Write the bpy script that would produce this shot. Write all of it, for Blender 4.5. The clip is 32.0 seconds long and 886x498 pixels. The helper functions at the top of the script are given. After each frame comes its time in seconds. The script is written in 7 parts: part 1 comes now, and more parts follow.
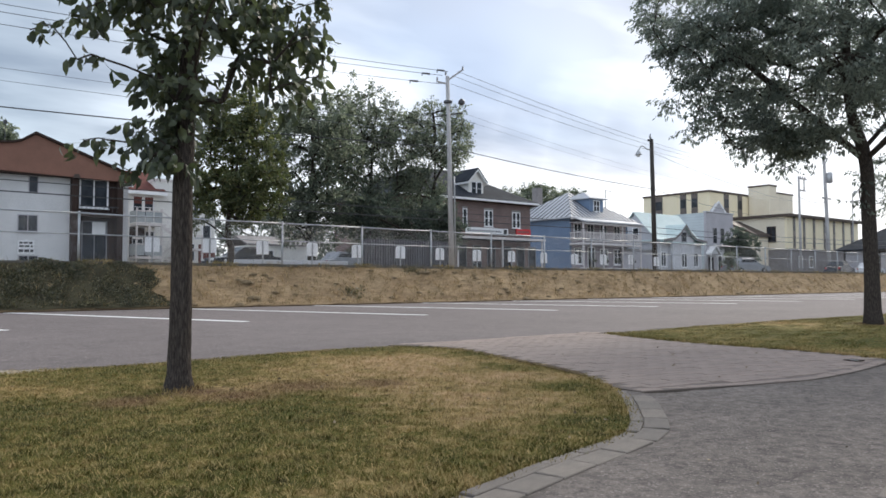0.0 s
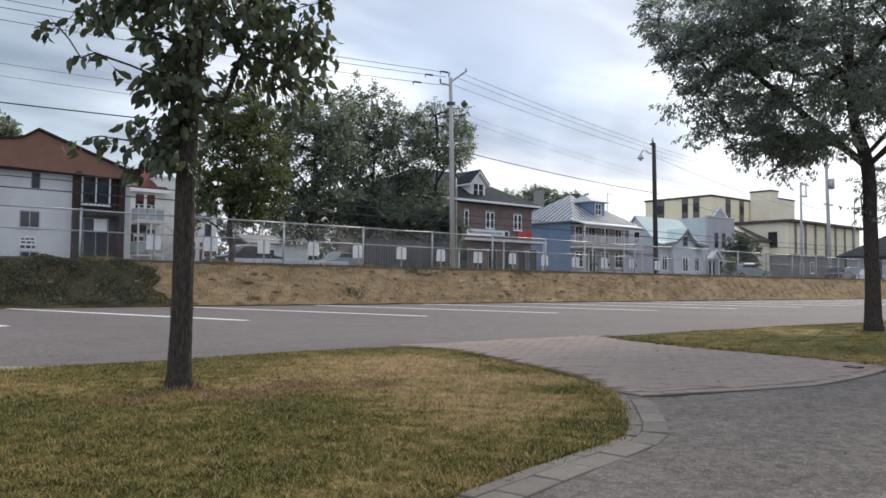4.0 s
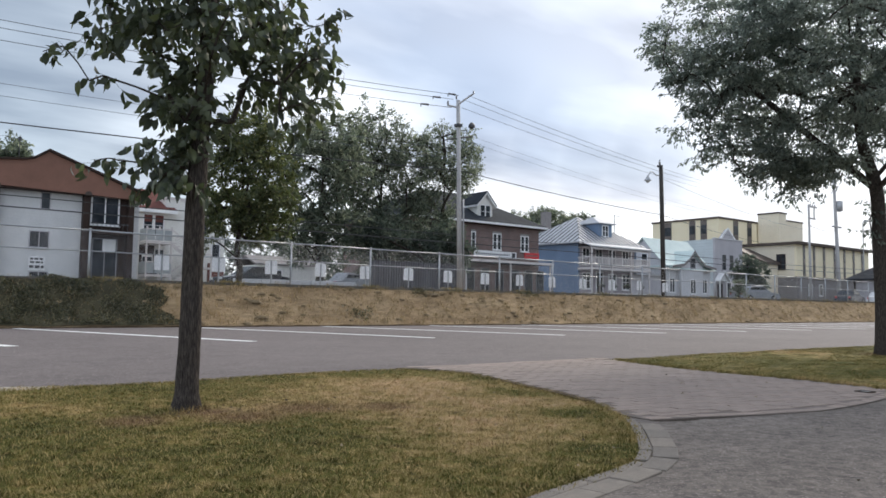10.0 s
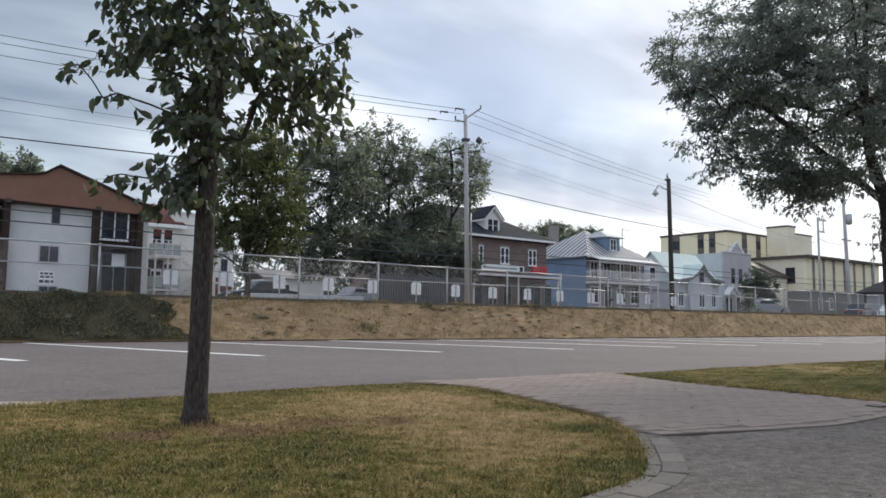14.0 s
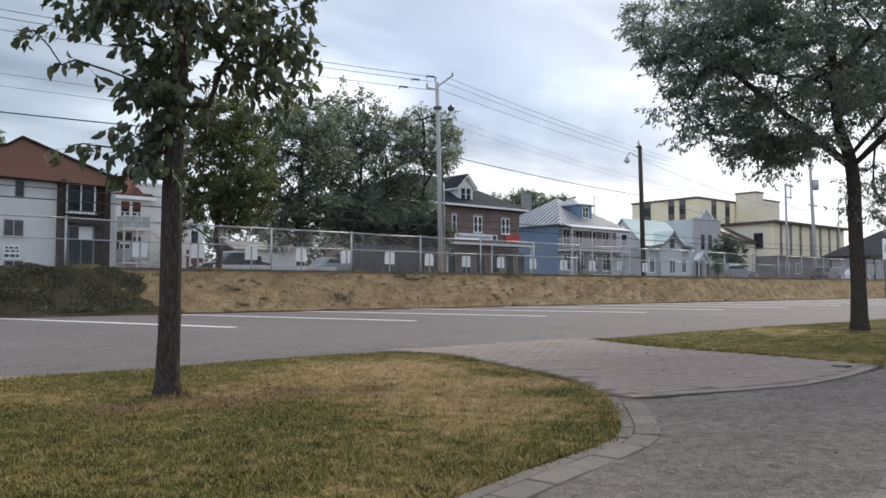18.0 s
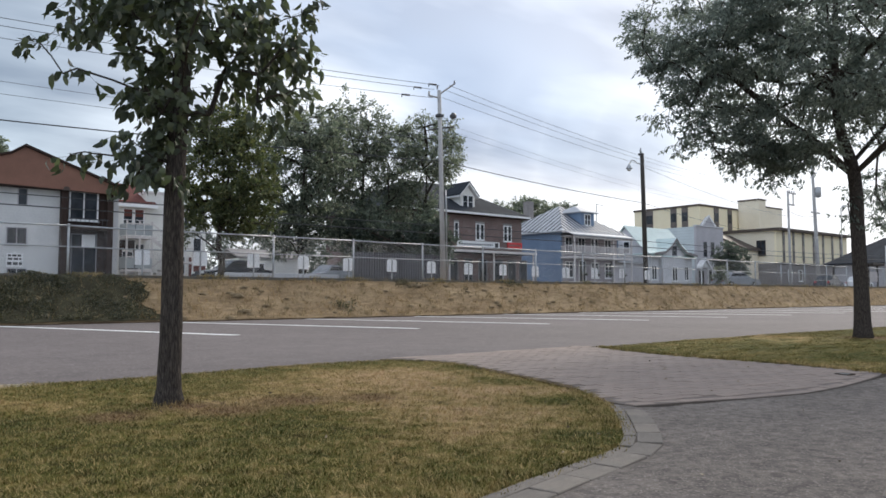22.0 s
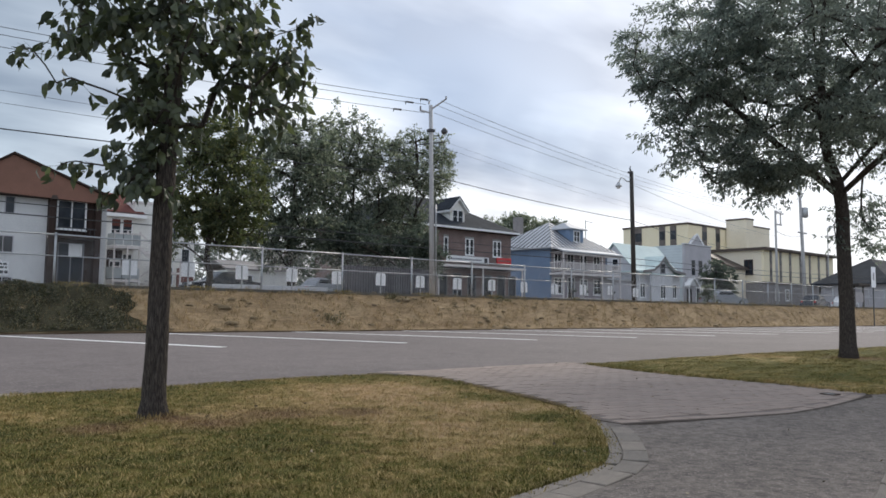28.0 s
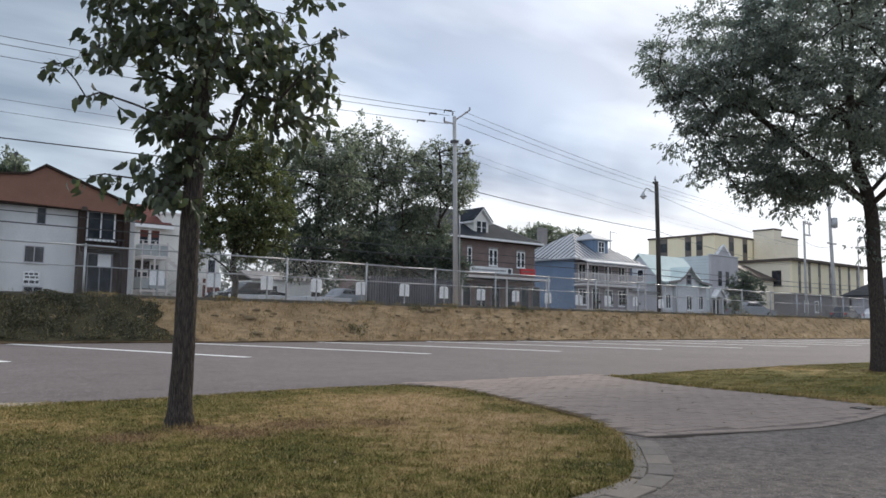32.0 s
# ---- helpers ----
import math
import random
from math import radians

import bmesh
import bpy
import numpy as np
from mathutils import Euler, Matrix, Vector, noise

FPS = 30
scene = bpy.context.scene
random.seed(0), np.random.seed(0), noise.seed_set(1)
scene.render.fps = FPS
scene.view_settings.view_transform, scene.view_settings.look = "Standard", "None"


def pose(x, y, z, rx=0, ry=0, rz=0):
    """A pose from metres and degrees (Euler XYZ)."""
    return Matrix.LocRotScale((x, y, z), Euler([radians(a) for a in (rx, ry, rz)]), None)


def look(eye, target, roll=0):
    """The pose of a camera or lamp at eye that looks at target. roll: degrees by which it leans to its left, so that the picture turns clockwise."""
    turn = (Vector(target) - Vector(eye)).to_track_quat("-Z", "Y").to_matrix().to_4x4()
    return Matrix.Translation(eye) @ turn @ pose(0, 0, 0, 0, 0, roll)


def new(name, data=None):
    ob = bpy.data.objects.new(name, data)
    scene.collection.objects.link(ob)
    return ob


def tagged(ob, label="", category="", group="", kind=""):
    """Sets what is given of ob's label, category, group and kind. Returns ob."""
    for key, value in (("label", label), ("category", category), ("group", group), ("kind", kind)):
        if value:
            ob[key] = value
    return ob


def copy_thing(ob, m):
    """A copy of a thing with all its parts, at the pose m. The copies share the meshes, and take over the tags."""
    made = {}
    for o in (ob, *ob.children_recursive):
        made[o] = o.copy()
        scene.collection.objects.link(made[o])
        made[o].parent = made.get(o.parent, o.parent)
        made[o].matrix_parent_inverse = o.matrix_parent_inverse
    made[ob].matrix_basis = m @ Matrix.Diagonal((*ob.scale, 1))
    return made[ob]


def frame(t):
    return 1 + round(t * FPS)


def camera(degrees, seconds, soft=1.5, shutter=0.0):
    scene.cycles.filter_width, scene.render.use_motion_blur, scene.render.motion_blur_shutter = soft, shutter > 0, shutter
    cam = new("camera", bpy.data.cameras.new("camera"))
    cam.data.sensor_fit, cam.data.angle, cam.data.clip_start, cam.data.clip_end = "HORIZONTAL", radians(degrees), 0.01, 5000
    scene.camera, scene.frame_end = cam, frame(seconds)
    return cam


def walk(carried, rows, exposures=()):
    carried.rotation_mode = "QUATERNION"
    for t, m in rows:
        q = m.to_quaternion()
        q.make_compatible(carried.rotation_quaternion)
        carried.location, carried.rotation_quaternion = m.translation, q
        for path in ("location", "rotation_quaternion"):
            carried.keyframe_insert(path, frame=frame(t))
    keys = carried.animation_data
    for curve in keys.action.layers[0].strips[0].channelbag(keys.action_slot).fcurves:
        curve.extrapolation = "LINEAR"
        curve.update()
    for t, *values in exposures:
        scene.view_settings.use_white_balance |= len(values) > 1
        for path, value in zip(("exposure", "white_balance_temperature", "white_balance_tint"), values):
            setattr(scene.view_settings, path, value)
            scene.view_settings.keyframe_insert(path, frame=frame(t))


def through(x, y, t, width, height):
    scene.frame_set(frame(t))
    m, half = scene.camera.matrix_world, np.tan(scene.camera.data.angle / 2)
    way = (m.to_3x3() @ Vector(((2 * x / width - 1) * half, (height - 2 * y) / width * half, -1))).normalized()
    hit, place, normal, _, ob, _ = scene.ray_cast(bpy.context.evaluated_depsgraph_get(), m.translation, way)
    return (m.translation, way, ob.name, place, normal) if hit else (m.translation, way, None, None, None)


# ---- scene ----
# ---- camera and its path: one hand-held stand beside the path ----
EYE = 0.8
HEADING = -38.5

PATH = [
    (0.0, 0.000, 0.000, 0.800, -38.500, 2.500, 0.100),
    (0.5, -0.012, -0.008, 0.804, -38.216, 2.409, -0.496),
    (1.0, -0.008, -0.006, 0.810, -37.823, 3.412, -0.003),
    (1.5, -0.016, -0.010, 0.805, -37.751, 3.640, 0.110),
    (2.0, -0.014, -0.003, 0.803, -38.090, 3.327, -0.242),
    (2.5, -0.004, -0.001, 0.801, -38.470, 2.990, -0.482),
    (4.5, -0.014, -0.008, 0.806, -38.427, 2.580, -0.635),
    (5.0, -0.020, -0.008, 0.809, -37.781, 2.823, -0.408),
    (5.5, -0.017, -0.002, 0.804, -37.739, 2.872, -0.304),
    (6.0, -0.018, -0.001, 0.805, -37.359, 2.582, -0.157),
    (6.5, -0.023, -0.003, 0.805, -36.747, 2.528, -0.618),
    (7.0, -0.017, 0.006, 0.800, -37.991, 2.380, -0.647),
    (7.5, -0.016, -0.002, 0.805, -38.374, 2.371, -0.166),
    (8.0, -0.016, 0.003, 0.802, -38.645, 3.340, 0.034),
    (8.5, -0.022, -0.001, 0.806, -37.691, 3.835, -0.091),
    (9.0, -0.021, -0.004, 0.809, -38.292, 3.898, -0.350),
    (9.5, -0.026, -0.004, 0.805, -37.774, 4.196, -0.003),
    (10.0, -0.018, -0.002, 0.810, -37.943, 4.207, -0.840),
    (10.5, -0.020, -0.007, 0.809, -37.902, 4.346, -0.837),
    (11.0, -0.020, 0.005, 0.803, -38.512, 4.179, -0.741),
    (11.5, -0.027, -0.007, 0.808, -37.547, 4.810, -0.931),
    (12.0, -0.028, -0.011, 0.807, -37.522, 4.874, -1.534),
    (12.5, -0.027, -0.016, 0.807, -37.533, 4.655, -0.884),
    (13.0, -0.022, -0.009, 0.806, -37.627, 4.796, -0.457),
    (13.5, -0.023, -0.010, 0.806, -37.740, 4.996, -0.864),
    (14.0, -0.030, -0.014, 0.812, -37.353, 5.269, -0.781),
    (14.5, -0.030, -0.018, 0.809, -37.093, 5.281, -0.026),
    (16.5, -0.013, 0.007, 0.805, -39.277, 4.098, -0.776),
    (17.0, -0.010, 0.007, 0.803, -38.662, 3.580, -0.663),
    (17.5, -0.008, 0.010, 0.803, -39.630, 3.296, -0.613),
    (18.0, -0.007, 0.012, 0.800, -39.342, 2.942, 0.022),
    (18.5, -0.006, 0.011, 0.805, -39.913, 2.398, 0.062),
    (19.0, -0.017, 0.010, 0.802, -39.143, 2.576, 0.261),
    (19.5, -0.010, 0.007, 0.804, -39.243, 2.852, 0.192),
    (20.0, -0.004, 0.001, 0.806, -39.267, 2.989, -0.026),
    (20.5, -0.008, 0.010, 0.803, -39.285, 3.253, -0.342),
    (21.0, -0.005, 0.011, 0.806, -38.562, 3.165, -0.442),
    (21.5, -0.006, 0.005, 0.806, -38.767, 3.634, -0.223),
    (22.0, -0.002, 0.011, 0.802, -39.168, 3.519, 0.048),
    (22.5, -0.016, 0.001, 0.803, -37.504, 2.405, -0.476),
    (23.0, -0.007, -0.003, 0.813, -37.843, 2.853, -0.966),
    (23.5, -0.012, 0.004, 0.799, -38.381, 2.946, -0.616),
    (24.0, -0.016, 0.000, 0.811, -38.552, 4.579, -0.681),
    (24.5, -0.008, 0.005, 0.804, -38.878, 3.454, -0.693),
    (25.0, -0.006, 0.004, 0.803, -39.912, 3.005, -0.944),
    (25.5, -0.004, 0.009, 0.801, -39.659, 4.183, -0.746),
    (27.5, -0.009, 0.004, 0.803, -39.669, 4.840, -0.901),
    (28.0, -0.005, 0.003, 0.805, -40.038, 4.634, -0.743),
    (28.5, -0.013, -0.001, 0.805, -39.735, 4.977, -1.186),
    (29.0, -0.021, -0.002, 0.806, -39.284, 5.178, -1.477),
    (29.5, -0.016, -0.002, 0.806, -39.219, 5.185, -1.203),
    (30.0, -0.010, -0.000, 0.803, -39.245, 5.322, -1.008),
    (30.5, -0.010, 0.004, 0.804, -39.239, 5.047, -1.280),
    (31.0, -0.014, 0.001, 0.804, -38.898, 5.199, -1.522),
    (31.5, -0.014, -0.001, 0.807, -38.688, 5.072, -0.891),
    (32.0, -0.011, -0.009, 0.810, -38.234, 5.419, -0.921),
]
cam = camera(61.2, 32.0, 1.6)
walk(cam, [(t, pose(x, y, z, 90 + pitch, roll, yaw)) for t, x, y, z, yaw, pitch, roll in PATH],
     exposures=[(0.0, 0.50), (1.0, 0.39), (2.0, 0.37), (6.0, 0.38), (9.0, 0.41), (11.0, 0.36), (12.0, 0.29), (14.0, 0.28), (17.0, 0.37), (25.5, 0.37), (27.5, 0.26), (32.0, 0.27)])

# ---- sky and sun: broken overcast, brighter low down ahead and to the right ----
SUN_AZIMUTH = 72.0     # degrees from +Y towards +X
SUN_ELEVATION = 34.0


def make_world():
    w = bpy.data.worlds.new("sky")
    scene.world = w
    w.use_nodes = True
    nt = w.node_tree
    nt.nodes.clear()
    out = nt.nodes.new("ShaderNodeOutputWorld")
    bg = nt.nodes.new("ShaderNodeBackground")
    sky = nt.nodes.new("ShaderNodeTexSky")
    sky.sky_type = 'NISHITA'
    sky.sun_disc = False
    sky.sun_elevation = radians(SUN_ELEVATION)
    sky.sun_rotation = radians(SUN_AZIMUTH)
    dim = nt.nodes.new("ShaderNodeVectorMath")
    dim.operation = 'SCALE'
    dim.inputs["Scale"].default_value = 0.095
    nt.links.new(sky.outputs[0], dim.inputs[0])
    co = nt.nodes.new("ShaderNodeTexCoord")
    sep = nt.nodes.new("ShaderNodeSeparateXYZ")
    nt.links.new(co.outputs["Generated"], sep.inputs[0])
    # project the clouds on a level ceiling so that they flatten towards the horizon
    up = nt.nodes.new("ShaderNodeMath")
    up.operation = 'MAXIMUM'
    up.inputs[1].default_value = 0.0
    nt.links.new(sep.outputs["Z"], up.inputs[0])
    add = nt.nodes.new("ShaderNodeMath")
    add.operation = 'ADD'
    add.inputs[1].default_value = 0.16
    nt.links.new(up.outputs[0], add.inputs[0])
    comb = nt.nodes.new("ShaderNodeCombineXYZ")
    for k in range(3):
        nt.links.new(add.outputs[0], comb.inputs[k])
    div = nt.nodes.new("ShaderNodeVectorMath")
    div.operation = 'DIVIDE'
    nt.links.new(co.outputs["Generated"], div.inputs[0])
    nt.links.new(comb.outputs[0], div.inputs[1])

    def cloud_noise(scale, detail, shift):
        mp = nt.nodes.new("ShaderNodeMapping")
        mp.inputs["Location"].default_value = shift
        mp.inputs["Rotation"].default_value = (0, 0, radians(38))
        mp.inputs["Scale"].default_value = (1.0, 1.9, 0.0)
        nt.links.new(div.outputs[0], mp.inputs[0])
        no = nt.nodes.new("ShaderNodeTexNoise")
        no.inputs["Scale"].default_value = scale
        no.inputs["Detail"].default_value = detail
        no.inputs["Roughness"].default_value = 0.5
        nt.links.new(mp.outputs[0], no.inputs["Vector"])
        return no.outputs["Fac"]

    body = nt.nodes.new("ShaderNodeValToRGB")      # bright to grey undersides
    el = body.color_ramp.elements
    el[0].position, el[0].color = 0.35, (0.85, 0.89, 0.955, 1)
    el[1].position, el[1].color = 0.59, (0.39, 0.425, 0.50, 1)
    nt.links.new(cloud_noise(0.85, 5.0, (2.3, 0.7, 0)), body.inputs[0])
    cover = nt.nodes.new("ShaderNodeValToRGB")
    el = cover.color_ramp.elements
    el[0].position, el[0].color = 0.30, (0.45, 0.45, 0.45, 1)
    el[1].position, el[1].color = 0.50, (1, 1, 1, 1)
    nt.links.new(cloud_noise(0.55, 3.0, (5.1, 3.2, 0)), cover.inputs[0])
    low = nt.nodes.new("ShaderNodeValToRGB")       # the band of light above the horizon
    el = low.color_ramp.elements
    el[0].position, el[0].color = 0.02, (1, 1, 1, 1)
    el[1].position, el[1].color = 0.19, (0, 0, 0, 1)
    nt.links.new(up.outputs[0], low.inputs[0])
    # the light side of the sky
    dot = nt.nodes.new("ShaderNodeVectorMath")
    dot.operation = 'DOT_PRODUCT'
    a = radians(SUN_AZIMUTH)
    dot.inputs[1].default_value = (math.sin(a), math.cos(a), 0.12)
    nt.links.new(co.outputs["Generated"], dot.inputs[0])
    side = nt.nodes.new("ShaderNodeMapRange")
    side.inputs["From Min"].default_value, side.inputs["From Max"].default_value = 0.38, 0.92
    side.inputs["To Min"].default_value, side.inputs["To Max"].default_value = 0.0, 1.0
    nt.links.new(dot.outputs["Value"], side.inputs["Value"])
    mul = nt.nodes.new("ShaderNodeMath")
    mul.operation = 'MULTIPLY'
    nt.links.new(low.outputs[0], mul.inputs[0])
    nt.links.new(side.outputs[0], mul.inputs[1])
    glow = nt.nodes.new("ShaderNodeMixRGB")
    glow.inputs[2].default_value = (1.0, 1.0, 1.0, 1)
    nt.links.new(mul.outputs[0], glow.inputs[0])
    nt.links.new(body.outputs[0], glow.inputs[1])
    # an overcast sky is lighter overhead
    zen = nt.nodes.new("ShaderNodeMapRange")
    zen.inputs["From Min"].default_value, zen.inputs["From Max"].default_value = 0.35, 1.0
    zen.inputs["To Min"].default_value, zen.inputs["To Max"].default_value = 1.0, 1.4
    nt.links.new(up.outputs[0], zen.inputs["Value"])
    lift = nt.nodes.new("ShaderNodeVectorMath")
    lift.operation = 'SCALE'
    # a long grey bank of cloud over the houses, its lower edge against the light
    bank = None
    for d, r in (((0.640, 0.730, 0.245), 0.085), ((0.690, 0.688, 0.220), 0.075), ((0.735, 0.648, 0.205), 0.07), ((0.775, 0.605, 0.190), 0.06), ((0.80, 0.575, 0.185), 0.05)):
        dist = nt.nodes.new("ShaderNodeVectorMath")
        dist.operation = 'DISTANCE'
        nt.links.new(co.outputs["Generated"], dist.inputs[0])
        dist.inputs[1].default_value = d
        soft_edge = nt.nodes.new("ShaderNodeMapRange")
        soft_edge.interpolation_type = 'SMOOTHSTEP'
        soft_edge.inputs["From Min"].default_value, soft_edge.inputs["From Max"].default_value = r * 0.2, r * 1.25
        soft_edge.inputs["To Min"].default_value, soft_edge.inputs["To Max"].default_value = 1.0, 0.0
        nt.links.new(dist.outputs["Value"], soft_edge.inputs["Value"])
        if bank is None:
            bank = soft_edge.outputs[0]
        else:
            most = nt.nodes.new("ShaderNodeMath")
            most.operation = 'MAXIMUM'
            nt.links.new(bank, most.inputs[0])
            nt.links.new(soft_edge.outputs[0], most.inputs[1])
            bank = most.outputs[0]
    ragged = nt.nodes.new("ShaderNodeMath")
    ragged.operation = 'MULTIPLY'
    nt.links.new(bank, ragged.inputs[0])
    rag = nt.nodes.new("ShaderNodeMapRange")
    rag.inputs["From Min"].default_value, rag.inputs["From Max"].default_value = 0.3, 0.6
    rag.inputs["To Min"].default_value, rag.inputs["To Max"].default_value = 0.75, 1.0
    nt.links.new(cloud_noise(2.2, 5.0, (0.4, 1.9, 0)), rag.inputs["Value"])
    nt.links.new(rag.outputs[0], ragged.inputs[1])
    grey = nt.nodes.new("ShaderNodeMixRGB")
    grey.blend_type = 'MULTIPLY'
    grey.inputs[2].default_value = (0.50, 0.54, 0.64, 1)
    nt.links.new(ragged.outputs[0], grey.inputs[0])
    nt.links.new(glow.outputs[0], grey.inputs[1])
    nt.links.new(grey.outputs[0], lift.inputs[0])
    nt.links.new(zen.outputs[0], lift.inputs["Scale"])
    mix = nt.nodes.new("ShaderNodeMixRGB")
    # the cloud thins out on the side away from the light
    thin = nt.nodes.new("ShaderNodeMapRange")
    thin.inputs["From Min"].default_value, thin.inputs["From Max"].default_value = 0.2, 0.8
    thin.inputs["To Min"].default_value, thin.inputs["To Max"].default_value = 0.6, 1.0
    nt.links.new(dot.outputs["Value"], thin.inputs["Value"])
    both = nt.nodes.new("ShaderNodeMath")
    both.operation = 'MULTIPLY'
    nt.links.new(cover.outputs[0], both.inputs[0])
    nt.links.new(thin.outputs[0], both.inputs[1])
    nt.links.new(both.outputs[0], mix.inputs[0])
    nt.links.new(dim.outputs[0], mix.inputs[1])
    nt.links.new(lift.outputs[0], mix.inputs[2])
    # dimmed off to the side; unseen half behind brightened to light faces turned here
    half = nt.nodes.new("ShaderNodeMapRange")
    half.inputs["From Min"].default_value, half.inputs["From Max"].default_value = -1.0, 1.0
    nt.links.new(dot.outputs["Value"], half.inputs["Value"])
    gain = nt.nodes.new("ShaderNodeValToRGB")
    el = gain.color_ramp.elements
    stops = ((0.0, 0.68), (0.42, 0.68), (0.62, 0.33), (0.74, 0.34), (0.86, 0.485), (1.0, 0.52))
    while len(el) < len(stops):
        el.new(0.5)
    for k, (p, g) in enumerate(stops):
        el[k].position, el[k].color = p, (g * (1.0 if g > 0.4 else 0.92), g, g * (1.0 if g > 0.4 else 1.05), 1)
    nt.links.new(half.outputs[0], gain.inputs[0])
    twice = nt.nodes.new("ShaderNodeVectorMath")
    twice.operation = 'SCALE'
    twice.inputs["Scale"].default_value = 2.0
    nt.links.new(gain.outputs[0], twice.inputs[0])
    whole = nt.nodes.new("ShaderNodeVectorMath")
    whole.operation = 'MULTIPLY'
    nt.links.new(mix.outputs[0], whole.inputs[0])
    nt.links.new(twice.outputs[0], whole.inputs[1])
    nt.links.new(whole.outputs[0], bg.inputs["Color"])
    bg.inputs["Strength"].default_value = 1.16
    nt.links.new(bg.outputs[0], out.inputs["Surface"])


make_world()
sun_data = bpy.data.lights.new("sun", 'SUN')
sun_data.energy = 2.2
sun_data.angle = radians(24)
sun_data.color = (1.0, 0.92, 0.81)
sun = new("sun", sun_data)
_a, _e = radians(SUN_AZIMUTH), radians(SUN_ELEVATION)
sun.matrix_world = look((0, 0, 60), (-math.sin(_a) * math.cos(_e) * 10, -math.cos(_a) * math.cos(_e) * 10, 60 - math.sin(_e) * 10))


# ---- materials ----
def base_material(name, rough, metal=0.0):
    m = bpy.data.materials.new(name)
    m.use_nodes = True
    nt = m.node_tree
    b = nt.nodes["Principled BSDF"]
    b.inputs["Roughness"].default_value = rough
    b.inputs["Metallic"].default_value = metal
    return m, nt, b


def coords(nt, scale, kind="Object"):
    co = nt.nodes.new("ShaderNodeTexCoord")
    mp = nt.nodes.new("ShaderNodeMapping")
    mp.inputs["Scale"].default_value = scale
    nt.links.new(co.outputs[kind], mp.inputs[0])
    return mp.outputs[0]


def noise_node(nt, vec, scale, detail=4.0, rough=0.6):
    n = nt.nodes.new("ShaderNodeTexNoise")
    n.inputs["Scale"].default_value = scale
    n.inputs["Detail"].default_value = detail
    n.inputs["Roughness"].default_value = rough
    nt.links.new(vec, n.inputs["Vector"])
    return n.outputs["Fac"]


def ramp(nt, fac, stops):
    r = nt.nodes.new("ShaderNodeValToRGB")
    e = r.color_ramp.elements
    while len(e) < len(stops):
        e.new(0.5)
    for k, (p, c) in enumerate(stops):
        e[k].position = p
        e[k].color = (*c, 1)
    nt.links.new(fac, r.inputs[0])
    return r.outputs[0]


def blend(nt, fac, a, b, kind='MIX'):
    m = nt.nodes.new("ShaderNodeMixRGB")
    m.blend_type = kind
    for i, v in ((0, fac), (1, a), (2, b)):
        if isinstance(v, (int, float)):
            m.inputs[i].default_value = v
        elif isinstance(v, tuple):
            m.inputs[i].default_value = (*v, 1)
        else:
            nt.links.new(v, m.inputs[i])
    return m.outputs[0]


def bump(nt, b, height, strength, distance):
    n = nt.nodes.new("ShaderNodeBump")
    n.inputs["Strength"].default_value = strength
    n.inputs["Distance"].default_value = distance
    nt.links.new(height, n.inputs["Height"])
    nt.links.new(n.outputs[0], b.inputs["Normal"])


def two_scale(name, dark, light, big, small, rough=0.8, relief=0.004, metal=0.0, stretch=(1, 1, 1), grain=0.35, vary=0.0, kind="Object"):
    """A surface with broad stains and fine grain between two colours; vary: change from piece to piece."""
    m, nt, b = base_material(name, rough, metal)
    v = coords(nt, stretch, kind)
    n1 = noise_node(nt, v, big, 5.0)
    n2 = noise_node(nt, v, small, 6.0, 0.7)
    c = ramp(nt, n1, [(0.3, dark), (0.7, light)])
    g = ramp(nt, n2, [(0.25, (1 - grain,) * 3), (0.75, (1 + grain * 0.5,) * 3)])
    c = blend(nt, 1.0, c, g, 'MULTIPLY')
    if vary:
        oi = nt.nodes.new("ShaderNodeObjectInfo")
        r = ramp(nt, oi.outputs["Random"], [(0.0, (1 - vary, 1 - vary, 1 - vary * 0.9)), (1.0, (1 + vary, 1 + vary * 0.9, 1 + vary * 0.8))])
        c = blend(nt, 1.0, c, r, 'MULTIPLY')
    nt.links.new(c, b.inputs["Base Color"])
    rr = nt.nodes.new("ShaderNodeMapRange")
    rr.inputs["To Min"].default_value, rr.inputs["To Max"].default_value = max(0.05, rough - 0.12), min(1.0, rough + 0.1)
    nt.links.new(n2, rr.inputs["Value"])
    nt.links.new(rr.outputs[0], b.inputs["Roughness"])
    bump(nt, b, n2, 0.6, relief)
    return m


def asphalt(name, dark, light, chip, cracks, coarse=1.0):
    m, nt, b = base_material(name, 0.88)
    v = coords(nt, (1, 1, 1))
    broad = noise_node(nt, v, 0.22, 5.0)
    mid = noise_node(nt, v, 2.2, 5.0, 0.65)
    vor = nt.nodes.new("ShaderNodeTexVoronoi")
    vor.inputs["Scale"].default_value = chip
    nt.links.new(v, vor.inputs["Vector"])
    c = ramp(nt, broad, [(0.3, dark), (0.7, light)])
    c = blend(nt, 1.0, c, ramp(nt, mid, [(0.25, (0.8, 0.8, 0.8)), (0.75, (1.14, 1.13, 1.12))]), 'MULTIPLY')
    grit = noise_node(nt, v, 13.0, 9.0, 0.84)
    c = blend(nt, 1.0, c, ramp(nt, grit, [(0.36, (1 - 0.5 * coarse,) * 3), (0.5, (1.0, 1.0, 1.0)), (0.64, (1 + 0.53 * coarse, 1 + 0.51 * coarse, 1 + 0.47 * coarse))]), 'MULTIPLY')
    c = blend(nt, 1.0, c, ramp(nt, vor.outputs["Distance"], [(0.05, (1.15, 1.14, 1.13)), (0.5, (0.88, 0.88, 0.89))]), 'MULTIPLY')
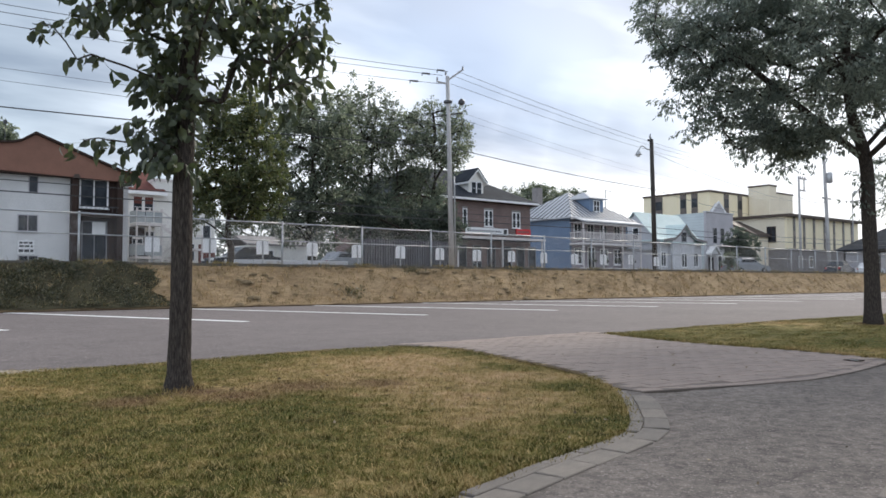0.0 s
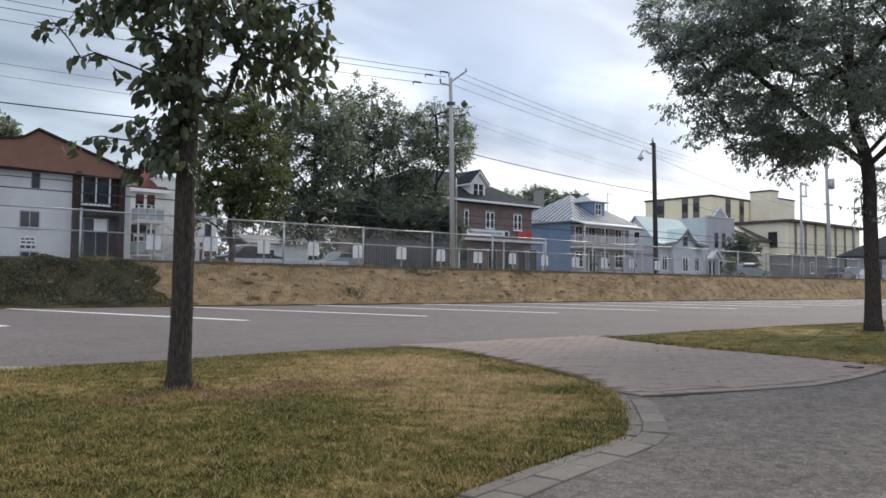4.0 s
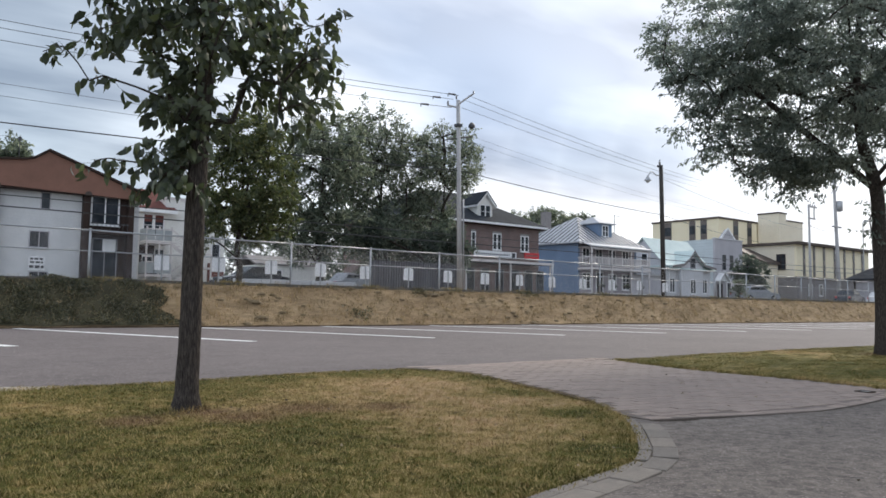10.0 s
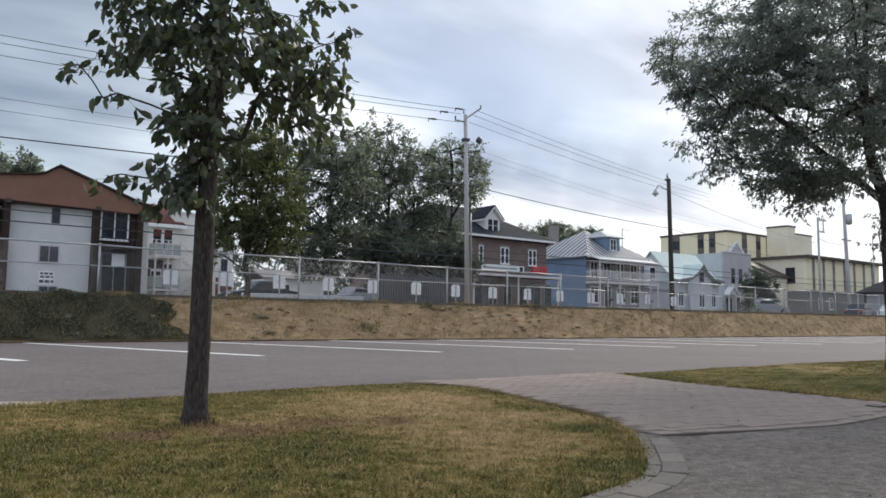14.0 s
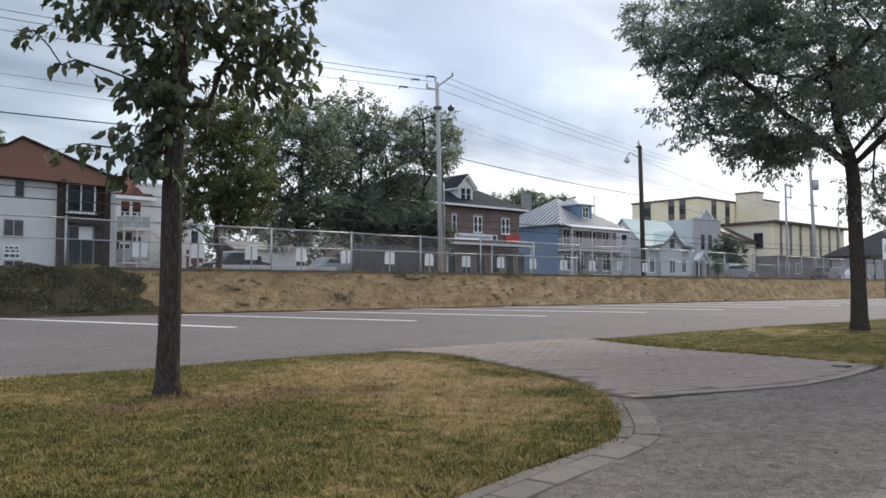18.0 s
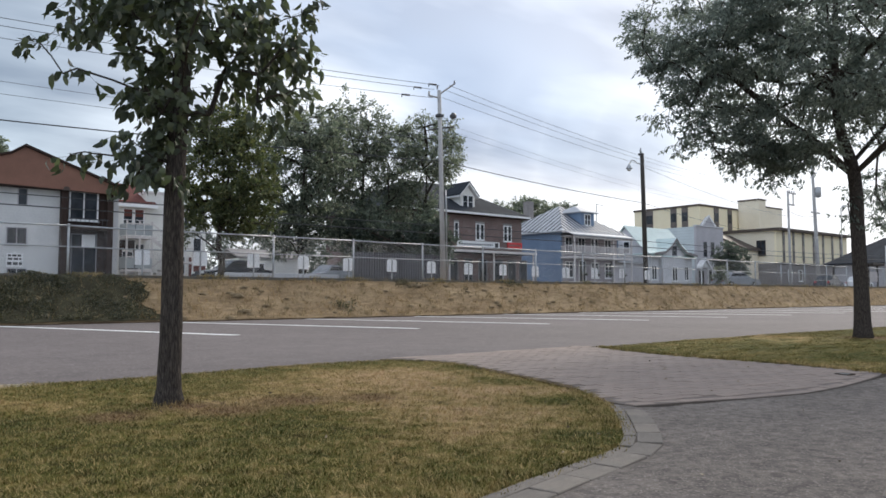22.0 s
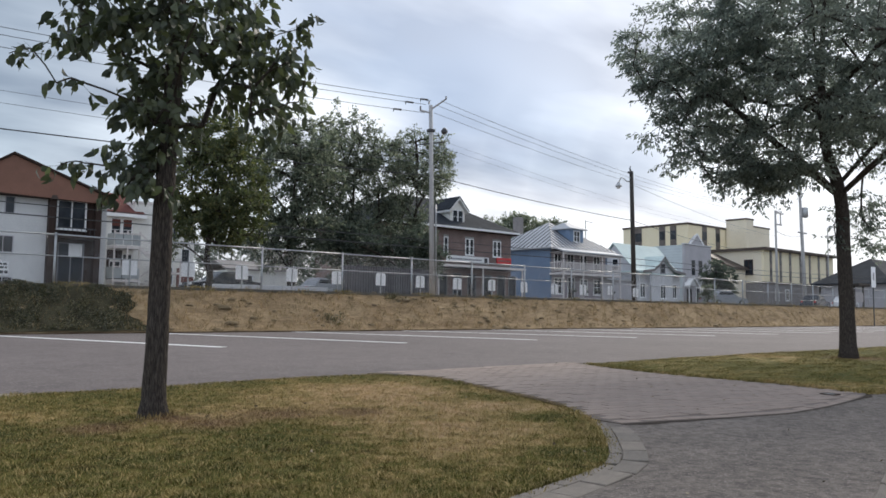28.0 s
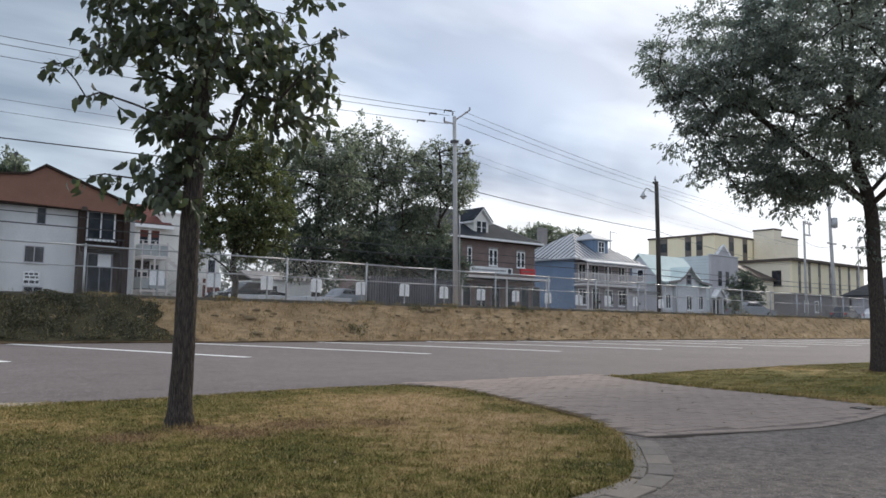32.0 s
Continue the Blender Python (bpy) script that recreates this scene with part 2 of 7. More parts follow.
    bright = nt.nodes.new("ShaderNodeTexVoronoi")
    bright.inputs["Scale"].default_value = chip
    nt.links.new(v, bright.inputs["Vector"])
    sepc = nt.nodes.new("ShaderNodeSeparateColor")
    nt.links.new(bright.outputs["Color"], sepc.inputs[0])
    c = blend(nt, ramp(nt, sepc.outputs[0], [(0.86, (0, 0, 0)), (0.98, (0.5, 0.5, 0.5))]), c, tuple(min(1, x * 2.0) for x in light))
    if cracks:
        warp = blend(nt, 0.12, v, mid)
        cr = nt.nodes.new("ShaderNodeTexVoronoi")
        cr.feature = 'DISTANCE_TO_EDGE'
        cr.inputs["Scale"].default_value = cracks
        nt.links.new(warp, cr.inputs["Vector"])
        mask = blend(nt, 1.0, ramp(nt, cr.outputs["Distance"], [(0.0, (0.55, 0.55, 0.55)), (0.02, (0, 0, 0))]),
                     ramp(nt, broad, [(0.5, (0, 0, 0)), (0.62, (1, 1, 1))]), 'MULTIPLY')
        c = blend(nt, mask, c, (0.03, 0.03, 0.03))
    nt.links.new(c, b.inputs["Base Color"])
    bump(nt, b, vor.outputs["Distance"], 0.5, 0.006)
    return m


# patches of green turf; those on the left also painted darker for shade there
GREEN_SHADE_SPOTS = ((0.2, 2.6, 1.4), (1.9, 7.1, 1.3), (0.9, 4.2, 1.8), (1.6, 3.2, 1.2), (0.9, 3.0, 1.3), (1.0, 5.4, 1.1), (0.4, 6.4, 1.0), (1.3, 6.6, 0.8), (2.2, 4.2, 0.9), (2.6, 7.3, 0.6), (3.6, 7.5, 0.6), (11.5, 6.0, 2.4), (14.5, 4.8, 3.0),
               (18.0, 6.0, 4.0), (4.9, 7.4, 0.9), (3.3, 2.75, 0.45), (2.4, 2.6, 0.6), (4.3, 4.0, 0.4), (4.9, 5.2, 0.4), (9.6, 6.6, 1.4), (10.5, 4.6, 1.6), (5.5, 6.4, 0.4), (-0.5, 6.0, 1.2))
STRAW_SPOTS = ((3.6, 5.2, 1.3), (4.3, 6.2, 1.0), (2.6, 5.4, 0.7), (3.2, 3.9, 0.9), (1.0, 6.3, 0.6), (14.2, 6.9, 0.8), (4.4, 4.6, 0.6))

BROWN_SPOTS = ((15.2, 5.9, 0.7), (2.05, 5.42, 0.3), (2.75, 5.25, 0.42), (2.2, 5.1, 0.36), (1.5, 5.3, 0.3), (3.3, 5.0, 0.3))


def spots(nt, v, places):
    """Rounded patches of the turf at the places (x, y, radius), softly edged."""
    total = None
    for x, y, r in places:
        d = nt.nodes.new("ShaderNodeVectorMath")
        d.operation = 'DISTANCE'
        d.inputs[1].default_value = (x, y, 0)
        nt.links.new(v, d.inputs[0])
        m = nt.nodes.new("ShaderNodeMapRange")
        m.interpolation_type = 'SMOOTHSTEP'
        m.inputs["From Min"].default_value, m.inputs["From Max"].default_value = 0.15 * r, 1.25 * r
        m.inputs["To Min"].default_value, m.inputs["To Max"].default_value = 1.0, 0.0
        nt.links.new(d.outputs["Value"], m.inputs["Value"])
        if total is None:
            total = m.outputs[0]
        else:
            a = nt.nodes.new("ShaderNodeMath")
            a.operation = 'MAXIMUM'
            nt.links.new(total, a.inputs[0])
            nt.links.new(m.outputs[0], a.inputs[1])
            total = a.outputs[0]
    return total


def lawn_colour(nt, v):
    """Patchy late-summer turf: straw, olive and green by broad and small patches."""
    broad = noise_node(nt, v, 0.55, 4.0, 0.55)
    patch = noise_node(nt, v, 2.6, 9.0, 0.78)

    def lin(a, ka, b, kb):
        m1 = nt.nodes.new("ShaderNodeMath")
        m1.operation = 'MULTIPLY'
        nt.links.new(a, m1.inputs[0])
        m1.inputs[1].default_value = ka
        m2 = nt.nodes.new("ShaderNodeMath")
        m2.operation = 'MULTIPLY_ADD'
        nt.links.new(b, m2.inputs[0])
        m2.inputs[1].default_value = kb
        nt.links.new(m1.outputs[0], m2.inputs[2])
        return m2.outputs[0]
    tuft = noise_node(nt, v, 9.0, 5.0, 0.7)
    f = lin(lin(broad, 0.3, patch, 0.75), 1.0, tuft, 0.45)
    f = lin(f, 1.0, lin(spots(nt, v, GREEN_SHADE_SPOTS), 0.125, spots(nt, v, STRAW_SPOTS), -0.09), 1.0)
    c = ramp(nt, f, [(0.60, (0.54, 0.375, 0.215)), (0.68, (0.43, 0.312, 0.150)), (0.755, (0.29, 0.223, 0.085)), (0.825, (0.155, 0.138, 0.036)), (0.95, (0.088, 0.094, 0.021))])
    c = blend(nt, spots(nt, v, BROWN_SPOTS), c, (0.21, 0.13, 0.07))
    # thin spots where the soil shows through
    c = blend(nt, 1.0, c, ramp(nt, noise_node(nt, v, 6.0, 7.0, 0.75), [(0.34, (0.42, 0.38, 0.32)), (0.46, (0.95, 0.94, 0.93)), (0.62, (1.15, 1.13, 1.1))]), 'MULTIPLY')
    return c, patch


def turf_material(name):
    m, nt, b = base_material(name, 0.95)
    v = coords(nt, (1, 1, 1))
    c, _ = lawn_colour(nt, v)
    fine = noise_node(nt, v, 38.0, 6.0, 0.75)
    c = blend(nt, 1.0, c, ramp(nt, fine, [(0.3, (0.58, 0.57, 0.55)), (0.7, (1.1, 1.1, 1.1))]), 'MULTIPLY')
    nt.links.new(c, b.inputs["Base Color"])
    bump(nt, b, fine, 1.0, 0.02)
    return m


def blade_material(name, straw=0.35, tint=(1, 1, 1)):
    m, nt, b = base_material(name, 0.7)
    v = coords(nt, (1, 1, 1))
    c, _ = lawn_colour(nt, v)
    geo = nt.nodes.new("ShaderNodeNewGeometry")
    isl = geo.outputs["Random Per Island"]
    c = blend(nt, 1.0, c, ramp(nt, isl, [(0.0, (0.66, 0.68, 0.62)), (0.5, (0.95, 0.95, 0.92)), (1.0, (1.28, 1.24, 1.15))]), 'MULTIPLY')
    mix = ramp(nt, isl, [(1 - straw, (0, 0, 0)), (1 - straw + 0.02, (0.58, 0.58, 0.58))])
    c = blend(nt, mix, c, (0.46, 0.35, 0.165))
    c = blend(nt, 1.0, c, tint, 'MULTIPLY')
    nt.links.new(c, b.inputs["Base Color"])
    return m


def leaf_material(name, dark, mid, light, through=0.35, patch=0.5, glow=(1.5, 1.6, 0.8)):
    m, nt, b = base_material(name, 0.5)
    geo = nt.nodes.new("ShaderNodeNewGeometry")
    v = coords(nt, (1, 1, 1))
    n = noise_node(nt, v, patch, 3.0)
    c = ramp(nt, geo.outputs["Random Per Island"], [(0.0, dark), (0.6, mid), (1.0, light)])
    c = blend(nt, 1.0, c, ramp(nt, n, [(0.35, (0.72, 0.75, 0.7)), (0.65, (1.25, 1.2, 1.1))]), 'MULTIPLY')
    nt.links.new(c, b.inputs["Base Color"])
    tr = nt.nodes.new("ShaderNodeBsdfTranslucent")
    nt.links.new(blend(nt, 1.0, c, glow, 'MULTIPLY'), tr.inputs["Color"])
    ms = nt.nodes.new("ShaderNodeMixShader")
    ms.inputs[0].default_value = through
    nt.links.new(b.outputs[0], ms.inputs[1])
    nt.links.new(tr.outputs[0], ms.inputs[2])
    nt.links.new(ms.outputs[0], nt.nodes["Material Output"].inputs["Surface"])
    return m


def bark_material(name, dark, light, scale=1.0):
    m, nt, b = base_material(name, 0.95)
    v = coords(nt, (8 * scale, 8 * scale, 1.3 * scale))
    n1 = noise_node(nt, v, 3.2, 6.0, 0.7)
    vor = nt.nodes.new("ShaderNodeTexVoronoi")
    vor.feature = 'DISTANCE_TO_EDGE'
    vor.inputs["Scale"].default_value = 3.4
    nt.links.new(blend(nt, 0.3, v, n1), vor.inputs["Vector"])
    c = ramp(nt, n1, [(0.3, dark), (0.72, light)])
    c = blend(nt, 1.0, c, ramp(nt, vor.outputs["Distance"], [(0.0, (0.55, 0.55, 0.55)), (0.22, (1, 1, 1))]), 'MULTIPLY')
    nt.links.new(c, b.inputs["Base Color"])
    h = blend(nt, 0.5, vor.outputs["Distance"], n1)
    bump(nt, b, h, 1.0, 0.03)
    return m


def siding_material(name, dark, light, course, depth=0.012, rough=0.6, axis=2, line=0.62):
    """Boards or sheets laid in courses: fine shadow lines painted into the colour at their real spacing over two-scale
    weathering.
    """
    m, nt, b = base_material(name, rough)
    v = coords(nt, (1, 1, 1))
    n1 = noise_node(nt, v, 0.7, 5.0)
    n2 = noise_node(nt, v, 9.0, 6.0, 0.7)
    c = ramp(nt, n1, [(0.3, dark), (0.7, light)])
    c = blend(nt, 1.0, c, ramp(nt, n2, [(0.25, (0.88,) * 3), (0.75, (1.06,) * 3)]), 'MULTIPLY')
    sep = nt.nodes.new("ShaderNodeSeparateXYZ")
    nt.links.new(v, sep.inputs[0])
    k = nt.nodes.new("ShaderNodeMath")
    k.operation = 'DIVIDE'
    k.inputs[1].default_value = course
    nt.links.new(sep.outputs[axis], k.inputs[0])
    fr = nt.nodes.new("ShaderNodeMath")
    fr.operation = 'FRACT'
    nt.links.new(k.outputs[0], fr.inputs[0])
    c = blend(nt, 1.0, c, ramp(nt, fr.outputs[0], [(0.0, (line,) * 3), (0.12, (1, 1, 1))]), 'MULTIPLY')
    nt.links.new(c, b.inputs["Base Color"])
    bump(nt, b, fr.outputs[0], 0.8, depth)
    return m


def brick_material(name):
    m, nt, b = base_material(name, 0.9)
    v = coords(nt, (1, 1, 1))
    sep = nt.nodes.new("ShaderNodeSeparateXYZ")
    nt.links.new(v, sep.inputs[0])
    s = nt.nodes.new("ShaderNodeMath")
    s.operation = 'ADD'
    nt.links.new(sep.outputs[0], s.inputs[0])
    nt.links.new(sep.outputs[1], s.inputs[1])
    cb = nt.nodes.new("ShaderNodeCombineXYZ")
    nt.links.new(s.outputs[0], cb.inputs[0])
    nt.links.new(sep.outputs[2], cb.inputs[1])
    br = nt.nodes.new("ShaderNodeTexBrick")
    br.inputs["Scale"].default_value = 1.0
    br.inputs["Brick Width"].default_value = 0.21
    br.inputs["Row Height"].default_value = 0.075
    br.inputs["Mortar Size"].default_value = 0.008
    br.inputs["Color1"].default_value = (0.21, 0.14, 0.128, 1)
    br.inputs["Color2"].default_value = (0.16, 0.11, 0.102, 1)
    br.inputs["Mortar"].default_value = (0.25, 0.22, 0.21, 1)
    nt.links.new(cb.outputs[0], br.inputs["Vector"])
    n1 = noise_node(nt, v, 0.8, 5.0)
    c = blend(nt, 1.0, br.outputs["Color"], ramp(nt, n1, [(0.3, (0.75, 0.75, 0.75)), (0.7, (1.15, 1.12, 1.1))]), 'MULTIPLY')
    nt.links.new(c, b.inputs["Base Color"])
    bump(nt, b, br.outputs["Fac"], -0.6, 0.006)
    return m


def glass_material(name, tint=(0.035, 0.04, 0.048), rough=0.1):
    m, nt, b = base_material(name, rough)
    v = coords(nt, (1, 1, 1))
    n = noise_node(nt, v, 0.9, 3.0)
    nt.links.new(ramp(nt, n, [(0.35, tuple(x * 0.5 for x in tint)), (0.7, tuple(x * 1.5 for x in tint))]), b.inputs["Base Color"])
    b.inputs["Specular IOR Level"].default_value = 0.22
    return m


M = {
    "road": asphalt("road_asphalt", (0.132, 0.113, 0.108), (0.171, 0.147, 0.141), 55.0, 0.0, 0.35),
    "path": asphalt("path_asphalt", (0.155, 0.134, 0.118), (0.204, 0.177, 0.157), 110.0, 0.0),
    "street": asphalt("street_asphalt", (0.13, 0.13, 0.13), (0.18, 0.18, 0.175), 30.0, 0.0),
    "paint": two_scale("road_paint", (0.74, 0.74, 0.72), (0.86, 0.86, 0.84), 1.5, 40.0, 0.7, 0.001, grain=0.18),
    "paver": two_scale("paver_concrete", (0.280, 0.218, 0.182), (0.343, 0.269, 0.227), 2.0, 60.0, 0.9, 0.003, vary=0.08, kind="Generated"),
    "paver_rest": two_scale("paver_concrete_far", (0.280, 0.218, 0.182), (0.343, 0.269, 0.227), 2.0, 60.0, 0.9, 0.003),
    "kerb": two_scale("edging_concrete", (0.180, 0.155, 0.130), (0.245, 0.212, 0.178), 2.0, 55.0, 0.9, 0.003, vary=0.14, kind="Generated"),
    "joint": two_scale("joint_sand", (0.165, 0.136, 0.118), (0.215, 0.180, 0.158), 5.0, 80.0, 1.0, 0.004),
    "soil": two_scale("bare_soil", (0.085, 0.058, 0.036), (0.16, 0.115, 0.07), 3.0, 30.0, 1.0, 0.02),
    "sand": two_scale("washed_sand", (0.33, 0.29, 0.23), (0.46, 0.41, 0.34), 3.0, 40.0, 1.0, 0.004),
    "crest_grey": two_scale("strip_grey", (0.105, 0.095, 0.08), (0.19, 0.175, 0.15), 2.0, 25.0, 1.0, 0.02),
    "turf": turf_material("turf"),
    "blade": blade_material("grass_blades", 0.38),
    "dry_bank": two_scale("dry_bank_ground", (0.225, 0.153, 0.088), (0.40, 0.290, 0.172), 0.9, 5.0, 1.0, 0.06, grain=0.5, stretch=(0.5, 1.6, 1.6)),
    "dry_blade": blade_material("dry_grass_blades", 0.8, (1.2, 1.1, 1.1)),
    "bank_straw": leaf_material("dry_bank_straw", (0.205, 0.148, 0.080), (0.355, 0.263, 0.145), (0.48, 0.38, 0.235), 0.15, 1.2, (1, 1, 1)),
    "bark": bark_material("tree_bark", (0.030, 0.026, 0.024), (0.135, 0.113, 0.098), 3.0),
    "bark_far": bark_material("tree_bark_dark", (0.035, 0.03, 0.026), (0.08, 0.068, 0.055), 0.5),
    "leaf_near": leaf_material("leaves_ash", (0.044, 0.055, 0.045), (0.074, 0.092, 0.064), (0.11, 0.128, 0.080), 0.36, 0.9, (1.3, 1.42, 0.95)),
    "leaf_fine": leaf_material("leaves_locust", (0.10, 0.118, 0.116), (0.165, 0.19, 0.182), (0.235, 0.26, 0.25), 0.72, 0.5, (1.6, 1.68, 1.6)),
    "leaf_light": leaf_material("leaves_young", (0.056, 0.072, 0.042), (0.096, 0.116, 0.062), (0.18, 0.182, 0.095), 0.48, 0.6, (1.38, 1.48, 0.98)),
    "leaf_back": leaf_material("leaves_willow", (0.07, 0.087, 0.079), (0.125, 0.146, 0.126), (0.27, 0.285, 0.25), 0.58, 0.28, (1.6, 1.7, 1.4)),
    "leaf_dark": leaf_material("leaves_dark_shrub", (0.05, 0.066, 0.062), (0.085, 0.105, 0.095), (0.12, 0.14, 0.12), 0.5, 0.6, (1.5, 1.65, 1.4)),
    "leaf_shrub": leaf_material("leaves_shrub", (0.046, 0.050, 0.032), (0.105, 0.100, 0.066), (0.24, 0.215, 0.155), 0.2, 1.6),
    "grey_wood": two_scale("weathered_pole_wood", (0.37, 0.36, 0.355), (0.50, 0.49, 0.485), 1.2, 22.0, 0.9, 0.008, stretch=(4, 4, 0.35)),
    "dark_wood": two_scale("creosoted_pole_wood", (0.028, 0.024, 0.021), (0.06, 0.052, 0.045), 1.2, 22.0, 0.85, 0.008, stretch=(4, 4, 0.35)),
    "galvanised": two_scale("galvanised_steel", (0.33, 0.34, 0.35), (0.50, 0.51, 0.52), 3.0, 40.0, 0.5, 0.001, metal=0.55, grain=0.2),
    "steel_dark": two_scale("dark_steel", (0.05, 0.05, 0.055), (0.10, 0.10, 0.105), 2.0, 30.0, 0.5, 0.001, metal=0.5),
    "cable": two_scale("cable_rubber", (0.035, 0.035, 0.038), (0.06, 0.06, 0.064), 1.0, 20.0, 0.6, 0.001),
    "wire": two_scale("bare_wire", (0.16, 0.17, 0.18), (0.24, 0.25, 0.26), 1.0, 20.0, 0.5, 0.001, metal=0.4),
    "sign": two_scale("sign_aluminium", (0.90, 0.91, 0.93), (0.95, 0.95, 0.96), 1.8, 25.0, 0.5, 0.001, grain=0.12),
    "white": two_scale("white_paint", (0.78, 0.78, 0.78), (0.88, 0.88, 0.88), 1.2, 18.0, 0.6, 0.002, grain=0.15),
    "ivory_siding": siding_material("off_white_siding", (0.60, 0.60, 0.60), (0.72, 0.715, 0.71), 0.20, 0.002, line=0.9),
    "white_siding": siding_material("white_clapboard", (0.72, 0.71, 0.67), (0.83, 0.82, 0.78), 0.15, line=0.8),
    "brown_metal": two_scale("brown_metal_fascia", (0.20, 0.092, 0.06), (0.265, 0.125, 0.084), 0.6, 8.0, 0.6, 0.003, grain=0.12),
    "dark_brown": two_scale("dark_brown_boards", (0.036, 0.024, 0.021), (0.066, 0.044, 0.036), 1.0, 15.0, 0.7, 0.004, stretch=(6, 6, 0.5)),
    "brick": brick_material("red_brown_brick"),
    "shingle": two_scale("asphalt_shingle", (0.024, 0.028, 0.034), (0.046, 0.052, 0.062), 0.8, 20.0, 0.9, 0.01, grain=0.4),
    "tin": two_scale("bare_tin_roof", (0.42, 0.43, 0.45), (0.58, 0.59, 0.61), 0.6, 8.0, 0.7, 0.003, metal=0.15, grain=0.25),
    "tin_patch": two_scale("tin_ribs_dull", (0.09, 0.09, 0.10), (0.15, 0.15, 0.165), 0.8, 10.0, 0.6, 0.002, metal=0.4),
    "blue": siding_material("blue_clapboard", (0.145, 0.215, 0.325), (0.19, 0.27, 0.395), 0.12),
    "gallery": two_scale("pale_gallery_wood", (0.56, 0.52, 0.505), (0.70, 0.66, 0.645), 1.5, 20.0, 0.7, 0.003, grain=0.2),
    "mauve_wall": siding_material("mauve_boarding", (0.30, 0.27, 0.29), (0.38, 0.345, 0.365), 0.14),
    "turquoise": siding_material("turquoise_metal_roof", (0.50, 0.60, 0.585), (0.62, 0.71, 0.69), 0.42, 0.015, 0.8, axis=0),
    "grey_stucco": two_scale("grey_stucco", (0.42, 0.405, 0.43), (0.53, 0.515, 0.54), 0.5, 14.0, 0.85, 0.006),
    "pale_stucco": two_scale("pale_grey_siding", (0.55, 0.55, 0.57), (0.66, 0.66, 0.68), 0.5, 14.0, 0.8, 0.006),
    "side_panel": siding_material("pale_metal_panels", (0.50, 0.56, 0.58), (0.60, 0.66, 0.68), 0.35, 0.01, 0.6),
    "yellow": two_scale("yellow_precast", (0.82, 0.72, 0.50), (0.90, 0.81, 0.60), 0.18, 6.0, 0.85, 0.006, grain=0.15),
    "cream": two_scale("cream_precast", (0.76, 0.68, 0.53), (0.86, 0.78, 0.63), 0.2, 6.0, 0.85, 0.006, grain=0.15),
    "window_band": two_scale("brown_window_infill", (0.10, 0.082, 0.072), (0.16, 0.13, 0.115), 0.6, 5.0, 0.5, 0.002),
    "grey_base": two_scale("brown_grey_render", (0.20, 0.185, 0.18), (0.29, 0.27, 0.265), 0.4, 7.0, 0.85, 0.005),
    "slat": two_scale("dark_stained_slats", (0.045, 0.048, 0.06), (0.085, 0.088, 0.105), 0.8, 14.0, 0.8, 0.004, stretch=(5, 5, 0.5), vary=0.25),
    "balcony_panel": two_scale("grey_balcony_panel", (0.30, 0.33, 0.34), (0.42, 0.45, 0.46), 0.8, 12.0, 0.5, 0.002),
    "mat": two_scale("leaf_litter", (0.040, 0.036, 0.022), (0.095, 0.085, 0.05), 2.2, 16.0, 1.0, 0.05, grain=0.7),
    "brown_trim": two_scale("brown_roof_edge", (0.075, 0.058, 0.05), (0.12, 0.095, 0.08), 0.8, 8.0, 0.6, 0.003),
    "concrete": two_scale("grey_concrete", (0.25, 0.245, 0.24), (0.36, 0.35, 0.34), 0.5, 18.0, 0.9, 0.005),
    "glass": glass_material("window_glass"),
    "red": two_scale("red_banner_vinyl", (0.50, 0.025, 0.03), (0.62, 0.04, 0.045), 1.0, 10.0, 0.5, 0.001, grain=0.1),
    "ink": two_scale("dark_print", (0.03, 0.03, 0.035), (0.06, 0.06, 0.065), 1.0, 10.0, 0.5, 0.001),
    "grey_ink": two_scale("grey_print", (0.22, 0.22, 0.24), (0.32, 0.32, 0.34), 1.0, 10.0, 0.5, 0.001),
    "tyre": two_scale("tyre_rubber", (0.018, 0.018, 0.018), (0.035, 0.035, 0.035), 4.0, 40.0, 0.85, 0.002),
    "rim": two_scale("wheel_rim_metal", (0.35, 0.35, 0.36), (0.5, 0.5, 0.51), 4.0, 30.0, 0.35, 0.001, metal=0.8),
    "car_dark": two_scale("dark_blue_car_paint", (0.018, 0.022, 0.03), (0.03, 0.036, 0.048), 0.8, 12.0, 0.28, 0.0005, grain=0.1),
    "car_white": two_scale("white_car_paint", (0.62, 0.63, 0.64), (0.72, 0.73, 0.74), 0.8, 12.0, 0.3, 0.0005, grain=0.08),
    "car_grey": two_scale("grey_car_paint", (0.20, 0.21, 0.23), (0.28, 0.29, 0.31), 0.8, 12.0, 0.3, 0.0005, metal=0.3, grain=0.08),
    "lamp_glass": two_scale("lamp_bowl", (0.55, 0.56, 0.55), (0.7, 0.71, 0.7), 3.0, 20.0, 0.3, 0.001, grain=0.1),
    "red_roof": two_scale("red_roof_sheet", (0.12, 0.048, 0.040), (0.175, 0.072, 0.06), 0.8, 10.0, 0.9, 0.004),
    "clod": two_scale("earth_clods", (0.13, 0.092, 0.052), (0.26, 0.19, 0.105), 2.0, 14.0, 1.0, 0.02),
    "dead_leaf": leaf_material("dead_leaves", (0.09, 0.06, 0.03), (0.2, 0.14, 0.075), (0.36, 0.29, 0.18), 0.1, 2.0, (1, 1, 1)),
    "rust_and_shade": two_scale("rusty_iron_step_shade", (0.028, 0.020, 0.016), (0.06, 0.043, 0.032), 3.0, 30.0, 0.8, 0.004),
}
for _node in M["road"].node_tree.nodes:
    if _node.type == 'BSDF_PRINCIPLED':
        _node.inputs["Specular IOR Level"].default_value = 0.3
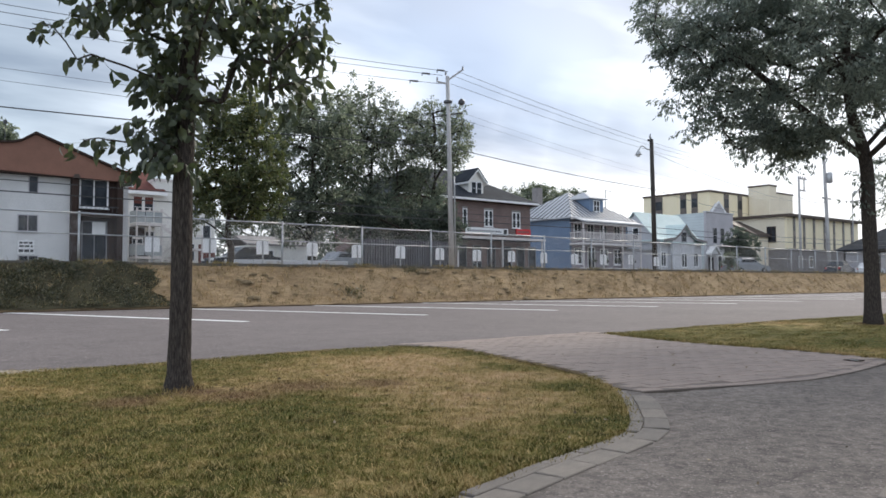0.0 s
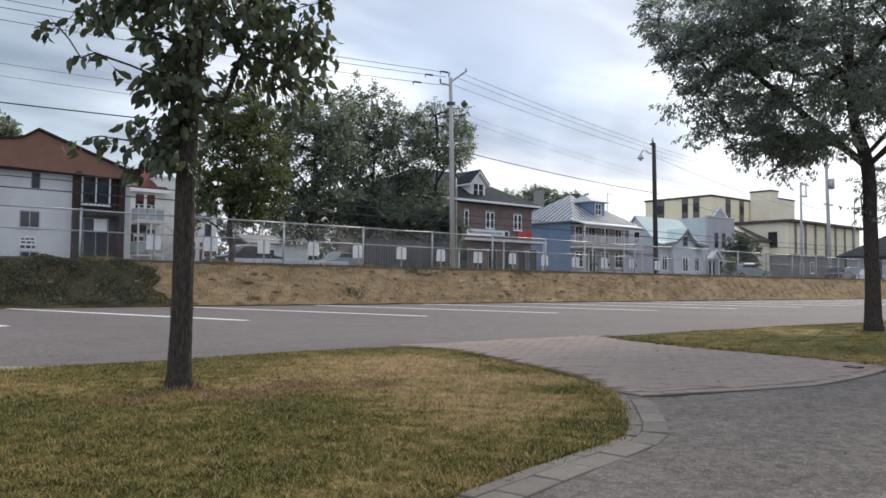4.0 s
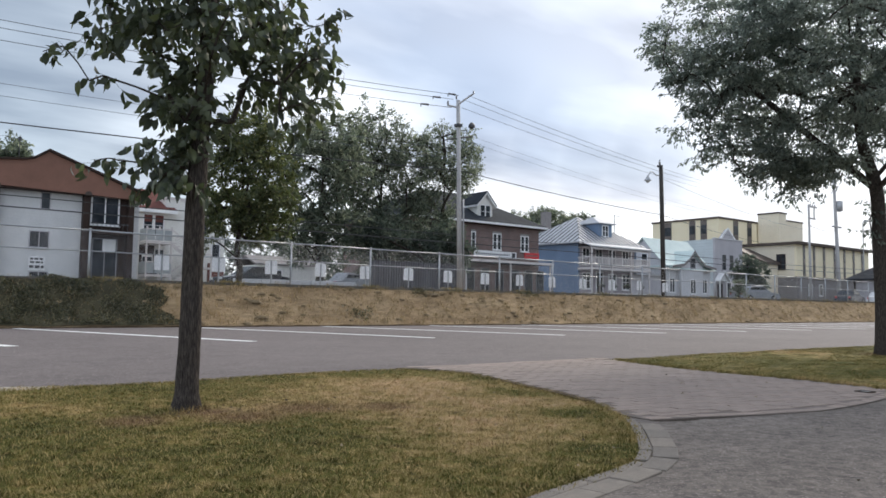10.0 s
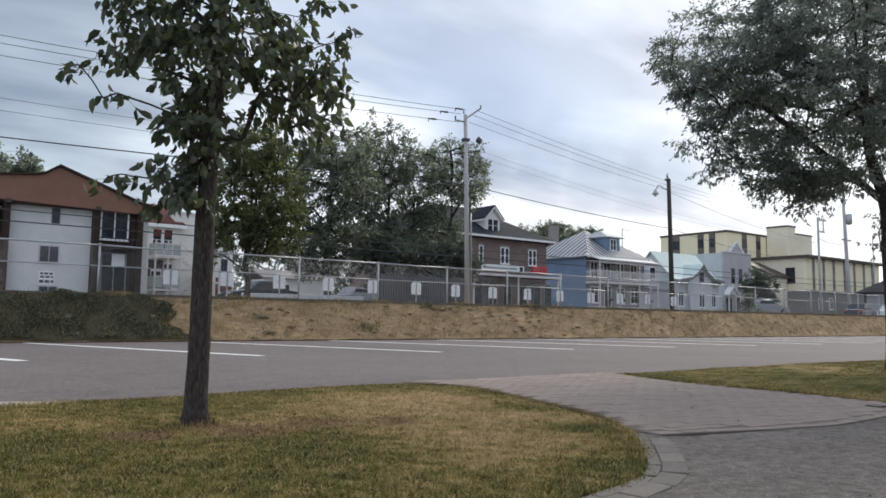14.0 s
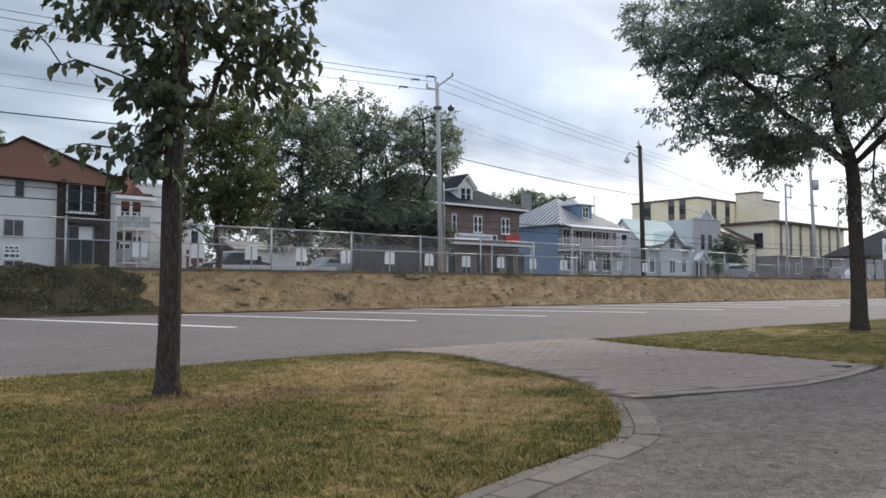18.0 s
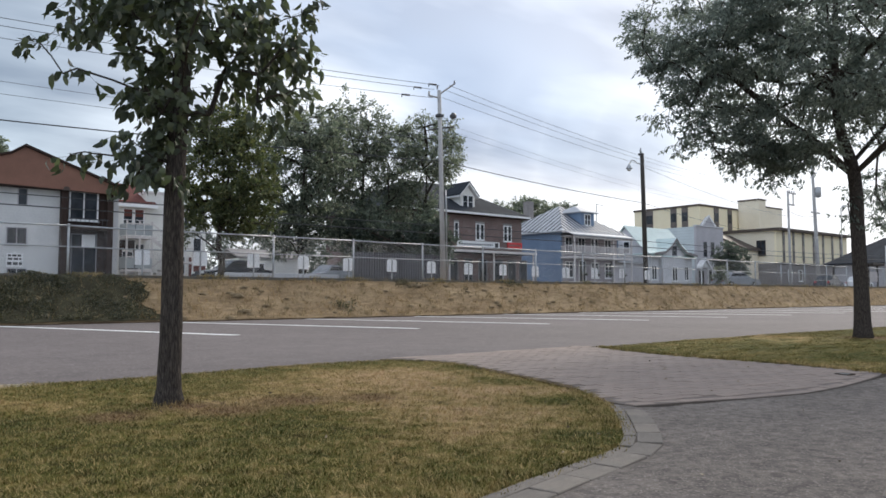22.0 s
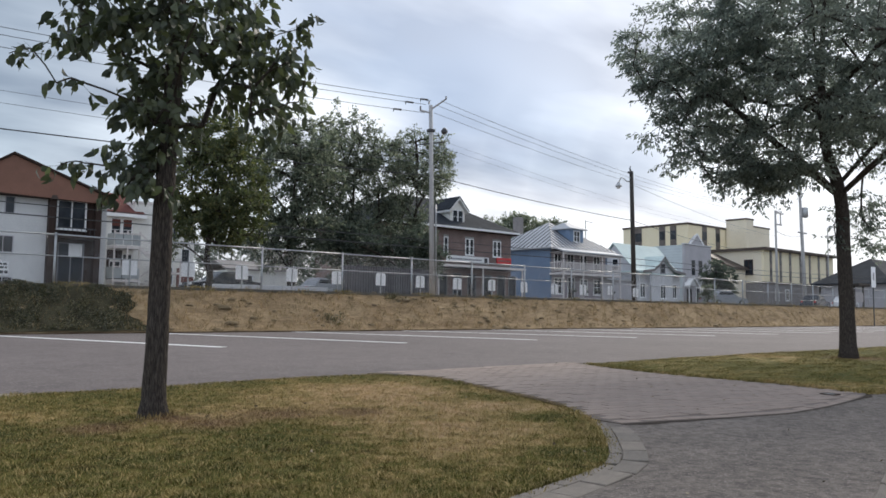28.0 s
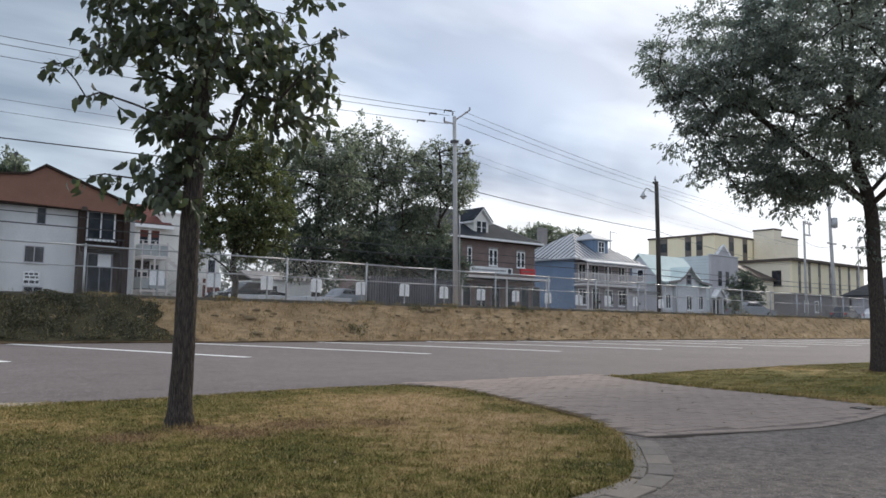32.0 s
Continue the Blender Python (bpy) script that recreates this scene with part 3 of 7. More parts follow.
# dull, matt roofing and boards
for _n in ("blade", "dry_blade", "turf", "path", "dry_bank", "shingle", "dark_brown", "brown_trim", "bark", "bark_far", "red_roof", "rust_and_shade", "soil", "mat", "joint", "crest_grey", "bank_straw"):
    for _node in M[_n].node_tree.nodes:
        if _node.type == 'BSDF_PRINCIPLED':
            _node.inputs["Specular IOR Level"].default_value = 0.12


# ---- building blocks ----
class Geo:
    """Gathers vertices and faces of one part."""

    def __init__(self):
        self.v, self.f = [], []

    def add(self, verts, faces):
        o = len(self.v)
        self.v.extend(verts)
        self.f.extend(tuple(i + o for i in f) for f in faces)
        return self

    def box(self, x0, x1, y0, y1, z0, z1, c=0.0):
        if c <= 0:
            vs = [(x, y, z) for z in (z0, z1) for y in (y0, y1) for x in (x0, x1)]
            return self.add(vs, [(0, 2, 3, 1), (4, 5, 7, 6), (0, 1, 5, 4), (2, 6, 7, 3), (0, 4, 6, 2), (1, 3, 7, 5)])
        c = min(c, (x1 - x0) * 0.45, (y1 - y0) * 0.45, (z1 - z0) * 0.45)
        vs, idx = [], {}
        for i, x in enumerate((x0, x1)):
            for j, y in enumerate((y0, y1)):
                for k, z in enumerate((z0, z1)):
                    sx, sy, sz = (1, -1)[i] * c, (1, -1)[j] * c, (1, -1)[k] * c
                    idx[i, j, k] = len(vs)
                    vs += [(x, y + sy, z + sz), (x + sx, y, z + sz), (x + sx, y + sy, z)]
        fs = []
        for a, b, cc in ((0, 1, 2), (1, 2, 0), (2, 0, 1)):
            for s in (0, 1):
                q = []
                for u, w in ((0, 0), (1, 0), (1, 1), (0, 1)):
                    key = [0, 0, 0]
                    key[a], key[b], key[cc] = s, u, w
                    q.append(idx[tuple(key)] + a)
                fs.append(tuple(q if s else q[::-1]))
            for u in (0, 1):
                for w in (0, 1):
                    k0, k1 = [0, 0, 0], [0, 0, 0]
                    k0[b], k0[cc], k1[b], k1[cc] = u, w, u, w
                    k0[a], k1[a] = 0, 1
                    p, r = idx[tuple(k0)], idx[tuple(k1)]
                    q = [p + b, r + b, r + cc, p + cc]
                    fs.append(tuple(q if (u == w) else q[::-1]))
        for key, p in idx.items():
            q = (p, p + 1, p + 2)
            fs.append(q if sum(key) % 2 else q[::-1])
        return self.add(vs, fs)

    def prism(self, poly, axis, c0, c1):
        """A closed outline in the two other axes, drawn out along one axis from c0 to c1."""
        n = len(poly)
        vs = []
        for c in (c0, c1):
            for a, b in poly:
                vs.append((c, a, b) if axis == 0 else (a, c, b) if axis == 1 else (a, b, c))
        fs = [tuple(range(n))[::-1], tuple(range(n, 2 * n))]
        fs += [(i, (i + 1) % n, n + (i + 1) % n, n + i) for i in range(n)]
        return self.add(vs, fs)

    def tube(self, pts, radii, n=8, cap=True, jitter=0.0):
        pts = [Vector(p) for p in pts]
        if not isinstance(radii, (list, tuple)):
            radii = [radii] * len(pts)
        o = len(self.v)
        side = None
        for i, p in enumerate(pts):
            d = (pts[min(i + 1, len(pts) - 1)] - pts[max(i - 1, 0)]).normalized()
            if side is None:
                side = d.orthogonal().normalized()
            side = (side - d * side.dot(d)).normalized()
            up = d.cross(side)
            for k in range(n):
                a = 2 * math.pi * k / n
                r = radii[i] * (1 + (random.uniform(-jitter, jitter) if jitter else 0))
                self.v.append(tuple(p + side * math.cos(a) * r + up * math.sin(a) * r))
        for i in range(len(pts) - 1):
            for k in range(n):
                a, b = o + i * n + k, o + i * n + (k + 1) % n
                self.f.append((a, b, b + n, a + n))
        if cap:
            self.f.append(tuple(range(o, o + n))[::-1])
            e = o + (len(pts) - 1) * n
            self.f.append(tuple(range(e, e + n)))
        return self

    def lathe(self, profile, n=16, at=(0, 0, 0), axis=2):
        o = len(self.v)
        for r, h in profile:
            for k in range(n):
                a = 2 * math.pi * k / n
                p = (math.cos(a) * r, math.sin(a) * r, h)
                if axis == 1:
                    p = (p[0], p[2], p[1])
                if axis == 0:
                    p = (p[2], p[0], p[1])
                self.v.append((p[0] + at[0], p[1] + at[1], p[2] + at[2]))
        for i in range(len(profile) - 1):
            for k in range(n):
                a, b = o + i * n + k, o + i * n + (k + 1) % n
                self.f.append((a, b, b + n, a + n))
        self.f.append(tuple(range(o, o + n))[::-1])
        e = o + (len(profile) - 1) * n
        self.f.append(tuple(range(e, e + n)))
        return self

    def mesh(self, name, smooth=False):
        me = bpy.data.meshes.new(name)
        me.from_pydata(self.v, [], self.f)
        bm = bmesh.new()
        bm.from_mesh(me)
        if len(bm.faces) < 20000:
            bmesh.ops.recalc_face_normals(bm, faces=bm.faces[:])
        bm.to_mesh(me)
        bm.free()
        if smooth:
            me.polygons.foreach_set("use_smooth", [True] * len(me.polygons))
        return me


def part(name, geo, material, parent=None, label="", smooth=False, at=None):
    me = geo if isinstance(geo, bpy.types.Mesh) else geo.mesh(name, smooth)
    if not me.materials:
        me.materials.append(M[material])
    ob = new(name, me)
    if parent is not None:
        ob.parent = parent
    if at is not None:
        ob.location = at
    if label:
        tagged(ob, label)
    return ob


def thing(name, at, label, category, group="", kind="", turn=0.0):
    ob = new(name)
    ob.empty_display_size = 0.2
    ob.location = at
    ob.rotation_euler = (0, 0, radians(turn))
    return tagged(ob, label, category, group, kind)


def tri_mesh(name, verts, tris, smooth=False):
    """A mesh from arrays of corners and triangles."""
    me = bpy.data.meshes.new(name)
    nv, nf = len(verts), len(tris)
    me.vertices.add(nv)
    me.vertices.foreach_set("co", np.ascontiguousarray(verts, dtype=np.float32).ravel())
    me.loops.add(nf * 3)
    me.loops.foreach_set("vertex_index", np.ascontiguousarray(tris, dtype=np.int32).ravel())
    me.polygons.add(nf)
    me.polygons.foreach_set("loop_start", np.arange(0, nf * 3, 3, dtype=np.int32))
    me.polygons.foreach_set("loop_total", np.full(nf, 3, dtype=np.int32))
    me.update()
    me.validate()
    return me


def inside(poly, x, y):
    hit = np.zeros(len(x), dtype=bool)
    n = len(poly)
    for i in range(n):
        (x0, y0), (x1, y1) = poly[i], poly[(i + 1) % n]
        if y0 == y1:
            continue
        c = ((y0 > y) != (y1 > y)) & (x < (x1 - x0) * (y - y0) / (y1 - y0) + x0)
        hit ^= c
    return hit


def smooth_line(pts, step):
    """Points at even steps along a Catmull-Rom curve through pts."""
    p = [np.array(q, float) for q in pts]
    p = [2 * p[0] - p[1]] + p + [2 * p[-1] - p[-2]]
    fine = []
    for i in range(1, len(p) - 2):
        for t in np.linspace(0, 1, 24, endpoint=False):
            a, b, c, d = p[i - 1], p[i], p[i + 1], p[i + 2]
            fine.append(0.5 * (2 * b + (c - a) * t + (2 * a - 5 * b + 4 * c - d) * t * t + (3 * b - a - 3 * c + d) * t ** 3))
    fine.append(p[-2])
    fine = np.array(fine)
    seg = np.r_[0, np.cumsum(np.linalg.norm(np.diff(fine, axis=0), axis=1))]
    s = np.arange(0, seg[-1], step)
    return np.stack([np.interp(s, seg, fine[:, k]) for k in range(fine.shape[1])], 1)


RNG = np.random.default_rng(7)


def blades(name, poly, ground, density, low, high, width, material, parent, lean=0.5, clump=0.0, lay=None):
    """Grass: thin tapered blades over an outline; ground gives the height at x, y; density may change with the place."""
    xs, ys = [q[0] for q in poly], [q[1] for q in poly]
    area = (max(xs) - min(xs)) * (max(ys) - min(ys))
    top = density(np.array([0.0]), np.array([0.0]))[1]
    n = int(area * top)
    x = RNG.uniform(min(xs), max(xs), n)
    y = RNG.uniform(min(ys), max(ys), n)
    keep = inside(poly, x, y) & (RNG.random(n) < density(x, y)[0] / top)
    x, y = x[keep], y[keep]
    n = len(x)
    z = ground(x, y)
    h = RNG.uniform(low, high, n)
    if clump > 0:
        # tufts and thin spots a hand's width across
        w = np.zeros(n)
        for q in range(7):
            a = RNG.uniform(0, 2 * np.pi)
            k = 2 * np.pi / (clump * RNG.uniform(0.6, 2.4))
            w += np.sin((x * np.cos(a) + y * np.sin(a)) * k + RNG.uniform(0, 6.28))
        w = 1 / (1 + np.exp(-w * 1.1))
        keep = RNG.random(n) < 0.35 + 0.65 * w
        x, y, z, h, w = x[keep], y[keep], z[keep], h[keep] * (0.55 + 0.9 * w[keep]), w[keep]
        n = len(x)
    a = RNG.uniform(0, 2 * np.pi, n)
    l = np.abs(RNG.normal(0, lean, n)) if lay is None else RNG.uniform(lay[0], lay[1], n)
    b = a + RNG.uniform(0.6, 2.5, n)
    w = width * RNG.uniform(0.6, 1.3, n) * 0.5
    base = np.stack([x, y, z - 0.006], 1)
    sx = np.stack([np.cos(b) * w, np.sin(b) * w, np.zeros(n)], 1)
    tip = base + np.stack([np.cos(a) * h * np.sin(l), np.sin(a) * h * np.sin(l), h * np.cos(l) + 0.006], 1)
    mid = base * 0.5 + tip * 0.5 + np.stack([np.zeros(n), np.zeros(n), h * 0.12], 1)
    v = np.stack([base - sx, base + sx, mid + sx * 0.8, mid - sx * 0.8, tip], 1).reshape(-1, 3)
    k = np.arange(n)[:, None] * 5
    t = np.concatenate([k + [0, 1, 2], k + [0, 2, 3], k + [3, 2, 4]], 1).reshape(-1, 3)
    ob = part(name, tri_mesh(name, v, t), material, parent)
    return tagged(ob, kind="stuff")


def leaves_at(points, ways, length, width, spread=0.9, droop=0.5, curl=0.25, oval=False):
    """Folded leaf blades that start at the points and hang out along the ways."""
    n = len(points)
    d = ways + RNG.normal(0, spread, (n, 3))
    d[:, 2] -= droop
    d /= np.linalg.norm(d, axis=1)[:, None] + 1e-9
    r = RNG.normal(0, 1, (n, 3))
    s = np.cross(d, r)
    s /= np.linalg.norm(s, axis=1)[:, None] + 1e-9
    nrm = np.cross(d, s)
    L = (length * RNG.uniform(0.6, 1.25, n))[:, None]
    W = (width * RNG.uniform(0.7, 1.2, n))[:, None]
    f = nrm * W * curl
    if oval:
        bend = nrm * L * 0.10
        v = np.stack([points, points + d * L * 0.28 + s * W * 0.46 + f, points + d * L * 0.66 + s * W * 0.42 + f - bend, points + d * L - bend * 2.2,
                      points + d * L * 0.66 - s * W * 0.42 + f - bend, points + d * L * 0.28 - s * W * 0.46 + f], 1).reshape(-1, 3)
        k = np.arange(n)[:, None] * 6
        t = np.concatenate([k + [0, 1, 5], k + [1, 2, 4], k + [1, 4, 5], k + [2, 3, 4]], 1).reshape(-1, 3)
        return v, t
    v = np.stack([points, points + d * L * 0.42 + s * W * 0.5 + f, points + d * L, points + d * L * 0.42 - s * W * 0.5 + f], 1).reshape(-1, 3)
    k = np.arange(n)[:, None] * 4
    t = np.concatenate([k + [0, 1, 2], k + [0, 2, 3]], 1).reshape(-1, 3)
    return v, t


def in_lobes(lobes, n, shell=0.35):
    """Centres of leaf clumps spread through a union of ellipsoids, thicker towards the outside."""
    out = []
    vol = np.array([l[3] * l[4] * l[5] for l in lobes])
    pick = RNG.choice(len(lobes), n, p=vol / vol.sum())
    for k in pick:
        cx, cy, cz, rx, ry, rz = lobes[k]
        d = RNG.normal(0, 1, 3)
        d /= np.linalg.norm(d)
        r = (shell + (1 - shell) * RNG.random()) ** 0.6
        out.append((cx + d[0] * r * rx, cy + d[1] * r * ry, cz + d[2] * r * rz))
    return np.array(out)


def tree(name, at, label, trunk, radii, clumps, per_clump, clump_size, leaf, leaf_mat, bark="bark", limb_from=0.4,
         boughs=7, tip=0.0035, twigs=3, flat=0.7, droop=0.5, spread=0.9, root=True, sides=12, rise=0.6, oval=False, lead_from=0.0, small=0):
    """A trunk along points; a few main boughs that fork again and again towards clumps of twigs; leaves on the twigs. Local space stands at the foot."""
    ob = thing(name, at, label, "tree" if name == "tree" else "shrub")
    trunk = [Vector(p) for p in trunk]
    tp = smooth_line([tuple(p) for p in trunk], 0.12 if radii[0] < 0.12 else 0.2)
    hs = tp[:, 2]
    rad = np.interp(hs, [p[2] for p in trunk], radii)
    g = Geo()
    rr = [float(r) for r in rad]
    if root:
        rr = [r * (1 + 0.36 * math.exp(-max(0, z) / (radii[0] * 0.7))) for r, z in zip(rr, hs)]
    g.tube([tuple(p) for p in tp], rr, sides, jitter=0.05)
    part("trunk", g, bark, ob, smooth=True)
    clumps = np.array(clumps, float)
    top = tp[-1][2]

    def start_on_trunk(c):
        out = math.hypot(c[0], c[1])
        z0 = float(np.clip(c[2] - rise * out, limb_from, top * 0.95))
        return int(np.argmin(abs(hs - z0)))

    # leaders of the main boughs, spread as far from one another as may be
    high = clumps[:, 2] >= lead_from
    lead = [int(np.argmax(np.hypot(clumps[:, 0], clumps[:, 1]) * high))]
    dist = np.linalg.norm(clumps - clumps[lead[0]], axis=1) * high
    while len(lead) < min(boughs, len(clumps)):
        k = int(np.argmax(dist))
        lead.append(k)
        dist = np.minimum(dist, np.linalg.norm(clumps - clumps[k], axis=1))
    pos, par, own, chains = [], [], [], []

    def grow(a_pos, a_idx, c, bough, bend):
        L = np.linalg.norm(c - a_pos)
        n = max(2, int(L / 0.28) + 1)
        mid = (a_pos + c) / 2 + np.array([0, 0, bend * L]) + RNG.normal(0, 0.05 * L, 3)
        chain = [a_idx]
        prev = a_idx
        for s_ in np.linspace(0, 1, n + 1)[1:]:
            q = a_pos * (1 - s_) ** 2 + 2 * mid * s_ * (1 - s_) + c * s_ ** 2
            pos.append(q)
            par.append(prev)
            own.append(bough)
            prev = len(pos) - 1
            chain.append(prev)
        chains.append((a_pos, chain, bough))
        return prev

    ends = {}
    for b, k in enumerate(lead):
        i = start_on_trunk(clumps[k])
        ends[k] = grow(tp[i], -1, clumps[k], b, 0.14)
    order = sorted((k for k in range(len(clumps)) if k not in ends), key=lambda k: np.hypot(clumps[k][0], clumps[k][1]) + 0.2 * abs(clumps[k][2] - top * 0.5) + (0 if high[k] else 50))
    for k in order:
        c = clumps[k]
        P = np.array(pos)
        d = np.linalg.norm(P - c, axis=1)
        over = np.maximum(0, P[:, 2] - c[2])
        outer = np.maximum(0, np.hypot(P[:, 0], P[:, 1]) - math.hypot(c[0], c[1]))
        cost = d + 0.8 * over * high[k] + 1.2 * outer
        m = int(np.argmin(cost))
        i = start_on_trunk(c)
        if high[k] and np.linalg.norm(tp[i] - c) < cost[m] * 0.8:
            ends[k] = grow(tp[i], -1, c, own[m], 0.08)
        else:
            ends[k] = grow(P[m], m, c, own[m], 0.05)
    load = np.zeros(len(pos))
    for k in ends:
        load[ends[k]] += 1
    for i in range(len(pos) - 1, -1, -1):
        if par[i] >= 0:
            load[par[i]] += load[i]
    radius = np.minimum(tip * np.maximum(load, 1) ** 0.55 * 1.6, radii[0] * 0.5)
    wood = [Geo() for _ in lead]
    for a_pos, chain, b in chains:
        pts = [tuple(a_pos)] + [tuple(pos[q]) for q in chain[1:]]
        rs = [radius[q] for q in chain[1:]]
        wood[b].tube(pts, [float(rs[0])] + [float(r) for r in rs], 5 if rs[0] > tip * 3 else 4, cap=False)
    LP = [[] for _ in lead]
    LD = [[] for _ in lead]
    for k in range(len(clumps)):
        c, e = clumps[k], ends[k]
        few = 0.3 if k >= len(clumps) - small else 1.0
        b = own[e]
        way = c - (pos[par[e]] if par[e] >= 0 else tp[start_on_trunk(c)])
        way = way / (np.linalg.norm(way) + 1e-9)
        for _ in range(twigs):
            d = way * 0.6 + RNG.normal(0, 0.75, 3) * np.array([1, 1, flat])
            d /= np.linalg.norm(d)
            L = clump_size * RNG.uniform(0.6, 1.3) * (few + 1) / 2
            t0 = c - way * clump_size * 0.5 * RNG.random()
            t1 = t0 + d * L - np.array([0, 0, 0.2 * L * droop])
            wood[b].tube([tuple(t0), tuple((t0 + t1) / 2 + RNG.normal(0, 0.03 * L, 3)), tuple(t1)], [tip * 0.8, tip * 0.6, tip * 0.3], 3, cap=False)
            m = max(2, int(per_clump * few / twigs * RNG.uniform(0.6, 1.4)))
            s_ = RNG.random(m) ** 0.8
            LP[b].append(t0 + (t1 - t0) * s_[:, None] + RNG.normal(0, 0.16 * clump_size * few, (m, 3)) * np.array([1, 1, flat]))
            LD[b].append(np.repeat(d[None], m, 0) * 0.7)
    for b in range(len(lead)):
        bo = part("bough", wood[b], bark, ob)
        v, t = leaves_at(np.concatenate(LP[b]), np.concatenate(LD[b]), leaf[0], leaf[1], spread, droop, 0.25, oval)
        tagged(part("foliage", tri_mesh("foliage", v, t), leaf_mat, bo), kind="stuff")
    return ob


# ---- the ground ----
ROAD_NEAR, ROAD_FAR = 8.0, 23.5
BANK_TOP, UPPER = 25.5, 1.38       # the crest of the bank and the level of the street above
FENCE_Y = 25.8

LAWN = [(-30.0, -4.0), (-30.0, ROAD_NEAR - 0.05), (-2.0, ROAD_NEAR - 0.05), (1.2, 7.75), (2.2, 7.65), (3.4, 7.8), (4.6, 7.85), (5.4, 7.7), (5.7, 7.2), (5.74, 6.8),
        (5.48, 5.85), (5.25, 5.0), (5.0, 4.32), (4.76, 3.9), (4.29, 3.38), (3.79, 2.93), (3.53, 2.72), (3.28, 2.57), (2.87, 2.48), (2.38, 2.37), (1.97, 2.27), (1.2, 2.06), (0.0, 1.70), (-2.0, 0.95), (-6.0, -1.05), (-12.0, -3.85)]
LAWN_RIGHT = [(9.25, 7.55), (8.95, 6.7), (8.78, 5.9), (8.71, 5.1), (8.72, 4.4), (8.62, 3.7), (8.53, 3.25), (9.2, 2.9), (12.0, 2.6), (30.0, 1.0), (90.0, -4.0), (90.0, ROAD_NEAR - 0.3), (30.0, ROAD_NEAR - 0.3), (12.0, ROAD_NEAR - 0.2)]


def lawn_height(x, y):
    return -0.006 + 0.006 * np.sin(x * 1.3 + 0.4) * np.sin(y * 1.1) + 0.004 * np.sin(x * 4.1) * np.sin(y * 3.7)


def slab(name, poly, z, depth, material, label, category):
    g = Geo().prism(poly, 2, z - depth, z)
    ob = part(name, g, material)
    return tagged(ob, label, category, kind="structure")


def sheet(name, poly, height, step, material, label, category):
    """A gently uneven sheet over an outline, closed by a skirt at its edge."""
    bm = bmesh.new()
    vs = [bm.verts.new((x, y, 0)) for x, y in poly]
    bm.faces.new(vs)
    bmesh.ops.triangulate(bm, faces=bm.faces[:])
    for k in range(4):
        long_edges = [e for e in bm.edges if e.calc_length() > step and min(v.co.x for v in e.verts) > -8 and max(v.co.x for v in e.verts) < 24]
        if not long_edges:
            break
        bmesh.ops.subdivide_edges(bm, edges=long_edges, cuts=1)
        bmesh.ops.triangulate(bm, faces=bm.faces[:])
    for v in bm.verts:
        v.co.z = float(height(np.array([v.co.x]), np.array([v.co.y]))[0]) if not v.is_boundary else -0.015
    r = bmesh.ops.extrude_edge_only(bm, edges=[e for e in bm.edges if e.is_boundary])
    for e in r["geom"]:
        if isinstance(e, bmesh.types.BMVert):
            e.co.z = -0.05
    bmesh.ops.recalc_face_normals(bm, faces=bm.faces[:])
    me = bpy.data.meshes.new(name)
    bm.to_mesh(me)
    bm.free()
    me.polygons.foreach_set("use_smooth", [True] * len(me.polygons))
    return tagged(part(name, me, material), label, category, kind="structure")


def bank_height(x, y):
    t = np.clip((y - ROAD_FAR) / (BANK_TOP - ROAD_FAR), 0, 1)
    s = t * t * (3 - 2 * t) * 0.45 + t * 0.55
    wob = 0.05 * np.sin(x * 0.9) + 0.035 * np.sin(x * 2.3 + 1.0) + 0.03 * np.sin(x * 5.1 + y * 2.0)
    return UPPER * s + wob * np.sin(np.pi * t)


def build_ground():
    # one sheet: low ground on this side, the bank, the street level behind, out to the horizon
    prof = [(-1500, -0.034), (-30, -0.034), (ROAD_FAR, -0.034)]
    n = 14
    xs = np.concatenate([[-1500, -300, -60], np.arange(-12, 100, 0.5), [140, 300, 1500]])
    ys = [p[0] for p in prof] + list(np.linspace(ROAD_FAR + 0.02, BANK_TOP, n)) + [26.5, 30, 60, 200, 2500]
    zs_fixed = {p[0]: p[1] for p in prof}
    v, f = [], []
    for y in ys:
        for x in xs:
            if y in zs_fixed:
                z = zs_fixed[y]
            elif y <= BANK_TOP:
                z = float(bank_height(np.array([x]), np.array([y]))[0])
            else:
                z = UPPER
            v.append((float(x), float(y), z))
    w = len(xs)
    for j in range(len(ys) - 1):
        for i in range(w - 1):
            f.append((j * w + i, j * w + i + 1, (j + 1) * w + i + 1, (j + 1) * w + i))
    g = Geo().add(v, f)
    me = g.mesh("ground")
    me.materials.append(M["path"])
    me.materials.append(M["dry_bank"])
    me.materials.append(M["street"])
    cols = w - 1
    for k, p in enumerate(me.polygons):
        y = ys[k // cols]
        p.material_index = 0 if y < ROAD_FAR - 0.5 else 1 if y < 27 else 2
        p.use_smooth = True
    tagged(part("ground", me, "path"), "grey asphalt path, dry bank and the street level above", "ground", kind="structure")
    slab("road", [(-300, ROAD_NEAR - 0.6), (300, ROAD_NEAR - 0.6), (300, ROAD_FAR + 0.05), (-300, ROAD_FAR + 0.05)], -0.028, 0.2, "road",
         "wide grey asphalt road with angled white bay lines", "road")
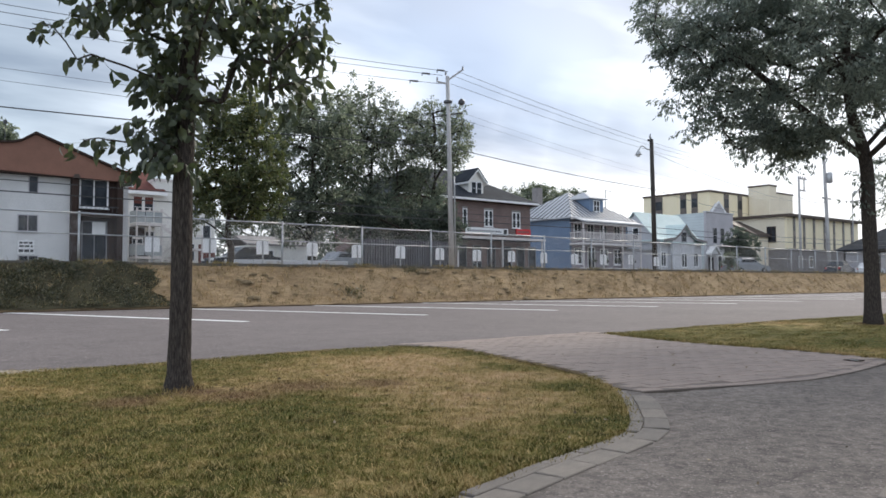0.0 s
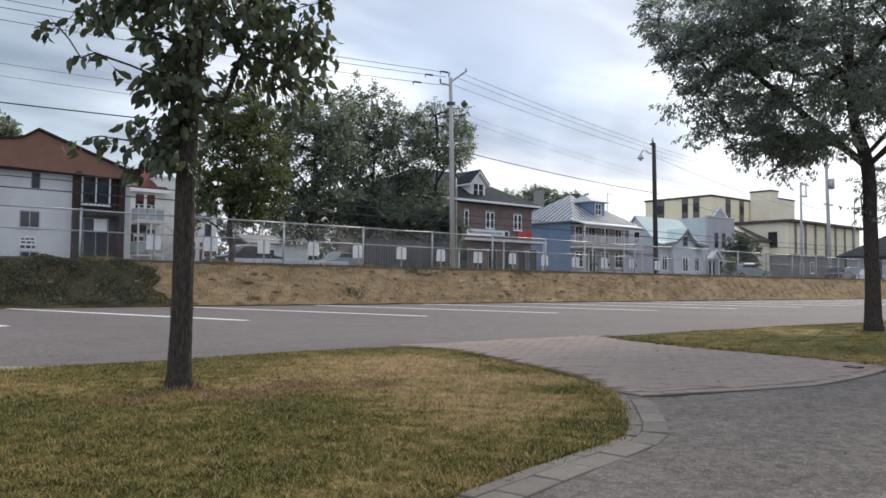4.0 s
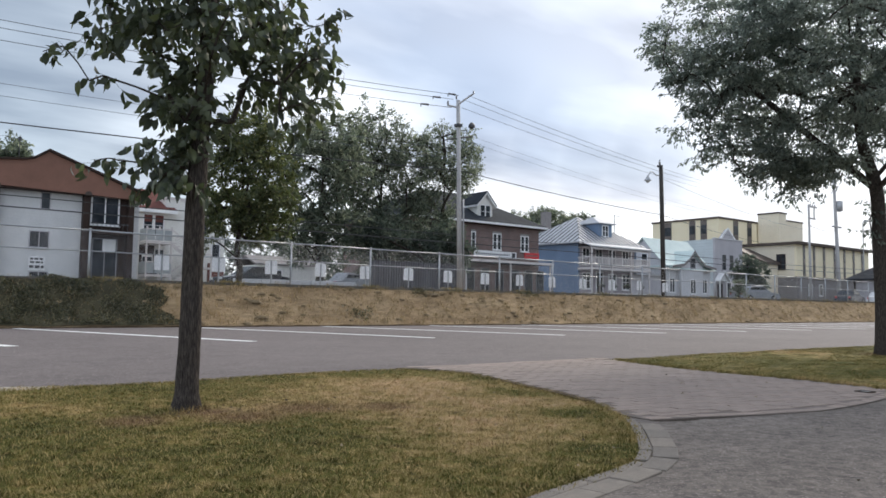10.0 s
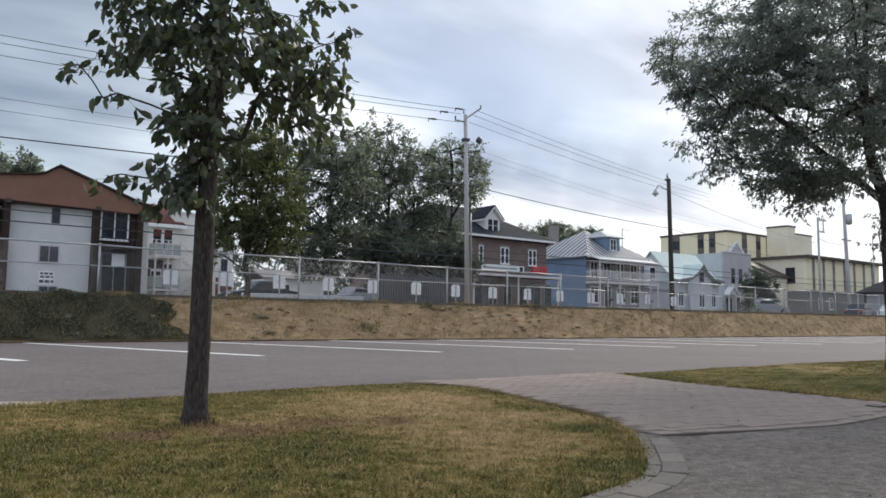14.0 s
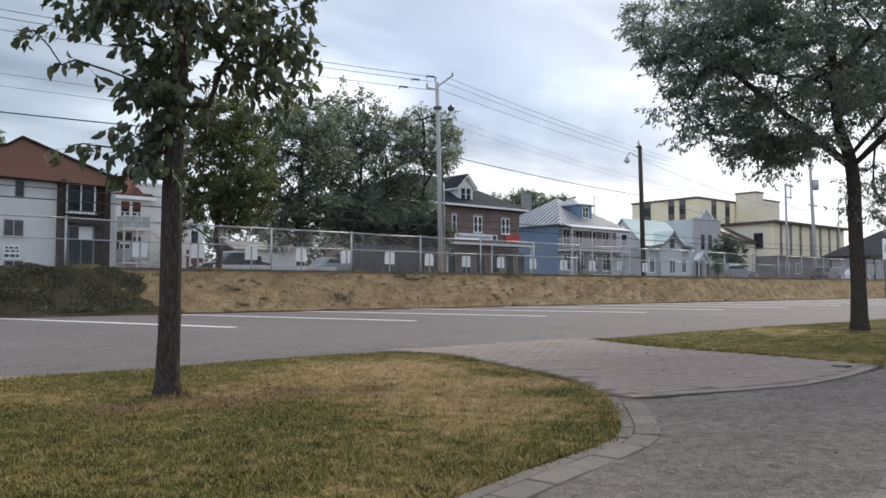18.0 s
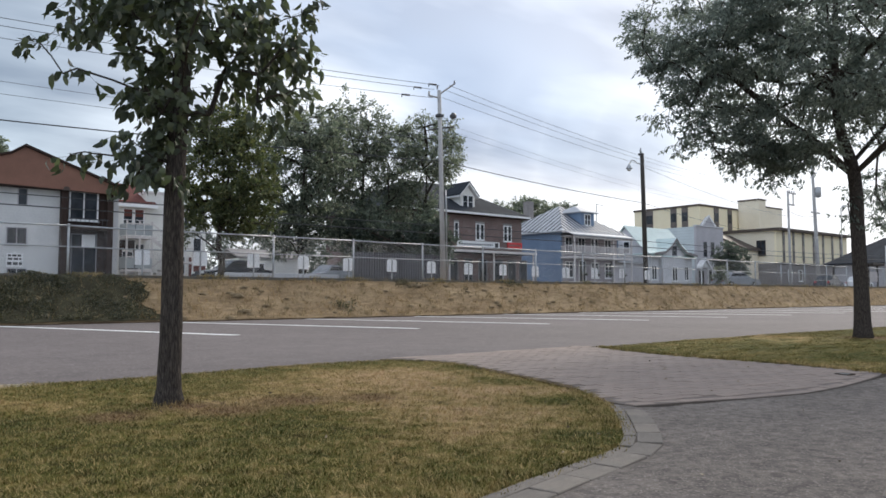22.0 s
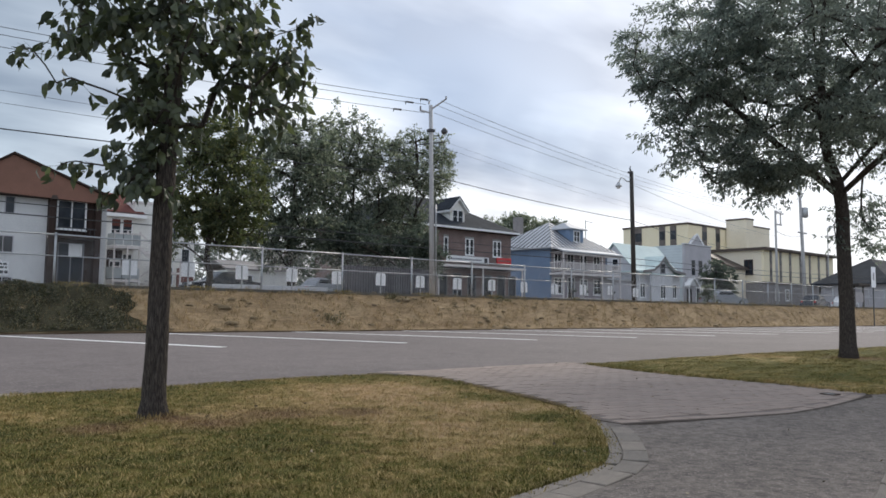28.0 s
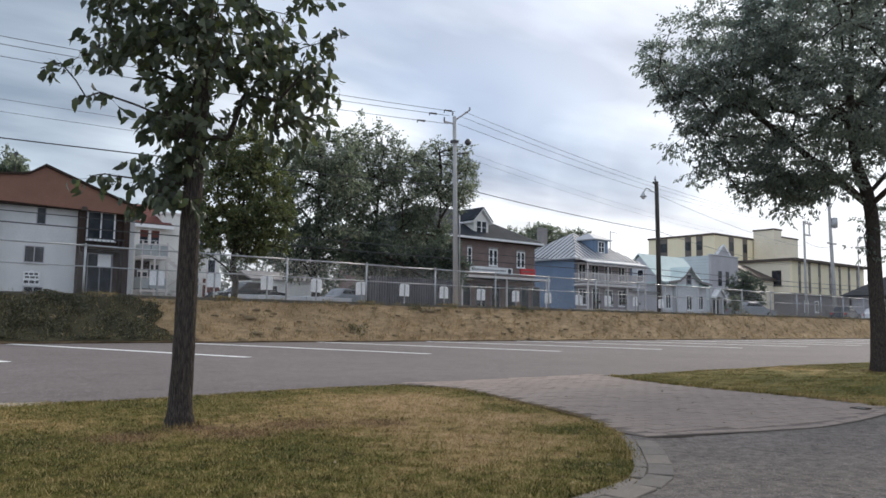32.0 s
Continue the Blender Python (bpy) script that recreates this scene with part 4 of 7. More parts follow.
    slab("path", [(-12.0, -5.0), (40.0, -6.0), (60.0, -2.0), (30.0, 1.2), (12.0, 2.65), (9.0, 3.0), (8.55, 3.2), (8.2, 3.14), (7.6, 3.04), (6.94, 2.98), (6.25, 2.98), (5.63, 3.12), (5.12, 3.29), (4.60, 3.44), (4.58, 3.68),
                  (4.27, 3.42), (3.77, 2.97), (3.51, 2.76), (3.26, 2.61), (2.86, 2.52), (2.37, 2.41), (1.96, 2.31), (1.2, 2.10), (0.0, 1.74), (-2.0, 0.99), (-6.0, -1.0)], -0.017, 0.05, "path",
         "worn grey asphalt path with fine gravel", "path")
    sheet("lawn_left", LAWN, lawn_height, 0.5, "turf", "patchy mown lawn, half green, half dried to straw", "lawn")
    sheet("lawn_right", LAWN_RIGHT, lawn_height, 0.8, "turf", "strip of mown lawn under the spreading tree", "lawn")


build_ground()


def bay_line(x0, y0, x1, y1, w):
    d = Vector((x1 - x0, y1 - y0)).normalized()
    n = Vector((-d.y, d.x)) * w / 2
    g = Geo().prism([(x0 + n.x, y0 + n.y), (x1 + n.x, y1 + n.y), (x1 - n.x, y1 - n.y), (x0 - n.x, y0 - n.y)], 2, -0.027, -0.022)
    tagged(part("bay_line", g, "paint"), "worn white painted bay line on the asphalt road", "road marking", "parking bay lines")


for k in range(-2, 14):
    xe = (6.85 if k < 0 else 6.55) + 4.72 * k + 0.035 * max(0, k - 2) ** 2
    bay_line(xe, 14.85, xe - 3.1, ROAD_FAR - 0.1, 0.22)


def strip(name, y0, y1, z0, z1, wob, material, label, category):
    """A long low strip with an uneven edge."""
    g = Geo()
    xs = list(np.arange(-12, 110, 0.6))
    v, f = [], []
    for x in xs:
        a, b = random.uniform(-wob, wob), random.uniform(-wob, wob)
        v += [(float(x), y0 + a, z0), (float(x), y0 + a, z1 + b * 0.3), (float(x), y1 + b, z1), (float(x), y1 + b, z0)]
    for i in range(len(xs) - 1):
        o = i * 4
        f += [(o + k, o + 4 + k, o + 5 + k, o + 1 + k) for k in range(3)]
    g.add(v, f)
    tagged(part(name, g, material), label, category, kind="structure")


# low strips added for the dark lines at the crest and foot of the bank
strip("kerb_1", 25.46, 25.60, UPPER - 0.2, UPPER + 0.08, 0.02, "crest_grey", "low dark grey strip along the crest under the wire fence", "kerb")
strip("gutter_1", ROAD_FAR - 0.10, ROAD_FAR + 0.16, -0.08, 0.012, 0.05, "soil", "thin dark strip along the foot of the bank", "gutter")


def lawn_rim(line, inner=-0.020, outer=-0.0235, wide=0.07):
    """The raw, earthy edge where the turf meets the asphalt."""
    pts = smooth_line(line, 0.06)
    d = np.gradient(pts, axis=0)
    d /= np.linalg.norm(d, axis=1)[:, None]
    out = np.stack([-d[:, 1], d[:, 0]], 1)
    w = np.abs(np.convolve(RNG.normal(0, 1, len(pts)), np.ones(5) / 5, "same")) * wide + 0.02
    v = [(float(p[0]), float(p[1]), inner) for p in pts - out * 0.05] + [(float(p[0]), float(p[1]), outer) for p in pts + out * w[:, None]]
    n = len(pts)
    g = Geo().add(v, [(i, i + 1, n + i + 1, n + i) for i in range(n - 1)])
    tagged(part("lawn_edge", g, "soil"), "dark crumbling soil edge between lawn and road", "edge", kind="structure")


lawn_rim(LAWN[1:9], wide=0.2)
sand = Geo()
rim = [(0.85 + math.cos(k * 0.3491) * 0.75 * random.uniform(0.75, 1.2), 7.76 + math.sin(k * 0.3491) * 0.17 * random.uniform(0.7, 1.2), -0.012) for k in range(18)]
sand.add([(0.85, 7.76, 0.02)] + rim, [(0, 1 + k, 1 + (k + 1) % 18) for k in range(18)])
tagged(part("sand_patch", sand, "sand"), "pale washed-out sand at the edge of the lawn", "sand", kind="structure")
lawn_rim(LAWN_RIGHT[6::-1], 0.0, 0.001, 0.03)
lawn_rim(LAWN[8:13], 0.0, 0.001, 0.03)


# ---- fence on the bank ----
def build_fence():
    x0, x1, step = -4.85, 110.0, 3.53
    top, low = UPPER + 1.63, UPPER - 0.02
    ob = thing("chain_link_fence", (0, FENCE_Y, 0), "galvanised wire fence with two rails on top of the bank", "fence")
    k = 0
    x = x0
    while x <= x1:
        g = Geo().tube([(x, 0, low - 0.3), (x, 0, top + 0.02)], 0.038, 8)
        g.lathe([(0.046, top + 0.0), (0.046, top + 0.03), (0.02, top + 0.07)], 8, (x, 0, 0))
        part("post", g, "galvanised", ob, smooth=True)
        if x + step <= x1 + 0.1:
            sag = 0.012 * math.sin(k * 1.7)
            part("top_rail", Geo().tube([(x + 0.03, 0, top), (x + step / 2, 0, top - 0.01 + sag), (x + step - 0.03, 0, top)], 0.027, 8), "galvanised", ob, smooth=True)
            z = low + 0.98
            part("middle_rail", Geo().tube([(x + 0.03, 0, z), (x + step / 2, 0, z + sag), (x + step - 0.03, 0, z)], 0.020, 6), "galvanised", ob, smooth=True)
        x += step
        k += 1
    # woven wire, each strand a thin three-sided rod
    pitch, r = 0.06, 0.0015
    h = top - low - 0.05
    s = np.arange(x0, x1 - h, pitch)
    v, t = [], []
    for sign in (1, -1):
        xs0 = s if sign > 0 else s + h
        a = np.stack([xs0, np.full_like(s, 0.042 + 0.004 * sign), np.full_like(s, low + 0.03)], 1)
        b = a + np.array([sign * h, 0, h])
        for c in range(3):
            an = 2 * math.pi * c / 3
            off = np.array([math.cos(an) * r * -0.7 * sign, math.sin(an) * r, math.cos(an) * r * 0.7])
            v.append(a + off)
            v.append(b + off)
    nn = len(s)
    verts = np.concatenate(v)
    for w in range(2):
        for c in range(3):
            A = (w * 6 + c * 2) * nn + np.arange(nn)
            B = A + nn
            C = (w * 6 + ((c + 1) % 3) * 2) * nn + np.arange(nn)
            E = C + nn
            t += [np.stack([A, B, E], 1), np.stack([A, E, C], 1)]
    tagged(part("wire_mesh", tri_mesh("wire_mesh", verts, np.concatenate(t)), "galvanised", ob, "fine diamond wire mesh"), kind="stuff")
    part("bottom_wire", Geo().tube([(x0, 0.04, low + 0.05), (x1, 0.04, low + 0.05)], 0.006, 4), "galvanised", ob)


build_fence()


def bay_sign():
    ob = thing("bay_sign", (0, 0, 0), "white sign plate with clipped corners on a steel post", "sign", "parking bay signs")
    w, h, c = 0.25, 0.265, 0.075
    poly = [(-w, -h), (w, -h), (w, h - c), (w - c, h), (-w + c, h), (-w, h - c)]
    part("plate", Geo().prism([(a, b + 0.72) for a, b in poly], 1, 0.0, 0.004), "sign", ob)
    part("post", Geo().box(-0.028, 0.028, -0.03, -0.004, -0.3, 0.96, 0.006), "galvanised", ob)
    for z in (0.56, 0.88):
        part("bolt", Geo().lathe([(0.012, -0.045), (0.012, -0.03)], 6, (0, 0, z), axis=1), "steel_dark", ob)
    return ob


_sign = bay_sign()
_sign.location = (8.16, 26.25, UPPER)
for k in range(1, 14):
    copy_thing(_sign, pose(8.16 + 2.0 * k + 0.0149 * k * k, 26.25, UPPER - 0.01 * k + random.uniform(-0.03, 0.03), 0, random.uniform(-1.5, 1.5), random.uniform(-6, 6)))


# ---- buildings ----
def window(parent, x0, x1, z0, z1, y, face=1, cols=2, rows=1, frame_mat="white", fw=0.06, sill=True, axis=1, name="window"):
    """A framed window proud of the wall plane y; face: -1 looks to the road. axis 0: in a side wall at x = y."""
    d = 0.05 * face

    def bx(g, a0, a1, b0, b1, c0, c1):
        lo, hi = min(b0, b1), max(b0, b1)
        if axis == 1:
            g.box(a0, a1, lo, hi, c0, c1)
        else:
            g.box(lo, hi, a0, a1, c0, c1)
        return g

    g = Geo()
    bx(g, x0 - fw, x0, y - d * 0.2, y + d, z0 - fw, z1 + fw)
    bx(g, x1, x1 + fw, y - d * 0.2, y + d, z0 - fw, z1 + fw)
    bx(g, x0, x1, y - d * 0.2, y + d, z1, z1 + fw)
    bx(g, x0, x1, y - d * 0.2, y + d, z0 - fw, z0)
    ob = part(name, g, frame_mat, parent)
    for i in range(1, cols):
        xm = x0 + (x1 - x0) * i / cols
        part("mullion", bx(Geo(), xm - fw * 0.4, xm + fw * 0.4, y, y + d * 0.8, z0, z1), frame_mat, ob)
    for j in range(1, rows):
        zm = z0 + (z1 - z0) * j / rows
        part("glazing_bar", bx(Geo(), x0, x1, y, y + d * 0.7, zm - fw * 0.3, zm + fw * 0.3), frame_mat, ob)
    part("pane", bx(Geo(), x0, x1, y + d * 0.1, y + d * 0.3, z0, z1), "glass", ob)
    if sill:
        part("sill", bx(Geo(), x0 - fw * 1.5, x1 + fw * 1.5, y - d * 0.1, y + d * 2.2, z0 - fw * 1.7, z0 - fw - 0.002), frame_mat, ob)
    return ob


def bars(parent, x0, x1, z0, z1, y, rows, material, seed, name="lettering"):
    """Writing too far to read: plain bars of its size."""
    rnd = random.Random(seed)
    h = (z1 - z0) / rows
    for r in range(rows):
        g = Geo()
        x = x0
        while x < x1 - 0.05:
            w = min(rnd.uniform(0.09, 0.26), x1 - x)
            g.box(x, x + w, y - 0.006, y + 0.001, z1 - (r + 0.78) * h, z1 - (r + 0.2) * h)
            x += w + 0.05
        part(name, g, material, parent)


def wall_pieces(parent, name, material, boxes, label=""):
    """Each wall of a building is a part of its own."""
    for b in boxes:
        part(name, Geo().box(*b), material, parent, label)


def apartment_block():
    ox, oy, oz = 2.4, 41.8, UPPER
    ob = thing("apartment_building", (ox, oy, oz), "off-white apartment block with brown metal gable and dark balconies", "building")
    W, Dp, H = 9.3, 14.0, 4.86
    apex = 4.72
    wall_pieces(ob, "wall", "ivory_siding", [(2.7, W, 0, 0.25, 0, H), (-3.4, -0.2, 0, 0.25, 0, H), (W - 0.25, W, 0.25, Dp, 0, H), (-3.4, -3.15, 0.25, Dp, 0, H), (-3.4, W, Dp - 0.25, Dp, 0, H)])
    # recessed bays close the rest of the front
    wall_pieces(ob, "bay_wall", "dark_brown", [(-0.2, 2.7, 0.9, 1.1, 0, H)])
    # pediment: steep on one side of a broken ridge, shallower on the other
    poly = [(-3.9, 4.98), (W + 0.05, 4.70), (W + 0.05, 5.0), (apex, 6.72), (apex - 0.62, 6.30), (apex - 1.0, 6.2), (-3.9, 5.35)]
    part("gable", Geo().prism(poly, 1, -0.55, -0.05), "brown_metal", ob, "brown ribbed metal gable")
    roof_r = [(apex, 6.74), (W + 0.15, 4.98), (W + 0.15, 5.09), (apex, 6.86)]
    part("roof", Geo().prism(roof_r, 1, -0.7, Dp + 0.5), "dark_brown", ob)
    roof_l = [(apex - 0.02, 6.73), (apex - 0.66, 6.31), (apex - 1.0, 6.21), (-4.1, 5.33), (-4.1, 5.41), (apex - 1.0, 6.29), (apex - 0.66, 6.40), (apex - 0.02, 6.85)]
    part("roof", Geo().prism(roof_l, 1, -0.7, Dp + 0.5), "dark_brown", ob)
    part("soffit", Geo().box(-3.9, W + 0.04, -0.5, 0.6, 4.74, 4.8), "dark_brown", ob)
    for px in (6.45, 8.62, 2.4):
        part("pilaster", Geo().box(px, px + 0.3, -0.5, 0.25, 0, 4.75, 0.02), "dark_brown", ob)
        part("beam_end", Geo().prism([(px - 0.02, 4.7), (px + 0.32, 4.7), (px + 0.24, 4.9), (px + 0.06, 4.9)], 1, -0.75, -0.55), "brown_trim", ob)
    # balcony bay between the pilasters
    wall_pieces(ob, "bay_wall", "dark_brown", [(6.75, 8.62, -0.12, 0.0, 2.95, 4.74), (6.75, 8.62, -0.02, 0.05, 0.0, 2.95)])
    part("balcony_floor", Geo().box(6.75, 8.62, -0.75, 0.0, 2.78, 2.93), "dark_brown", ob)
    rail = part("balcony_rail", Geo().box(6.75, 8.62, -0.74, -0.70, 3.28, 3.34), "steel_dark", ob)
    for i in range(9):
        x = 6.85 + i * 0.21
        part("baluster", Geo().box(x, x + 0.02, -0.735, -0.705, 2.93, 3.28), "steel_dark", rail)
    window(ob, 6.92, 8.18, 3.35, 4.72, -0.13, -1, 2, 1, fw=0.08)
    window(ob, 7.05, 8.2, 0.35, 2.55, -0.03, -1, 2, 1, fw=0.05, frame_mat="grey_ink", sill=False, name="patio_door")
    part("notice", Geo().box(7.5, 8.15, -0.115, -0.105, 1.9, 2.55), "white", ob, "white paper in the dark door glass")
    window(ob, 4.14, 4.96, 1.98, 2.74, -0.005, -1, 2, 1, fw=0.045, frame_mat="grey_stucco")
    window(ob, 4.58, 4.94, 3.92, 4.7, -0.005, -1, 1, 1, fw=0.04, frame_mat="grey_stucco", sill=False)
    window(ob, 4.2, 5.0, 0.2, 0.72, -0.005, -1, 2, 1, fw=0.045, frame_mat="grey_stucco")
    window(ob, -1.4, 2.5, 3.2, 4.6, 0.88, -1, 3, 1, fw=0.08)
    window(ob, 0.2, 2.6, 0.3, 2.4, 0.88, -1, 2, 1, fw=0.08)
    sg = part("rental_board", Geo().prism([(4.12, 0.82), (4.86, 0.82), (4.86, 1.5), (4.6, 1.5), (4.5, 1.6), (4.4, 1.5), (4.12, 1.5)], 1, -0.07, -0.03), "white", ob, "white notice board with dark lettering")
    bars(sg, 4.2, 4.78, 1.12, 1.46, -0.07, 2, "ink", 3)
    bars(sg, 4.17, 4.82, 0.86, 1.1, -0.07, 1, "ink", 5)
    part("antenna_mast", Geo().tube([(3.9, 3, 6.3), (3.9, 3, 7.9)], 0.02, 5).tube([(3.7, 3, 7.85), (4.1, 3, 7.85)], 0.012, 4).box(3.82, 3.98, 2.95, 3.05, 7.75, 7.95), "steel_dark", ob)
    return ob


def rear_block():
    ob = thing("apartment_building", (11.6, 50.0, UPPER), "white clapboard house with reddish roof, gallery and outside stairs", "building")
    W, Dp, H = 4.15, 8.0, 5.15
    wall_pieces(ob, "wall", "white_siding", [(0.3, W, 0, 0.25, 0, H), (0.3, 0.55, 0.25, Dp, 0, H), (W - 0.25, W, 0.25, Dp, 0, H), (0.55, W - 0.25, Dp - 0.25, Dp, 0, H)])
    part("roof", Geo().prism([(-0.35, 5.15), (Dp / 2, 7.0), (Dp + 0.3, 5.15), (Dp + 0.3, 5.3), (Dp / 2, 7.15), (-0.35, 5.3)], 0, 0.2, W + 0.6), "red_roof", ob)
    part("eave_board", Geo().box(0.2, W + 0.6, -0.42, -0.36, 5.08, 5.3), "white", ob)
    dm = part("dormer", Geo().prism([(2.1, 5.45), (2.85, 5.45), (2.85, 6.1), (2.1, 6.4)], 1, 0.35, 1.9), "white_siding", ob, "small white dormer")
    window(dm, 2.35, 2.7, 5.6, 6.0, 0.345, -1, 1, 1, fw=0.05, sill=False)
    for x in (2.72, 3.42):
        w = window(ob, x, x + 0.52, 3.6, 4.95, -0.005, -1, 1, 2, fw=0.05)
        part("blind", Geo().box(x, x + 0.52, -0.05, -0.035, 4.5, 4.95), "red_roof", w, "drawn reddish blind")
    window(ob, 2.7, 3.3, 0.9, 2.2, -0.005, -1, 1, 2, fw=0.06)
    window(ob, 3.5, 4.0, 1.0, 2.7, -0.005, -1, 1, 1, fw=0.06, sill=False, name="door")
    for z in (3.15, 1.05):
        deck = part("gallery_floor", Geo().box(2.5, 4.15, -1.4, -0.02, z - 0.15, z), "gallery", ob)
        part("railing", Geo().box(2.5, 4.15, -1.42, -1.34, z + 0.74, z + 0.81), "gallery", deck)
        for i in range(3):
            part("rail_panel", Geo().box(2.56 + i * 0.53, 3.04 + i * 0.53, -1.39, -1.36, z + 0.06, z + 0.72), "balcony_panel", deck, "grey railing panel")
        part("end_panel", Geo().box(2.5, 2.54, -1.34, -0.03, z + 0.06, z + 0.8), "balcony_panel", deck)
    for x in (2.52, 3.3, 4.05):
        part("post", Geo().box(x, x + 0.1, -1.36, -1.26, 0, 4.1), "gallery", ob)
    # two flights of outside stairs with a landing between
    for zt, x0, run in ((3.05, 4.15, 1), (1.6, 5.9, -1)):
        for st in range(7):
            a = x0 + run * st * 0.25
            part("stair_tread", Geo().box(min(a, a + run * 0.27), max(a, a + run * 0.27), -1.4 if run > 0 else -0.7, -0.72 if run > 0 else -0.05, zt - 0.2 * st, zt - 0.2 * st + 0.05), "gallery", ob)
        y = -1.44 if run > 0 else -0.72
        e = x0 + run * 1.75
        part("stringer", Geo().prism([(x0, zt - 0.22), (x0, zt + 0.05), (e, zt - 1.33), (e, zt - 1.6)], 1, y, y + 0.04), "gallery", ob)
        part("stair_rail", Geo().prism([(x0, zt + 0.82), (x0, zt + 0.9), (e, zt - 0.48), (e, zt - 0.56)], 1, y, y + 0.04), "gallery", ob)
    part("landing", Geo().box(5.85, 6.8, -1.42, -0.05, 1.5, 1.62), "gallery", ob)
    for x in (5.9, 6.7):
        part("post", Geo().box(x, x + 0.09, -1.4, -1.31, 0, 2.5), "gallery", ob)
    part("landing_rail", Geo().box(5.85, 6.8, -1.41, -1.36, 2.42, 2.5), "gallery", ob)
    part("storage_box", Geo().box(2.6, 3.2, -1.2, -0.3, 1.05, 1.7, 0.03), "dark_wood", ob)
    # dark panels painted for the shaded recess behind the lower gallery
    part("boarding", Geo().box(2.5, 2.66, -0.06, -0.002, 1.06, 2.95).box(3.37, 3.42, -0.06, -0.002, 1.06, 2.95).box(2.66, 3.37, -0.06, -0.002, 2.4, 2.95), "dark_brown", ob, "dark panels painted as the shaded recess round the gallery door")
    return ob


def stepped_block():
    ob = thing("apartment_building", (15.8, 50.3, UPPER), "cream flat-roofed apartment house built in two steps", "building")
    wall_pieces(ob, "wall", "white_siding", [(0, 1.45, 0, 7.0, 0, 6.1), (1.45, 4.15, 0.25, 7.0, 0, 5.15)])
    part("roof_edge", Geo().box(-0.05, 1.5, -0.06, 7.05, 6.1, 6.28), "gallery", ob)
    part("roof_edge", Geo().box(1.51, 4.25, 0.19, 7.05, 5.15, 5.32), "gallery", ob)
    window(ob, 2.3, 2.95, 4.0, 4.95, 0.245, -1, 2, 1, fw=0.06)
    window(ob, 3.3, 3.8, 2.2, 3.3, 0.245, -1, 1, 1, fw=0.06)
    part("lower_cladding", Geo().box(3.0, 4.15, 0.15, 0.245, 0.3, 2.0), "red_roof", ob, "reddish boarded lower wall")
    window(ob, 2.0, 2.7, 0.9, 2.0, 0.245, -1, 2, 1, fw=0.06)
    return ob


def hip_roof(x0, x1, y0, y1, z, rise, ridge_x=None, t=0.12):
    """A hipped or pyramid roof over a rectangle, as a closed solid. ridge_x: ends of the ridge."""
    ym = (y0 + y1) / 2
    ra, rb = ridge_x
    v = [(x0, y0, z), (x1, y0, z), (x1, y1, z), (x0, y1, z), (ra, ym, z + rise), (rb, ym, z + rise)]
    w = [(a, b, c + t) for a, b, c in v]
    f = [(0, 1, 2, 3), (4, 5, 9, 8), (6, 7, 8, 9), (7, 4, 8), (5, 6, 9)]
    f += [(0, 4, 5, 1), (1, 5, 6, 2), (2, 6, 7, 3), (3, 7, 4, 0)]
    return Geo().add(v[:4] + w, f)


def brick_house():
    ob = thing("brick_building", (31.0, 43.7, UPPER), "brown brick building with dark hipped roof and shop banners", "building")
    W, Dp, H = 12.95, 9.4, 5.6
    wall_pieces(ob, "wall", "brick", [(0, W, 0, 0.3, 0, H), (0, 0.3, 0.3, Dp, 0, H), (W - 0.3, W, 0.3, Dp, 0, H), (0, W, Dp - 0.3, Dp, 0, H)])
    part("roof", hip_roof(-0.5, W + 0.5, -0.5, Dp + 0.5, H + 0.12, 2.85, (4.2, 8.6)), "shingle", ob)
    part("eave_board", Geo().box(-0.52, W + 0.52, -0.56, -0.50, H + 0.06, H + 0.22), "white", ob)
    part("eave_board", Geo().box(W + 0.5, W + 0.56, -0.5, Dp + 0.5, H + 0.06, H + 0.22), "white", ob)
    part("soffit", Geo().box(-0.5, W + 0.5, -0.5, Dp + 0.5, H, H + 0.1), "dark_brown", ob)
    # dormer
    dm = part("dormer", Geo().prism([(6.75, 6.0), (8.25, 6.0), (8.25, 7.2), (7.5, 8.0), (6.75, 7.2)], 1, 0.5, 3.4), "white_siding", ob, "white gabled dormer")
    part("dormer_roof", Geo().prism([(6.5, 7.05), (7.5, 8.1), (8.5, 7.05), (8.5, 7.2), (7.5, 8.26), (6.5, 7.2)], 1, 0.25, 3.6), "white", ob)
    part("dormer_roof", Geo().prism([(6.48, 7.2), (7.5, 8.27), (8.52, 7.2), (8.52, 7.27), (7.5, 8.35), (6.48, 7.27)], 1, 0.22, 3.6), "shingle", ob)
    window(dm, 7.0, 7.45, 6.25, 7.2, 0.49, -1, 1, 2, fw=0.05, sill=False)
    window(dm, 7.55, 8.0, 6.25, 7.2, 0.49, -1, 1, 2, fw=0.05, sill=False)
    for x in (5.75, 7.95, 8.4, 10.95, 11.4, 3.0, 1.0):
        w = window(ob, x, x + 0.3, 3.8, 4.95, -0.005, -1, 1, 2, fw=0.075)
        part("lintel", Geo().box(x - 0.1, x + 0.4, -0.03, 0.0, 5.03, 5.18), "concrete", w)
    # ground floor shop front and its canopy
    part("canopy", Geo().box(3.2, 12.6, -2.0, -0.01, 2.62, 2.78), "shingle", ob)
    part("canopy_edge", Geo().box(3.18, 12.62, -2.06, -2.0, 2.60, 2.78), "gallery", ob, "pale canopy edge")
    for x in (3.6, 8.0, 12.3):
        part("canopy_post", Geo().box(x, x + 0.1, -1.95, -1.85, 0, 2.6), "gallery", ob)
